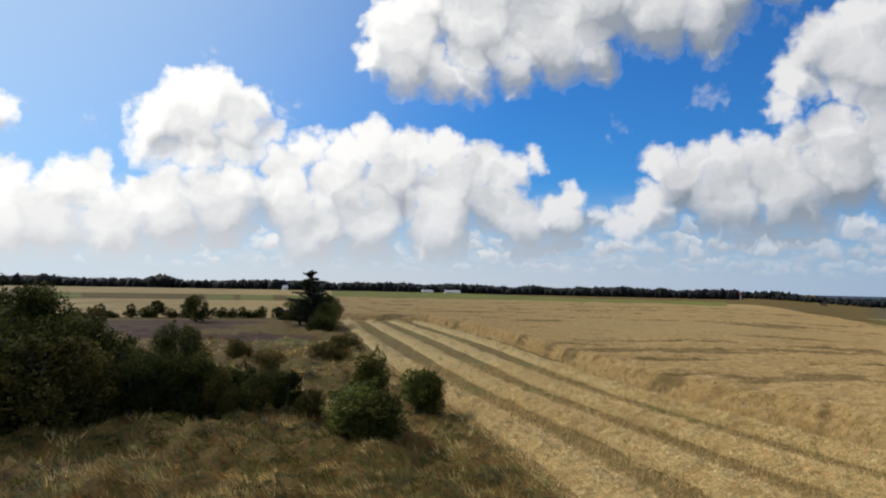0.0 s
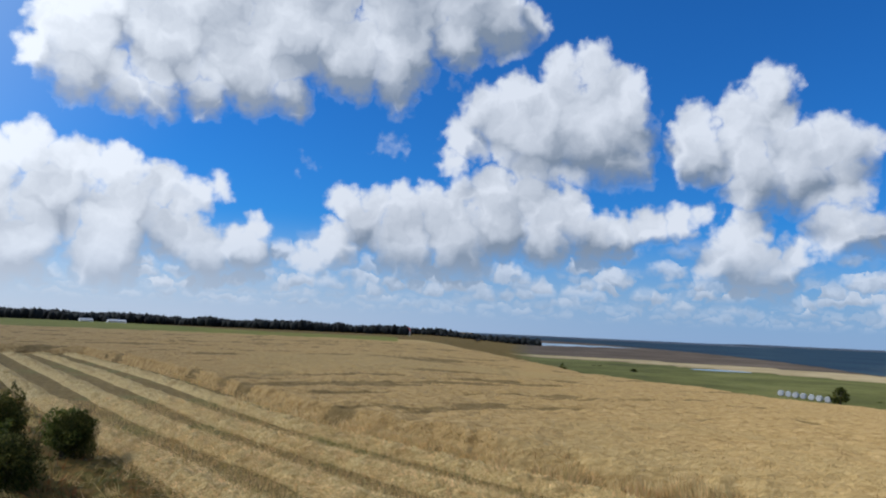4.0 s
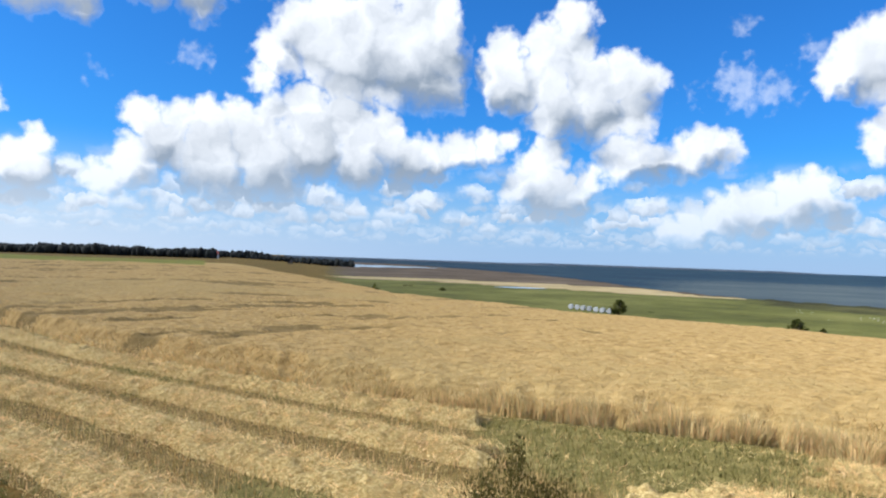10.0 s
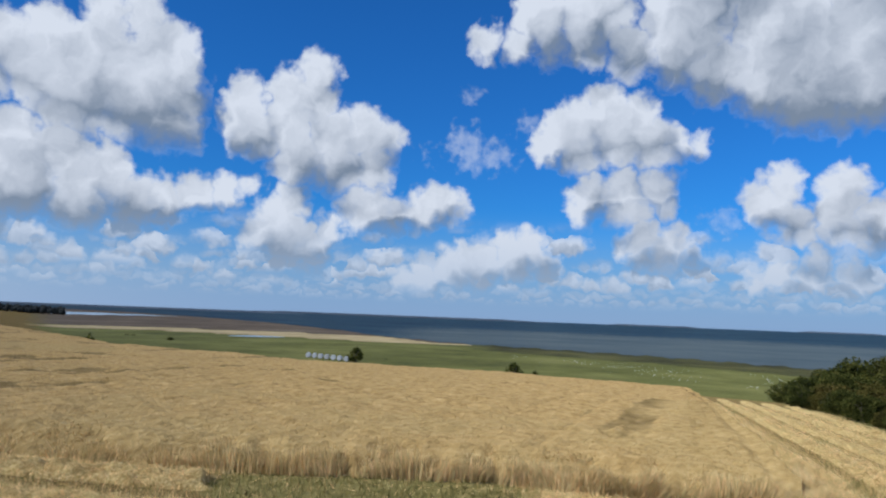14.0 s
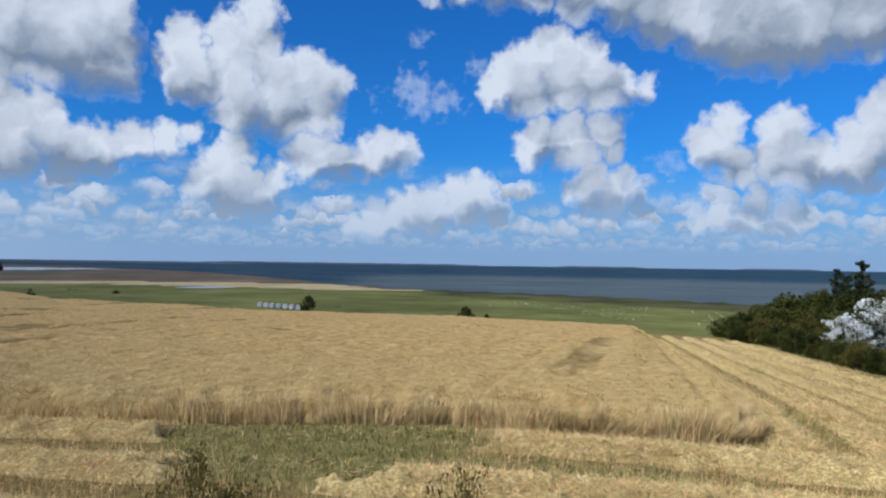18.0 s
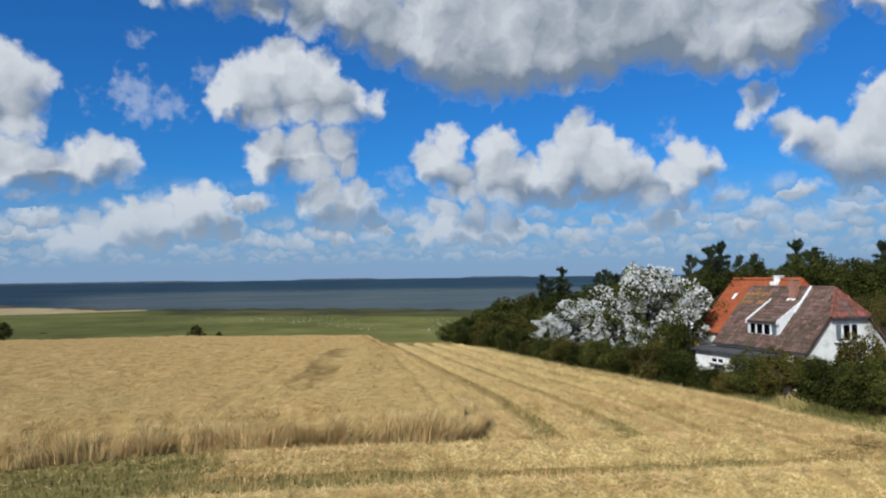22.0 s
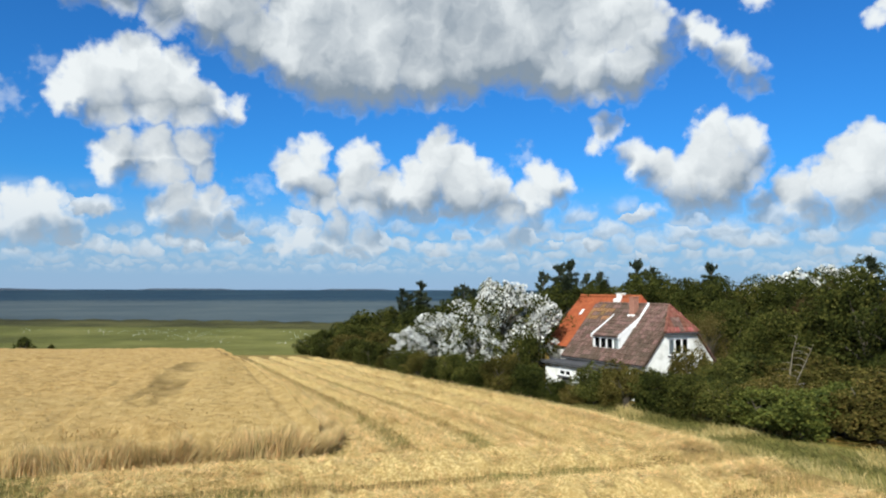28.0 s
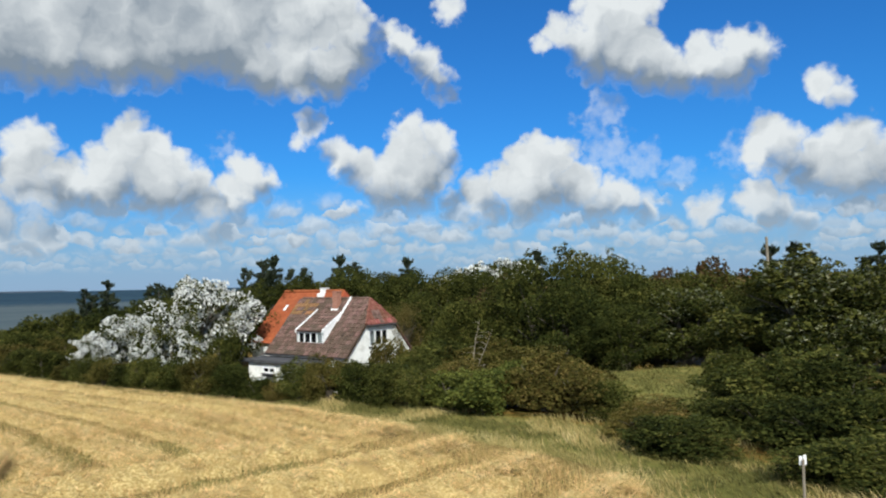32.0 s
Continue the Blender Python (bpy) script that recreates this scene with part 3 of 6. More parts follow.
def zoned(name, base, zones, bump, bump_scale, scale=1.2):
    """Ground cover: base colours, then one cover after another where its share of the ground says so."""
    m = bpy.data.materials.new(name)
    m.use_nodes = True
    t = m.node_tree
    t.nodes.clear()
    pos = node(t, "ShaderNodeNewGeometry").outputs["Position"]

    def cover(stops, sc):
        n1 = node(t, "ShaderNodeTexNoise", {"Vector": pos, "Scale": sc, "Detail": 7.0, "Roughness": 0.68}).outputs["Fac"]
        ramp = node(t, "ShaderNodeValToRGB", {0: n1})
        cr = ramp.color_ramp
        cr.elements[0].position, cr.elements[1].position = 0.3, 0.7
        cr.elements[0].color, cr.elements[1].color = (*stops[0], 1), (*stops[-1], 1)
        for i, c in enumerate(stops[1:-1]):
            cr.elements.new(0.3 + 0.4 * (i + 1) / (len(stops) - 1)).color = (*c, 1)
        return ramp.outputs[0]

    col = cover(base, scale)
    edge = node(t, "ShaderNodeTexNoise", {"Vector": pos, "Scale": 0.25, "Detail": 5.0}).outputs["Fac"]
    for attr, stops, sc in zones:
        a = node(t, "ShaderNodeAttribute", attribute_name=attr).outputs["Fac"]
        f = node(t, "ShaderNodeMath", {0: a, 1: node(t, "ShaderNodeMath", {0: edge, 1: 0.5}, operation="SUBTRACT").outputs[0]}, operation="ADD").outputs[0]
        f = node(t, "ShaderNodeMapRange", {0: f, 1: 0.35, 2: 0.65}, interpolation_type="SMOOTHSTEP").outputs[0]
        col = node(t, "ShaderNodeMix", {0: f, 6: col, 7: cover(stops, sc)}, data_type="RGBA").outputs[2]
    b = node(t, "ShaderNodeBsdfPrincipled", {"Base Color": col, "Roughness": 0.95, "Specular IOR Level": 0.1, "Diffuse Roughness": 1.0})
    n3 = node(t, "ShaderNodeTexNoise", {"Vector": pos, "Scale": bump_scale, "Detail": 5.0}).outputs["Fac"]
    t.links.new(node(t, "ShaderNodeBump", {"Height": n3, "Strength": 1.0, "Distance": bump}).outputs[0], b.inputs["Normal"])
    t.links.new(b.outputs[0], node(t, "ShaderNodeOutputMaterial").inputs[0])
    return m


M_GROUND = zoned("ground_cover", [(0.011, 0.010, 0.003), (0.055, 0.048, 0.010), (0.16, 0.092, 0.022), (0.085, 0.078, 0.015), (0.32, 0.215, 0.07)], [
    ("tan", [(0.25, 0.165, 0.056), (0.36, 0.25, 0.095), (0.45, 0.325, 0.14)], 0.08),
    ("pasture", [(0.09, 0.10, 0.016), (0.15, 0.155, 0.028), (0.21, 0.195, 0.045)], 0.05),
    ("heath", [(0.028, 0.014, 0.008), (0.068, 0.034, 0.018), (0.11, 0.062, 0.03)], 0.6),
    ("meadow", [(0.036, 0.037, 0.010), (0.083, 0.086, 0.021), (0.145, 0.138, 0.044)], 0.03),
    # darker grass by the shore; a cloud's passing shadow is put into its colour
    ("shaded_shore", [(0.022, 0.022, 0.008), (0.045, 0.044, 0.014), (0.085, 0.08, 0.028)], 0.04),
    ("mud", [(0.045, 0.034, 0.024), (0.08, 0.06, 0.042), (0.13, 0.10, 0.07)], 0.02),
    ("reed", [(0.20, 0.15, 0.075), (0.30, 0.235, 0.125), (0.38, 0.31, 0.18)], 0.06),
    ("lawn", [(0.065, 0.068, 0.015), (0.13, 0.122, 0.032), (0.24, 0.20, 0.068)], 0.8)], 0.07, 5.0)
M_SEA = zoned("sea", [(0.006, 0.019, 0.038), (0.011, 0.030, 0.050), (0.026, 0.050, 0.066)], [
    ("shoal", [(0.032, 0.049, 0.061), (0.050, 0.068, 0.078), (0.073, 0.090, 0.094)], 0.009)], 0.25, 0.35, 0.006)
M_STUBBLE = zoned("stubble", [(0.09, 0.060, 0.019), (0.18, 0.125, 0.043), (0.31, 0.22, 0.085)], [("green", [(0.09, 0.08, 0.025), (0.18, 0.15, 0.048), (0.30, 0.24, 0.095)], 2.6)], 0.07, 13.0, 3.4)
M_CROP = zoned("ripe_grain", [(0.20, 0.126, 0.043), (0.35, 0.233, 0.089), (0.48, 0.337, 0.147)], [
    ("lodged", [(0.11, 0.072, 0.022), (0.18, 0.122, 0.045), (0.28, 0.19, 0.078)], 1.2),
    ("greenish", [(0.22, 0.145, 0.052), (0.34, 0.235, 0.092), (0.45, 0.325, 0.143)], 3.0)], 0.10, 6.0, 2.4)


# ---- building helpers ----
def smooth(v, a, b):
    s = np.clip((v - a) / (b - a), 0, 1)
    return s * s * (3 - 2 * s)


def hash2(i, j, seed):
    h = np.sin(i * 127.1 + j * 311.7 + seed * 74.7) * 43758.5453
    return h - np.floor(h)


def vnoise(x, y, seed=0):
    i, j = np.floor(x), np.floor(y)
    f, g = x - i, y - j
    f, g = f * f * (3 - 2 * f), g * g * (3 - 2 * g)
    a, b, c, d = hash2(i, j, seed), hash2(i + 1, j, seed), hash2(i, j + 1, seed), hash2(i + 1, j + 1, seed)
    return a + (b - a) * f + (c - a) * g + (a - b - c + d) * f * g


def fbm(x, y, octaves=4, seed=0):
    return sum(vnoise(x * 2 ** k, y * 2 ** k, seed + k) / 2 ** (k + 1) for k in range(octaves))


def fast_mesh(name, verts, faces, mat, smooth_shade=False):
    """verts (n, 3) and faces (m, k), all of k corners."""
    verts, faces = np.asarray(verts, np.float32), np.asarray(faces, np.int32)
    me = bpy.data.meshes.new(name)
    m, k = faces.shape
    me.vertices.add(len(verts))
    me.vertices.foreach_set("co", verts.ravel())
    me.loops.add(m * k)
    me.loops.foreach_set("vertex_index", faces.ravel())
    me.polygons.add(m)
    me.polygons.foreach_set("loop_start", np.arange(m, dtype=np.int32) * k)
    me.update(calc_edges=True)
    me.materials.append(mat)
    if smooth_shade:
        me.shade_smooth()
    return me


def grid_faces(nu, nv, wrap=False):
    i, k = np.meshgrid(np.arange(nu if wrap else nu - 1), np.arange(nv - 1), indexing="ij")
    j = (i + 1) % nu
    return np.stack([i * nv + k, j * nv + k, j * nv + k + 1, i * nv + k + 1], -1).reshape(-1, 4)


def put_attribute(me, name, values):
    me.attributes.new(name, "FLOAT", "POINT").data.foreach_set("value", np.asarray(values, np.float32).ravel())


def thing(name, label, category, group="", m=None, kind=""):
    ob = new(name)
    ob.empty_display_size = 0.2
    if m is not None:
        ob.matrix_world = m
    return tagged(ob, label, category, group, kind)


def part(name, bm, mat, parent, label=""):
    """Links a bmesh or a mesh as one mesh object under a thing or a part."""
    if isinstance(bm, bpy.types.Mesh):
        me = bm
    else:
        me = bpy.data.meshes.new(name)
        bm.to_mesh(me)
        bm.free()
        me.materials.append(mat)
    ob = new(name, me)
    ob.parent = parent
    return tagged(ob, label) if label else ob


def box(bm, lo, hi, bevel=0.0):
    lo, hi = Vector(lo), Vector(hi)
    r = bmesh.ops.create_cube(bm, size=1.0, matrix=Matrix.Translation((lo + hi) / 2) @ Matrix.Diagonal((*(hi - lo), 1)))
    if bevel:
        bmesh.ops.bevel(bm, geom=list({e for v in r["verts"] for e in v.link_edges}), offset=bevel, segments=1, affect="EDGES")


def box_part(name, lo, hi, mat, parent, label="", bevel=0.012):
    bm = bmesh.new()
    box(bm, lo, hi, bevel)
    return part(name, bm, mat, parent, label)


def tube(bm, points, radii, sides=6):
    """A tapered, bent tube through points."""
    rings = []
    for i, p in enumerate(points):
        p = Vector(p)
        d = (Vector(points[min(i + 1, len(points) - 1)]) - Vector(points[max(i - 1, 0)])).normalized()
        a = d.orthogonal().normalized()
        b = d.cross(a)
        rings.append([bm.verts.new(p + (a * math.cos(2 * math.pi * k / sides) + b * math.sin(2 * math.pi * k / sides)) * radii[i]) for k in range(sides)])
    for r0, r1 in zip(rings, rings[1:]):
        for k in range(sides):
            bm.faces.new((r0[k], r0[(k + 1) % sides], r1[(k + 1) % sides], r1[k]))
    bm.faces.new(rings[0][::-1])
    bm.faces.new(rings[-1])


# ---- the lie of the land ----
EDGE_AZ = [-180, -130, -100, -86, -69, -51, -36, -30, -23, -10, 0, 180]
EDGE_D = [60, 60, 75, 78, 75, 72, 92, 140, 220, 300, 420, 420]
HEDGE_X = [3, 9.6, 14, 18, 22.5, 26.4, 36, 47, 75, 110]
HEDGE_Y = [-12, -10.5, -11, -9.8, -8.7, -7.1, -3.2, -0.4, 4, 9]
LEFT_Y = [-12, -5, 0, 5, 11.4, 13.9, 18.2, 24.5, 34, 64, 90]
LEFT_X = [8, 6, 4.5, 3.2, 2.4, 2.4, 1.4, 0.1, -2.6, -9, -14.5]
SHORE_AZ = [-130, -100, -86, -78, -69, -62, -56, -50, -45, -40, -36, -30, -22]
SHORE_D = [250, 262, 288, 312, 338, 362, 432, 640, 860, 1100, 1400, 1500, 1500]


def polar(x, y):
    return np.hypot(x, y), np.degrees(np.arctan2(-x, y))


def land(x, y):
    """Height of the bare ground; the field by the mound is at 0."""
    x, y = np.asarray(x, float), np.asarray(y, float)
    d, a = polar(x, y)
    u = np.clip(d * np.cos(np.radians(a + 105)), 0, 100)
    z = -4.2 * (u / 100) ** 1.8 - 0.8 * smooth(d, 30, 78) * smooth(-a, 18, 34)
    edge = np.interp(a, EDGE_AZ, EDGE_D)
    s = smooth(d, edge, edge + 35)
    far = -3 * np.clip(d / 700, 0, 1)
    west = smooth(a, -33, -23)
    lowland = -9.5 * (1 - west) + far * west
    behind = smooth(-a, 100, 118)
    lowland = lowland * (1 - behind) - 3.2 * behind
    z = z * (1 - s) + lowland * s
    z = z - 3.5 * smooth(d, np.interp(a, SHORE_AZ, SHORE_D) + 5, np.interp(a, SHORE_AZ, SHORE_D) + 60) * (a > -131) * (a < -21.5)
    # the garden lies lower than the field
    hy = np.interp(x, HEDGE_X, HEDGE_Y)
    drop = smooth(hy - y, 2.0, 9.0) * smooth(x, 25, 36) * smooth(95 - x, 0, 20)
    z = z * (1 - drop) + np.minimum(z, -3.0) * drop
    # the mound under the viewer
    off = np.interp(y, LEFT_Y, LEFT_X) - x
    z = z + 2.35 * np.exp(-((d / 7.5) ** 2)) * smooth(off, -0.5, 1.8)
    # tussocks on the rough ground
    rough = smooth(off, -0.3, 1.2) * smooth(80 - d, 0, 30) * (x < 30)
    return z + rough * (0.75 * fbm(x * 0.5, y * 0.5, 4, 3) + 0.26 * vnoise(x * 1.5, y * 1.5, 8) + 0.30 * vnoise(x * 1.9, y * 1.9, 12) ** 2 + 0.22 * vnoise(x * 4.1, y * 4.1, 14) ** 2 - 0.62)


def on_land(az, d, dz=0.0):
    a = radians(az)
    x, y = -math.sin(a) * d, math.cos(a) * d
    return Vector((x, y, float(land(x, y)) + dz))


def build_ground():
    az = np.radians(np.concatenate([np.arange(-155, 36, 0.5), np.arange(36, 205, 2.5)]))
    r = [0.002, 0.3]
    while r[-1] < 4900:
        r.append(r[-1] * (1.022 if r[-1] < 40 else 1.04) + 0.02)
    r = np.array(r)
    A, R = np.meshgrid(az, r, indexing="ij")
    x, y = -np.sin(A) * R, np.cos(A) * R
    z = land(x, y)
    me = fast_mesh("ground", np.stack([x, y, z], -1).reshape(-1, 3), grid_faces(len(az), len(r), True), M_GROUND, True)
    d, a = R, np.degrees(A)
    a = np.where(a > 180, a - 360, a)
    shore = np.interp(a, SHORE_AZ, SHORE_D)
    left = (a > 8.5) * 1.0
    put_attribute(me, "tan", np.maximum.reduce([left * (d > 84) * (d < 165), (a > 8.5) * (a < 40) * (d > 235) * (d < 400), (a <= 8.5) * (a > -24) * (d > 76) * (d < 182), (a < -20) * (a > -36) * (d > 90) * (d < 330)]))
    put_attribute(me, "pasture", np.maximum.reduce([(a > 8.5) * (a < 40) * (d > 165) * (d < 235) * (fbm(a * 0.35, d * 0 + 3, 2, 6) > 0.33), (a <= 8.5) * (a > -22) * (d > 188) * (d < 420)]))
    put_attribute(me, "heath", (a > 9) * (a < 60) * (d > 50) * (d < 77) * smooth(fbm(x * 0.06, y * 0.06, 3, 9), 0.15, 0.4))
    low = smooth(-a, 27, 36) * (a > -140)
    reed_in = np.interp(a, [-64, -60, -56, -46, -38, -30], [346, 342, 343, 380, 420, 420])
    reed_out = np.interp(a, [-64, -60, -56, -46, -38, -30], [348, 362, 430, 455, 470, 460])
    put_attribute(me, "meadow", low * (d > 75) * (a > -101))
    put_attribute(me, "shaded_shore", low * smooth(d - 0.80 * shore, 0, 14) * smooth(-a, 58, 70) * (a > -101))
    put_attribute(me, "mud", low * (d > reed_out) * (a > -63))
    put_attribute(me, "reed", low * (d > reed_in) * (d < reed_out) * (a > -64))
    put_attribute(me, "lawn", smooth(1.4 - np.hypot((a - 12.2) / 2.6, (d - 50) / 3.0), 0, 0.8) * 0.8 + smooth(1.3 - np.hypot((x - 21.5) / 5, (y + 23.5) / 6), 0, 0.5) + smooth(7.5 - np.hypot((x - 22) / 1.5, y + 23), 0, 4) + smooth(3.8 - np.abs(y - np.interp(x, HEDGE_X, HEDGE_Y) + 0.4), 0, 1.6) * (x > 8) * (x < 80))
    return tagged(new("ground", me), "rough grassy ground with heath, garden lawn and sea meadow", "ground", kind="structure")


build_ground()


def build_sea():
    az = np.linspace(-131, -21.5, 300)
    shore = np.interp(az, SHORE_AZ, SHORE_D) + 6 * np.sin(az * 2.1) + 4 * np.sin(az * 5.3)
    k = np.linspace(0, 1, 40) ** 2.5
    R = shore[:, None] + (4900 - shore[:, None]) * k[None, :]
    A = np.radians(az)[:, None]
    v = np.stack([-np.sin(A) * R, np.cos(A) * R, np.full_like(R, -9.42)], -1).reshape(-1, 3)
    me = fast_mesh("sea", v, grid_faces(300, 40), M_SEA, True)
    put_attribute(me, "shoal", 0.9 * smooth(900 - (R - shore[:, None]), 0, 800) * smooth(-az, 48, 66)[:, None])
    tagged(new("sea", me), "dark blue grey sea with faint pale streaks", "sea", kind="structure")


build_sea()

# shallow water left on the flats by the tide
def build_tide():
    az = np.linspace(-40.5, -22.5, 120)
    near = np.interp(az, [-40.5, -36, -30, -27, -22.5], [985, 900, 790, 800, 930]) + 12 * np.sin(az * 3.1)
    far = np.interp(az, [-40.5, -36, -30, -27, -22.5], [1000, 1060, 1120, 1080, 960]) + 16 * np.sin(az * 2.3 + 1)
    R = near[:, None] + (far - near)[:, None] * np.linspace(0, 1, 8)[None, :]
    A = np.radians(az)[:, None]
    v = np.stack([-np.sin(A) * R, np.cos(A) * R, np.full_like(R, -9.36)], -1).reshape(-1, 3)
    tagged(new("tidal_water", fast_mesh("tidal_water", v, grid_faces(120, 8), M_SHALLOW, True)), "pale shining shallow water on the tidal flat", "water", kind="structure")
    # a pool behind the meadow bushes
    th = np.linspace(0, 2 * math.pi, 25)[:-1]
    c = on_land(-46.4, 365)
    ring = [(c.x + math.cos(t) * (13 + 2 * math.sin(3 * t)) * 0.73 - math.sin(t) * 9 * 0.68, c.y - math.cos(t) * (13 + 2 * math.sin(3 * t)) * 0.68 - math.sin(t) * 9 * 0.73, c.z + 0.12) for t in th]
    tagged(new("pool", fast_mesh("pool", ring, [list(range(24))], M_SHALLOW)), "small pale pool lying in the sea meadow", "pool", kind="structure")


build_tide()

# ---- field ----
BAND = [((-1.3, 76), (-11, 76)), ((4.7, 50), (-6, 50)), ((7.9, 29.3), (-1.3, 29)), ((10.4, 20.5), (1.2, 19)), ((13.2, 13.6), (2.5, 12)), ((16.5, 8), (3.5, 5)), ((17.4, 4.4), (5, -1)), ((18.6, 0.8), (9.6, -10.3)), ((22, 1.4), (18, -9.9)), ((26.5, 2.5), (26.4, -7.2)), ((41, 6), (41, -2)), ((66, 11.5), (66, 2.4)), ((84, 15.4), (84, 5))]
BAND_C, BAND_O = np.array([b[0] for b in BAND], float), np.array([b[1] for b in BAND], float)
# the straw rows: a headland strip past the mound down to the hedge, and a strip along the hedge that ends on it
HEAD_C = np.array([(-1.3, 76), (4.7, 50), (7.9, 29.3), (10.4, 20.5), (13.2, 13.6), (16.3, 8), (17.3, 4.4), (18.0, 0.8), (18.6, -4.2), (19.2, -9.2)], float)
HEAD_O = np.array([(-11, 76), (-6, 50), (-1.3, 29), (1.2, 19), (2.5, 12), (3.5, 5), (4.6, 0.5), (5.8, -3), (7.4, -6.8), (9.4, -10.2)], float)
SIDE_C = np.array([(17.4, 0.5), (22, 1.4), (26.5, 2.5), (41, 6), (66, 11.5), (84, 15.4)], float)
SIDE_O = np.array([(17.8, -9.7), (22, -8.7), (26.4, -7.2), (41, -2), (66, 2.4), (84, 5)], float)


def band_point(s, v, inner=BAND_C, outer=BAND_O):
    """s along a mown strip, v from the standing grain (0) to the rim (1)."""
    n = len(inner) - 1
    i = np.clip(np.floor(s).astype(int), 0, n - 1)
    t = (s - i)[..., None]

    def cat(p):
        p0, p1, p2, p3 = p[np.maximum(i - 1, 0)], p[i], p[i + 1], p[np.minimum(i + 2, n)]
        return 0.5 * (2 * p1 + (p2 - p0) * t + (2 * p0 - 5 * p1 + 4 * p2 - p3) * t ** 2 + (3 * p1 - p0 - 3 * p2 + p3) * t ** 3)

    return cat(inner) * (1 - v[..., None]) + cat(outer) * v[..., None]


ROW_V = [0.13, 0.385, 0.64, 0.895]
SIDE_V = [0.10, 0.30, 0.50, 0.70, 0.90]


def weed_patch(x, y):
    """1 inside the ragged patch of weeds by the standing grain, 0 outside."""
    far = np.hypot((x - 14.3) / 1.15, y - 9.4) + 2.4 * (fbm(x * 0.8, y * 0.8, 3, 151) - 0.5)
    return smooth(far, 4.0, 2.9)


def weedy(x, y, s):
    """How green the strip is: 0.5 and more where weeds have come up."""
    return fbm(x * 0.3, y * 0.3, 3, 91) + 0.4 * weed_patch(x, y)


def build_stubble():
    ss, vv = np.meshgrid(np.linspace(0, 12, 600), np.linspace(-0.03, 1.0, 60), indexing="ij")
    p = band_point(ss, vv)
    x, y = p[..., 0], p[..., 1]
    z = land(x, y) + 0.03 + 0.05 * fbm(x * 1.5, y * 1.5, 3, 5) - 0.10 * smooth(vv, 0.97, 1.0)
    me = fast_mesh("stubble_field", np.stack([x, y, z], -1).reshape(-1, 3), grid_faces(600, 60), M_STUBBLE, True)
    put_attribute(me, "green", 0.45 + 2.6 * (weedy(x, y, ss) - 0.54))
    tagged(new("stubble_field", me), "mown stubble with green weeds between straw rows", "field", kind="structure")


build_stubble()


def build_rows():
    for rows, inner, outer, last, steps in ((ROW_V, HEAD_C, HEAD_O, 9, 1100), (SIDE_V, SIDE_C, SIDE_O, 5, 700)):
        side = 1.0 * (rows is SIDE_V)
        for v0 in rows:
            S, Wd = np.meshgrid(np.linspace(0, last, steps), np.linspace(-1, 1, 17), indexing="ij")
            beat = fbm(S * (6 + 6 * side), S * 0 + v0 * 90, 3, 21)
            width = (0.072 - 0.004 * side) * (0.72 + 0.10 * side + (0.55 - 0.25 * side) * beat) * (1 + (0.45 * smooth(S, 6.2, 7.2) * (1 - side)))
            wob = (0.018 - 0.006 * side) * (fbm(S * 3, S * 0 + v0 * 50, 3, 31) - 0.5)
            p = band_point(S, np.clip(v0 + wob + Wd * width, -0.02, 1.0), inner, outer)
            x, y = p[..., 0], p[..., 1]
            gap = 1 - smooth(weed_patch(x, y), 0.35, 0.65)
            gap = gap * (1 - (1 - side) * smooth(S + 0.5 * (vnoise(S * 0 + v0 * 40, Wd * 2, 5) - 0.5), 8.35, 8.85) * 0.9)
            gap = gap * (1 - side * smooth(S, 4.1, 4.5))
            lump = (0.05 + 0.46 * fbm(x * 2.4, y * 2.4, 4, 17)) * (1 - 0.35 * side)
            dome = (1 - Wd ** 2) ** 0.8
            z = land(x, y) + 0.015 + dome * lump * gap + 0.24 * (fbm(x * 5.5, y * 5.5, 2, 13) - 0.5) * (1 - Wd ** 2) * gap - 0.08 * (1 - gap) - 0.04 * side * smooth(0.12 - S, 0, 0.12)
            ob = new("straw_row", fast_mesh("straw_row", np.stack([x, y, z], -1).reshape(-1, 3), grid_faces(steps, 17), M_STRAW, True))
            tagged(ob, "lumpy windrow of cut golden straw on stubble", "straw", "rows of cut straw", "stuff")


build_rows()


def crop_outline():
    s = np.linspace(0, 12, 4000)
    e = band_point(s, np.zeros_like(s))
    return e, int(np.argmin(np.hypot(e[:, 0] - 18.6, e[:, 1] - 0.8)))


CROP_E, CROP_K = crop_outline()


def crop_top(x, y, dist_edge):
    n1, n2 = fbm(x * 0.35, y * 0.35, 4, 41), fbm(x * 1.7, y * 1.7, 3, 47)
    return land(x, y) + (0.82 + 0.30 * (n1 - 0.5) + 0.22 * (n2 - 0.5)) * smooth(dist_edge, -0.1, 0.4) * (0.62 + 0.38 * smooth(dist_edge, 0.1, 1.5))


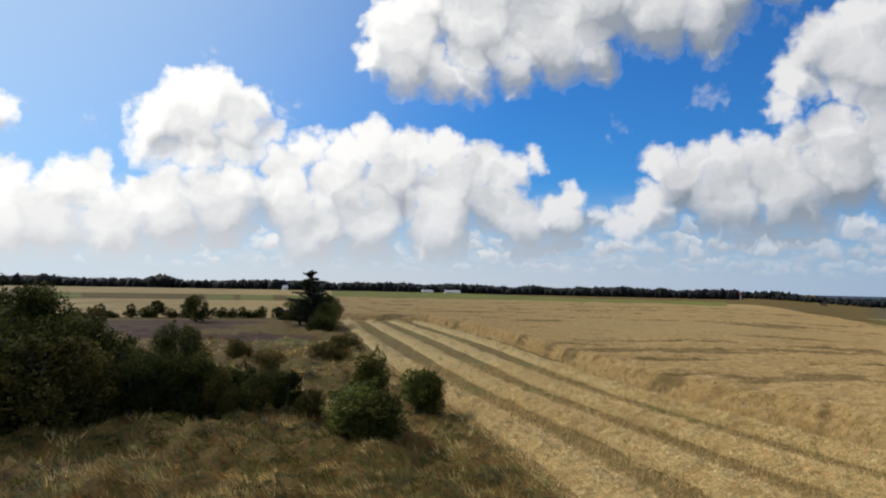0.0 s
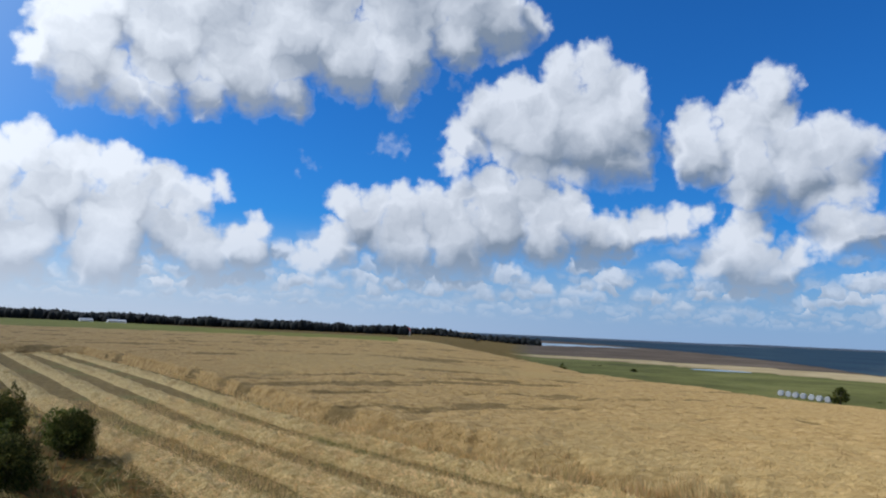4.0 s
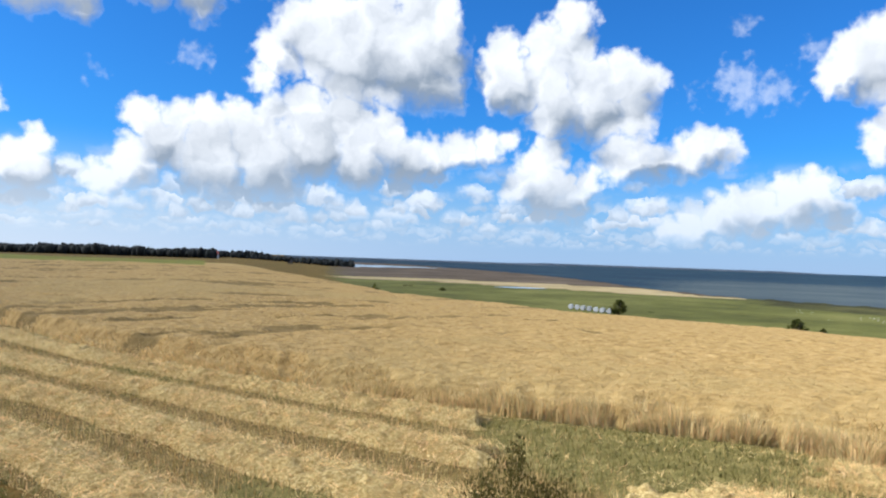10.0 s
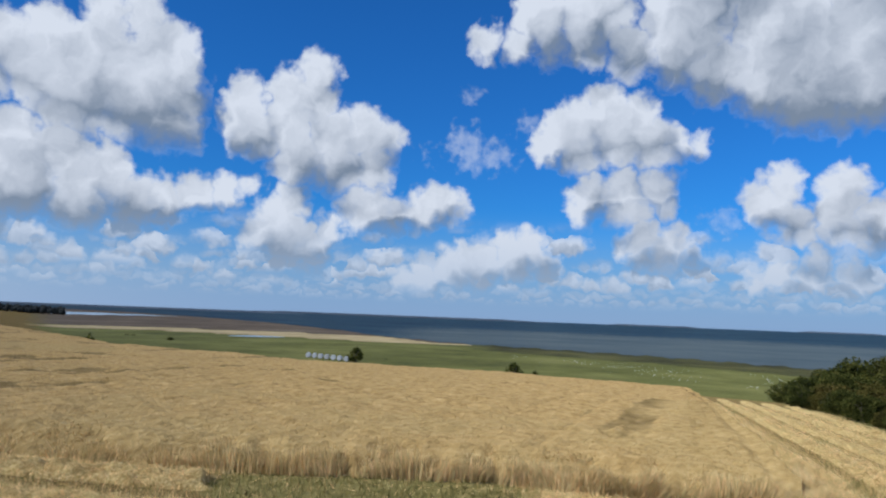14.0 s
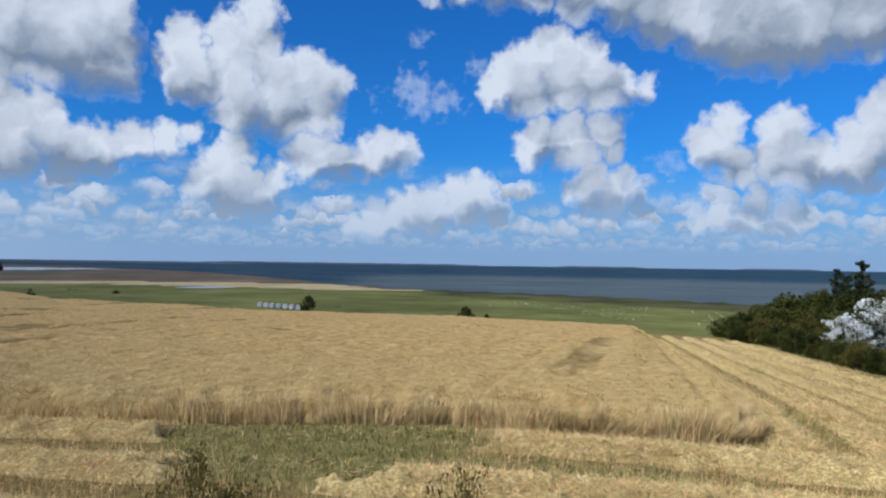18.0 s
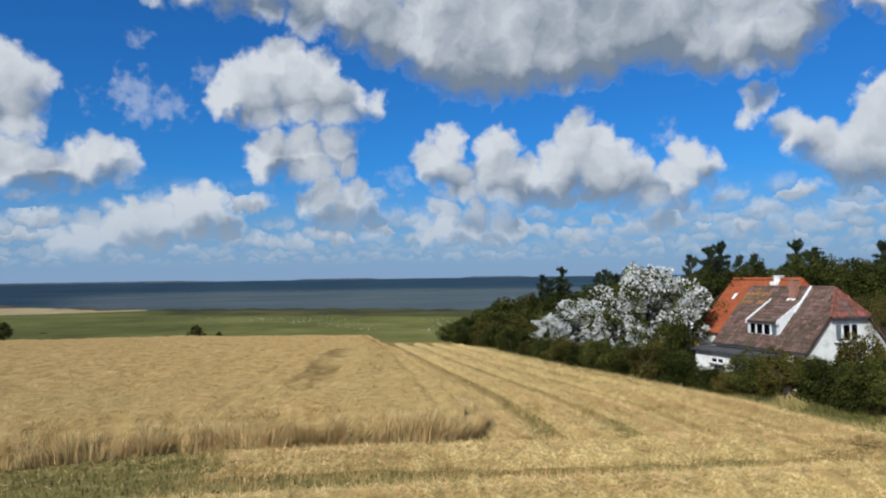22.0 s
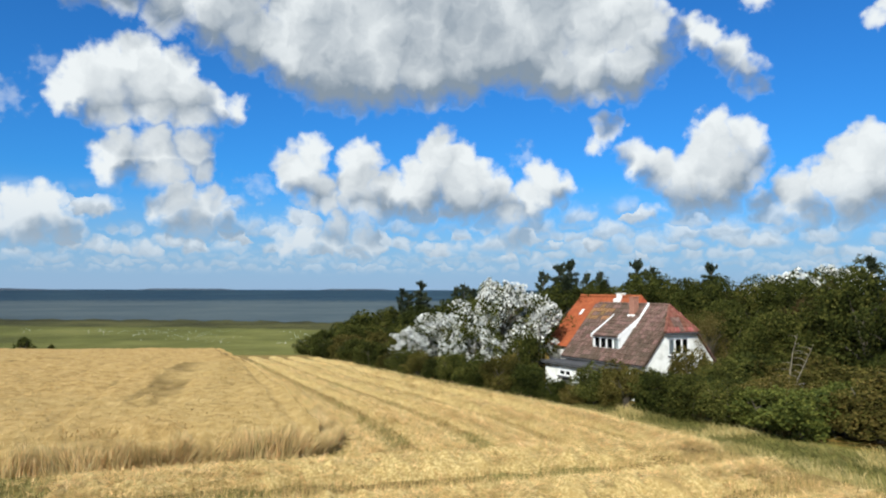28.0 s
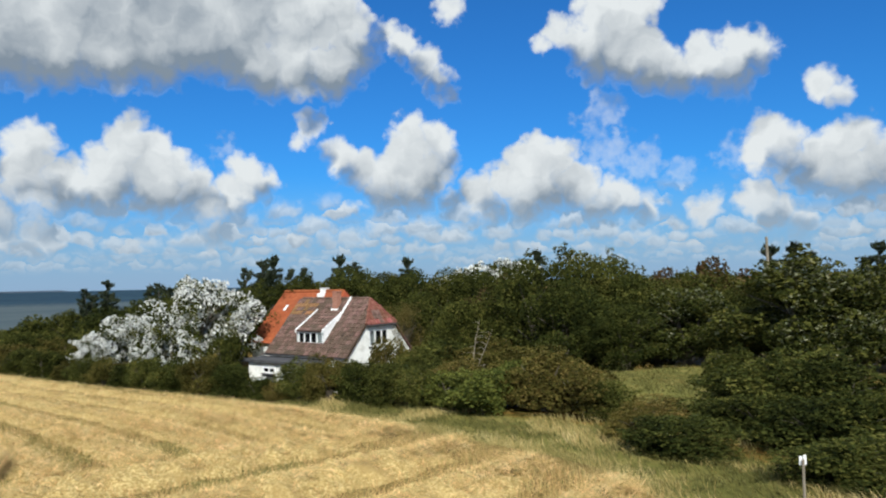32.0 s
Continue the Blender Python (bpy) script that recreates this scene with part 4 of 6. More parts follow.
def lodged_at(x, y):
    """Flattened patches and wheel tracks in the standing grain, 0 to 1."""
    d, a = polar(x, y)
    out = np.zeros_like(d)
    for pa, pd, wa, wd in ((-45.5, 35, 1.3, 1.6), (-52.3, 40, 1.1, 1.7), (-47.5, 48, 1.6, 1.0), (-66.5, 48, 1.5, 0.9), (-78.6, 33, 1.1, 0.7), (-80.0, 44, 0.6, 0.9), (-13.5, 47, 3.4, 3.0), (-17.5, 62, 4, 2.5), (-8, 110, 9, 3.5), (-21, 84, 5, 3)):
        out = np.maximum(out, np.exp(-((a - pa) / wa) ** 2 - ((d - pd) / wd) ** 2))
    out = out * np.clip(3.2 * fbm(x * 0.9, y * 0.9, 3, 57) - 0.75, 0, 1)
    # combed and beaten-down streaks along the drill rows; their dark colour also carries shading
    su, sv = x * 0.976 + y * 0.22, y * 0.976 - x * 0.22
    west = smooth(a, -60, -30)
    comb = fbm(su * 0.16, sv * 0.55, 4, 131) + 0.12 * west
    out = np.maximum(out, smooth(comb, 0.60, 0.72) * (0.35 + 0.45 * west) * smooth(d, 22, 30))
    # streak and wheel tracks run along the right-hand edge: u along it, v to its left
    u, v = (x - 18.6) * 0.976 + (y - 0.8) * 0.22, (y - 0.8) * 0.976 - (x - 18.6) * 0.22
    streak = smooth(u, 3, 6) * smooth(27 - u, 0, 6) * np.exp(-((v - 4.9 + 0.09 * u) / 0.85) ** 2)
    out = np.maximum(out, streak * np.clip(5.0 * fbm(u * 0.4, v * 1.6, 4, 51) - 0.85, 0, 1) * 1.15)
    for v0, k, amount in ((6.4, 0.05, 0.45), (9.3, 0.1, 0.38), (0.55, 0.0, 0.6)):
        out = np.maximum(out, amount * np.exp(-((v - v0 + k * u) / 0.2) ** 2) * (u > 0))
    return np.clip(out, 0, 1)


def build_crop():
    e, k = CROP_E, CROP_K
    d_e, a_e = polar(e[:, 0], e[:, 1])
    az = np.concatenate([np.arange(-87.3, -79.4, 0.12), np.arange(-79.4, 9.0, 0.22)])
    inner = np.interp(az, np.concatenate([a_e[:k][::-1], [8.4, 12]]), np.concatenate([d_e[:k][::-1], [80, 84]]))
    outer = np.interp(az, EDGE_AZ, EDGE_D) + 5
    outer = outer - np.maximum(outer - 178, 0) * smooth(az, -27, -20)
    right = np.interp(az, a_e[k:], d_e[k:])
    outer = np.where(az < -79.4, np.minimum(outer, right), outer)
    n = 190
    t = np.linspace(0, 1, n) ** 1.7
    R = inner[:, None] + (outer - inner)[:, None] * t[None, :]
    A = np.radians(az)[:, None]
    jag = 1.0 * (fbm(az[:, None] * 0.8, R * 0 + 2, 2, 61) - 0.4) * (1 - smooth(t[None, :], 0.0, 0.12))
    R = R + jag
    x, y = -np.sin(A) * R, np.cos(A) * R
    edge = np.minimum(R - inner[:, None] - jag, np.where(az[:, None] < -79.4, outer[:, None] - R, 9))
    lod = lodged_at(x, y)
    left = smooth(az[:, None], -40, -30)
    z = crop_top(x, y, edge) - 0.15 * lod - 0.26 * left * smooth(2.0 - edge, 0, 2.0) * smooth(edge, 0, 0.3)
    me = fast_mesh("grain_field", np.stack([x, y, z], -1).reshape(-1, 3), grid_faces(len(az), n), M_CROP, True)
    put_attribute(me, "lodged", lod * 1.1)
    put_attribute(me, "greenish", smooth(fbm(x * 0.03, y * 0.03, 3, 71), 0.5, 0.75) * 0.8)
    return tagged(new("grain_field", me), "standing ripe golden grain with flattened patches", "grain", kind="stuff")


build_crop()


def blades(name, base, height, lean, width, mat, label, category, slim=False):
    """Thin upright blades as one mesh; base (n, 3), lean (n, 2) the tip's shift."""
    n = len(base)
    rng = np.random.default_rng(n)
    ang = rng.uniform(0, math.pi, n)
    side = np.stack([np.cos(ang), np.sin(ang), np.zeros(n)], 1) * np.asarray(width)[..., None] * 0.5
    up = np.stack([lean[:, 0], lean[:, 1], height], 1)
    mid = base + up * 0.55 - np.stack([lean[:, 0] * 0.2, lean[:, 1] * 0.2, np.zeros(n)], 1)
    v = np.stack([base - side, base + side, mid + side * 0.9, mid - side * 0.9, base + up], 1).reshape(-1, 3)
    if slim:
        v = np.stack([base - side, base + side, base + up], 1).reshape(-1, 3)
        return tagged(new(name, fast_mesh(name, v, np.arange(3 * n).reshape(-1, 3), mat)), label, category, kind="stuff")
    i = np.arange(n)[:, None] * 5
    f = np.concatenate([i + np.array([[0, 1, 2]]), i + np.array([[0, 2, 3]]), i + np.array([[3, 2, 4]])])
    return tagged(new(name, fast_mesh(name, v, f, mat)), label, category, kind="stuff")


def ground_cover():
    rng = np.random.default_rng(5)
    # grain stems along the cut edge and over the near top
    N = 74000
    e, k = CROP_E, CROP_K
    idx = (k * (0.12 + 1.02 * rng.uniform(0, 1, N) ** 0.7)).astype(int)
    p = e[idx]
    c = np.array([40.0, 30.0])
    way = c - p
    way /= np.linalg.norm(way, axis=1)[:, None]
    p = p + way * (rng.uniform(0, 1, (N, 1)) ** 1.1 * 1.8 - 0.30)
    west = smooth(p[:, 1], 13, 19) * (p[:, 0] < 15)
    tuft = vnoise(p[:, 0] * 1.7, p[:, 1] * 1.7, 81) * 0.6 + vnoise(p[:, 0] * 4.2, p[:, 1] * 4.2, 84) * 0.4
    keep = (tuft > 0.34 + 0.12 * west + 0.08 * rng.normal(0, 1, N)) & (rng.uniform(0, 1, N) > 0.15 * west)
    p, tuft, west = p[keep], tuft[keep], west[keep]
    N = len(p)
    h = (0.34 + 0.80 * (tuft - 0.2)) * rng.uniform(0.55, 1.12, N) * (1 - 0.3 * west)
    sx, sy = vnoise(p[:, 0] * 1.6, p[:, 1] * 1.6, 83) - 0.5, vnoise(p[:, 0] * 1.6, p[:, 1] * 1.6, 85) - 0.5
    lean = np.stack([rng.normal(-0.08, 0.11, N) + 0.42 * sx, rng.normal(-0.06, 0.11, N) + 0.42 * sy], 1)
    blades("grain_stems", np.column_stack([p, land(p[:, 0], p[:, 1])]), h, lean, np.full(N, 0.017), M_STEM, "upright ripe grain stems along the cut edge", "grain")
    n = 90000
    a, d = np.radians(rng.uniform(-86, 0, n)), 19 + 48 * rng.uniform(0, 1, n) ** 1.5
    x, y = -np.sin(a) * d, np.cos(a) * d
    d_e, a_e = polar(e[:, 0], e[:, 1])
    inner = np.interp(np.degrees(a), a_e[:k][::-1], d_e[:k][::-1])
    right = np.where(np.degrees(a) < -79.4, np.interp(np.degrees(a), a_e[k:], d_e[k:]), 999)
    keep = (d > inner + 0.3) & (d < right - 0.3)
    rim = np.minimum(d - inner, right - d)
    x, y, d, rim = x[keep], y[keep], d[keep], rim[keep]
    stand = lodged_at(x, y) < 0.3
    x, y, d, rim = x[stand], y[stand], d[stand], rim[stand]
    lod = lodged_at(x, y)
    z = crop_top(x, y, rim) - 0.15 * lod - 0.08
    lean = np.stack([rng.normal(-0.05, 0.10, len(x)), rng.normal(-0.04, 0.10, len(x))], 1)
    blades("grain_ears", np.column_stack([x, y, z]), rng.uniform(0.05, 0.16, len(x)) * (1 - 0.5 * lod), lean, 0.02 + d * 0.0006, M_EAR, "nodding golden ears of ripe grain", "grain", slim=True)
    # stubble in drill lines and weeds on the strips, and loose stalks on the straw rows
    made = {"stubble": [], "weeds": [], "straw": []}
    for rows, inner, outer, lo, hi, n, m in ((ROW_V, HEAD_C, HEAD_O, 1.6, 8.95, 78000, 130000), (SIDE_V, SIDE_C, SIDE_O, 0.0, 3.6, 34000, 60000)):
        s, v = rng.uniform(lo, hi, n), rng.uniform(0.005, 0.99, n)
        v = np.round(v * 60) / 60 + rng.normal(0, 0.0016, n)
        bare = weed_patch(*np.moveaxis(band_point(s, v, inner, outer), -1, 0)) > 0.5
        open_ground = (np.min([np.abs(v - r) for r in rows], axis=0) > 0.052 + 0.014 * (rows is SIDE_V)) | bare
        s, v = s[open_ground], np.clip(v[open_ground], 0, 0.995)
        p = band_point(s, v, inner, outer)
        green = weedy(p[:, 0], p[:, 1], s) + 0.3 * (rng.uniform(0, 1, len(s)) - 0.5) > 0.63
        base = np.column_stack([p, land(p[:, 0], p[:, 1]) + 0.02])
        made["stubble"].append(base[~green])
        made["weeds"].append(base[green])
        s, v0 = rng.uniform(lo, hi, m), np.array(rows)[rng.integers(0, len(rows), m)]
        off = rng.normal(0, 0.046 if rows is ROW_V else 0.034, m)
        here = (weed_patch(*np.moveaxis(band_point(s, v0, inner, outer), -1, 0)) < 0.5) | (rng.uniform(0, 1, m) < 0.06)
        s, v0, off = s[here], v0[here], off[here]
        p = band_point(s, np.clip(v0 + off, 0, 0.995), inner, outer)
        z = land(p[:, 0], p[:, 1]) + 0.05 + 0.24 * np.clip(1 - (off / 0.09) ** 2, 0, 1) * rng.uniform(0.5, 1.2, len(s))
        made["straw"].append(np.column_stack([p, z]))
    base = np.concatenate(made["stubble"])
    m = len(base)
    blades("stubble_stalks", base, rng.uniform(0.10, 0.28, m), rng.normal(0, 0.045, (m, 2)), np.full(m, 0.018), M_STUB, "short pale stubble stalks in lines", "stubble", slim=True)
    base = np.concatenate(made["weeds"])
    m = len(base)
    blades("field_weeds", base, rng.uniform(0.05, 0.22, m), rng.normal(0, 0.08, (m, 2)), np.full(m, 0.036), M_WEED, "low olive weeds among the stubble", "weeds", slim=True)
    base = np.concatenate(made["straw"])
    n = len(base)
    ang = rng.uniform(0, 2 * math.pi, n)
    ln = rng.uniform(0.12, 0.42, n)
    blades("loose_straw", base, rng.uniform(-0.05, 0.13, n), np.stack([np.cos(ang) * ln, np.sin(ang) * ln], 1), np.full(n, 0.016), M_STRAWBIT, "tangled loose straw stalks on the windrows", "straw", slim=True)
    # matted grass and tussocks on the mound and the heath
    covers = ((0, 0.41, "heath_grass", M_BLADE, "rough olive grass on the mound"), (0.41, 0.49, "green_tussocks", M_VERGE, "green grass on the mound"), (0.49, 0.56, "rusty_grass", M_RUSTGRASS, "rusty brown dying grass and sorrel"), (0.56, 2, "bleached_grass", M_PALEGRASS, "bleached bent grass on the mound"))
    n, each = 29000, 12
    a, d = np.radians(rng.uniform(-70, 40, n)), 3.0 + 48 * rng.uniform(0, 1, n) ** 1.9
    x, y = -np.sin(a) * d, np.cos(a) * d
    ring = rng.uniform(0, 1, n) < 0.2
    a = np.where(ring, rng.uniform(-math.pi, math.pi, n), a)
    d = np.where(ring, 0.5 + 7 * rng.uniform(0, 1, n), d)
    x, y = -np.sin(a) * d, np.cos(a) * d
    keep = x < np.interp(y, LEFT_Y, LEFT_X) - 0.05 + 0.25 * rng.normal(0, 1, n)
    x, y, d = x[keep], y[keep], d[keep]
    kind = fbm(x * 1.25, y * 1.25, 3, 107) * 0.95 + rng.uniform(-0.04, 0.10, len(x))
    wind = 2 * math.pi * fbm(x * 0.35, y * 0.35, 2, 109)
    for lo, hi, name, mat, label in covers:
        sel = (kind >= lo) & (kind < hi)
        k = int(sel.sum())
        m = k * each
        tx, ty, td, tw = (np.repeat(q[sel], each) for q in (x, y, d, wind))
        size = np.repeat(rng.uniform(0.5, 1.25, k), each)
        ang, rr = rng.uniform(0, 2 * math.pi, m), rng.uniform(0, 1, m)
        bx, by = tx + np.cos(ang) * 0.24 * rr * size, ty + np.sin(ang) * 0.24 * rr * size
        out = (0.05 + 0.16 * rr) * size
        lean = np.stack([np.cos(ang) * out + 0.17 * np.cos(tw) * size, np.sin(ang) * out + 0.17 * np.sin(tw) * size], 1)
        h = size * rng.uniform(0.08, 0.30, m) * (1 - 0.45 * rr)
        blades(name, np.column_stack([bx, by, land(bx, by) - 0.03]), h, lean, 0.008 + td * 0.0013, mat, label, "grass", slim=True)
    # verge along the hedge
    n = 30000
    x = 5 + 72 * rng.uniform(0, 1, n) ** 1.9
    y = np.interp(x, HEDGE_X, HEDGE_Y) + rng.normal(-1.2, 0.8, n) * (1 + 1.0 * np.exp(-((x - 11) / 6) ** 2))
    tuft = fbm(x * 0.6, y * 0.6, 3, 111)
    h = (0.08 + 0.42 * np.clip(tuft - 0.25, 0, 1)) * rng.uniform(0.6, 1.2, n)
    lean = np.stack([rng.normal(0.10, 0.12, n), rng.normal(0.05, 0.12, n)], 1)
    rs, rv = rng.uniform(6.2, 9.5, 9000), 1.0 + rng.normal(-0.01, 0.035, 9000)
    q = band_point(rs, rv)
    rh = 0.06 + 0.36 * np.clip(fbm(q[:, 0] * 1.1, q[:, 1] * 1.1, 3, 117) - 0.15, 0, 1) * rng.uniform(0.4, 1.2, 9000)
    blades("rim_stalks", np.column_stack([q, land(q[:, 0], q[:, 1])]), rh, np.stack([rng.normal(0.06, 0.08, 9000), rng.normal(0.04, 0.08, 9000)], 1), np.full(9000, 0.016), M_HAY, "ragged pale stalks along the rim of the field", "grass", slim=True)
    gx, gy = 21.5 + rng.normal(0, 3.2, 7000), -23.5 + rng.normal(0, 3.6, 7000)
    gh = 0.05 + 0.22 * fbm(gx * 0.9, gy * 0.9, 3, 113) * rng.uniform(0.5, 1.2, 7000)
    blades("lawn_grass", np.column_stack([gx, gy, land(gx, gy)]), gh, rng.normal(0.05, 0.09, (7000, 2)), np.full(7000, 0.03), M_VERGE, "rough sunlit garden grass in the hedge opening", "grass", slim=True)
    pale = tuft + 0.05 * np.exp(-((x - 12) / 7) ** 2) > 0.56
    for sel, name, mat, label in ((~pale, "verge_grass", M_VERGE, "green verge grass below the hedge"), (pale, "verge_hay", M_HAY, "pale dry verge grass below the hedge")):
        blades(name, np.column_stack([x, y, land(x, y)])[sel], h[sel], lean[sel], (0.010 + 0.0007 * x)[sel], mat, label, "grass")


ground_cover()
# ---- house ----
HOUSE_TURN = math.degrees(math.atan2(0.376, 0.927))
HOUSE = Matrix.Translation((42.3, -17.53, -0.76)) @ pose(0, 0, 0, 0, 0, HOUSE_TURN) @ Matrix.Diagonal((1, -1, 1, 1))
LEN, WID, RISE, HIP, INSET, WALL = 8.03, 6.63, 3.7, 1.65, 0.97, 2.5
GROUND_H = -2.45


def poly(bm, pts, thick=0.0):
    """A flat plate through pts; thick: how far it goes back against its normal."""
    f = bm.faces.new([bm.verts.new(p) for p in pts])
    if thick:
        f.normal_update()
        n = f.normal.copy()
        r = bmesh.ops.extrude_face_region(bm, geom=[f])
        bmesh.ops.translate(bm, verts=[v for v in r["geom"] if isinstance(v, bmesh.types.BMVert)], vec=-n * thick)
        bmesh.ops.recalc_face_normals(bm, faces=bm.faces)


def tile_mesh(name, w, h, mat):
    """One clay tile with a curved pan and a thick lower edge, in its own plane: x across, y up the slope, z out."""
    bm = bmesh.new()
    n = 5
    prof = [(-0.5 + i / (n - 1), 0.022 * math.sin(i / (n - 1) * math.pi * 2)) for i in range(n)]
    lo = [bm.verts.new((px * w, -h * 0.53, pz + 0.05)) for px, pz in prof]
    lb = [bm.verts.new((px * w, -h * 0.53, pz + 0.012)) for px, pz in prof]
    hi = [bm.verts.new((px * w, h * 0.53, pz + 0.018)) for px, pz in prof]
    for i in range(n - 1):
        bm.faces.new((lo[i], lo[i + 1], hi[i + 1], hi[i]))
        bm.faces.new((lb[i + 1], lo[i + 1], lo[i], lb[i])[::-1])
    me = bpy.data.meshes.new(name)
    bm.to_mesh(me)
    bm.free()
    me.materials.append(mat)
    return me


def lay_tiles(parent, origin, along, up, length, height, inside, meshes, pick, cell=(0.40, 0.345), step=1):
    """Rows of tiles over a roof plane; inside(a, b) tells which cells are on it."""
    along, up = Vector(along).normalized(), Vector(up).normalized()
    out = along.cross(up)
    rng = random.Random(3)
    for j in range(int(height / cell[1]) + 1):
        for i in range(int(length / cell[0]) + 1):
            a, b = (i + 0.5) * cell[0], (j + 0.5) * cell[1]
            if not inside(a, b):
                continue
            p = Vector(origin) + along * a + up * b
            m = Matrix((along, up, out)).transposed().to_4x4()
            m.translation = p
            ob = new("roof_tile", meshes[pick(a, b, rng)])
            ob.parent = parent
            ob.matrix_local = m @ pose(0, 0, rng.uniform(0, 0.006), rng.uniform(-1.2, 1.2), 0, rng.uniform(-0.8, 0.8))


def window(parent, origin, right, lights, height, width, label, curtain=()):
    """A white casement window in a wall: frame, posts, sill, panes; a near-black plate stands for the unlit room
    behind. right: the way along the wall.
    """
    r, u = Vector(right).normalized(), Vector((0, 0, 1))
    n = r.cross(u)
    m = Matrix((r, -n, u)).transposed().to_4x4()
    m.translation = origin
    win = new("window")
    win.parent = parent
    win.matrix_local = m
    tagged(win, label)

    def piece(name, lo, hi, mat, lab=""):
        return box_part(name, lo, hi, mat, win, lab, 0.006)

    fr = bmesh.new()
    for lo, hi in (((0, -0.05, 0), (width, 0.03, 0.09)), ((0, -0.05, height - 0.09), (width, 0.03, height)), ((0, -0.05, 0.09), (0.09, 0.03, height - 0.09)), ((width - 0.09, -0.05, 0.09), (width, 0.03, height - 0.09))):
        box(fr, lo, hi)
    part("window_frame", fr, M_PAINT, win)
    for i in range(1, lights):
        c = width * i / lights
        piece("mullion", (c - 0.05, -0.045, 0.09), (c + 0.05, 0.025, height - 0.09), M_PAINT)
    piece("window_sill", (-0.06, -0.16, -0.08), (width + 0.06, 0.02, -0.004), M_FELT, "dark sill")
    for i in range(lights):
        a, b = width * i / lights + (0.085 if i == 0 else 0.045), width * (i + 1) / lights - (0.085 if i == lights - 1 else 0.045)
        piece("pane", (a, -0.006, 0.1), (b, 0.0, height - 0.1), M_GLASS)
        back = M_CURTAIN if i in curtain else M_ROOM_SHADE
        piece("curtain" if i in curtain else "room_dark", (a - 0.015, 0.012, 0.095), (b + 0.015, 0.022, height - 0.095), back)
    return win


def build_house():
    h = thing("house", "white washed cottage with brown half-hipped tile roof and dormer", "house", m=HOUSE)
    W2 = WID / 2
    s = HIP / RISE
    # in this frame x runs along the front, y to the back, z up from the eaves
    gable = bmesh.new()
    TOP = RISE - HIP - 0.12

    def yl(z):
        return 0.25 + (W2 * (1 - s) - 0.15) * max(0.0, z) / TOP

    WY0, WY1, WZ0, WZ1 = 2.25, 4.1, 0.55, 1.65
    for ring in ([(0.25, GROUND_H), (WID - 0.25, GROUND_H), (WID - 0.25, 0), (WID - yl(WZ0), WZ0), (yl(WZ0), WZ0), (0.25, 0)],
                 [(yl(WZ0), WZ0), (WY0, WZ0), (WY0, WZ1), (yl(WZ1), WZ1)],
                 [(WY1, WZ0), (WID - yl(WZ0), WZ0), (WID - yl(WZ1), WZ1), (WY1, WZ1)],
                 [(yl(WZ1), WZ1), (WID - yl(WZ1), WZ1), (WID - yl(TOP), TOP), (yl(TOP), TOP)]):
        poly(gable, [(0.12, y, z) for y, z in ring], -0.3)
    part("gable_wall", gable, M_WHITE, h, "white rough-cast gable wall")
    box_part("front_wall", (0.42, 0.25, GROUND_H), (LEN - 0.2, 0.55, 0.15), M_WHITE, h)
    box_part("back_wall", (0.42, WID - 0.55, GROUND_H), (LEN - 0.2, WID - 0.25, 0.15), M_WHITE, h)
    far = bmesh.new()
    poly(far, [(LEN - 0.15, 0.55, GROUND_H), (LEN - 0.15, WID - 0.55, GROUND_H), (LEN - 0.15, WID - 0.3, 0), (LEN - 0.15, W2, RISE - 0.15), (LEN - 0.15, 0.3, 0)], 0.25)
    part("far_gable", far, M_WHITE, h)
    # roof boards under the tiles
    front = bmesh.new()
    e0, k0 = (0, 0, 0), (LEN, 0, 0)
    poly(front, [(0, 0, 0), (LEN, 0, 0), (LEN, W2, RISE), (INSET, W2, RISE), (0, W2 * (1 - s), RISE - HIP)], 0.08)
    fp = part("roof_front", front, M_ROOF, h, "weathered brown tile slope")
    back = bmesh.new()
    poly(back, [(0, WID, 0), (0, W2 * (1 + s), RISE - HIP), (INSET, W2, RISE), (LEN, W2, RISE), (LEN, WID, 0)], 0.08)
    part("roof_back", back, M_ROOF, h)
    hipb = bmesh.new()
    poly(hipb, [(-0.06, W2 * (1 - s), RISE - HIP - 0.05), (INSET, W2, RISE), (-0.06, W2 * (1 + s), RISE - HIP - 0.05)], 0.08)
    hp = part("roof_hip", hipb, M_ROOFRED, h, "redder tiles on the half hip")
    slope = math.hypot(W2, RISE)
    up = Vector((0, W2, RISE))
    DX0, DX1, DY, DZ, DB = 2.75, 5.45, 0.72, 1.66, 2.6
    DT = DB * RISE / W2
    meshes = [tile_mesh("roof_tile", 0.40, 0.36, M_ROOF), tile_mesh("roof_tile", 0.40, 0.36, M_LICHEN), tile_mesh("roof_tile", 0.40, 0.36, M_ROOFRED)]

    def on_front(a, b):
        z = b / slope * RISE
        if a > LEN - 0.05 or b > slope - 0.1:
            return False
        if z > RISE - HIP and a < INSET * (z - (RISE - HIP)) / HIP + 0.1:
            return False
        y = b / slope * W2
        return not (DX0 < a < DX1 and DY - 0.05 < y < DB - 0.1)

    lay_tiles(fp, (0, 0, 0.03), (1, 0, 0), up, LEN, slope, on_front, meshes, lambda a, b, r: 1 if b > 3.6 and a > 5.4 and r.random() < 0.6 else 0)
    hl = math.hypot(INSET, HIP)
    hw = W2 * s
    lay_tiles(hp, (-0.02, W2 + hw, RISE - HIP), (0, -1, 0), (INSET, 0, HIP), 2 * hw, hl, lambda a, b: abs(a - hw) < hw * (1 - b / hl) - 0.05, meshes, lambda a, b, r: 2 if r.random() < 0.8 else 0)
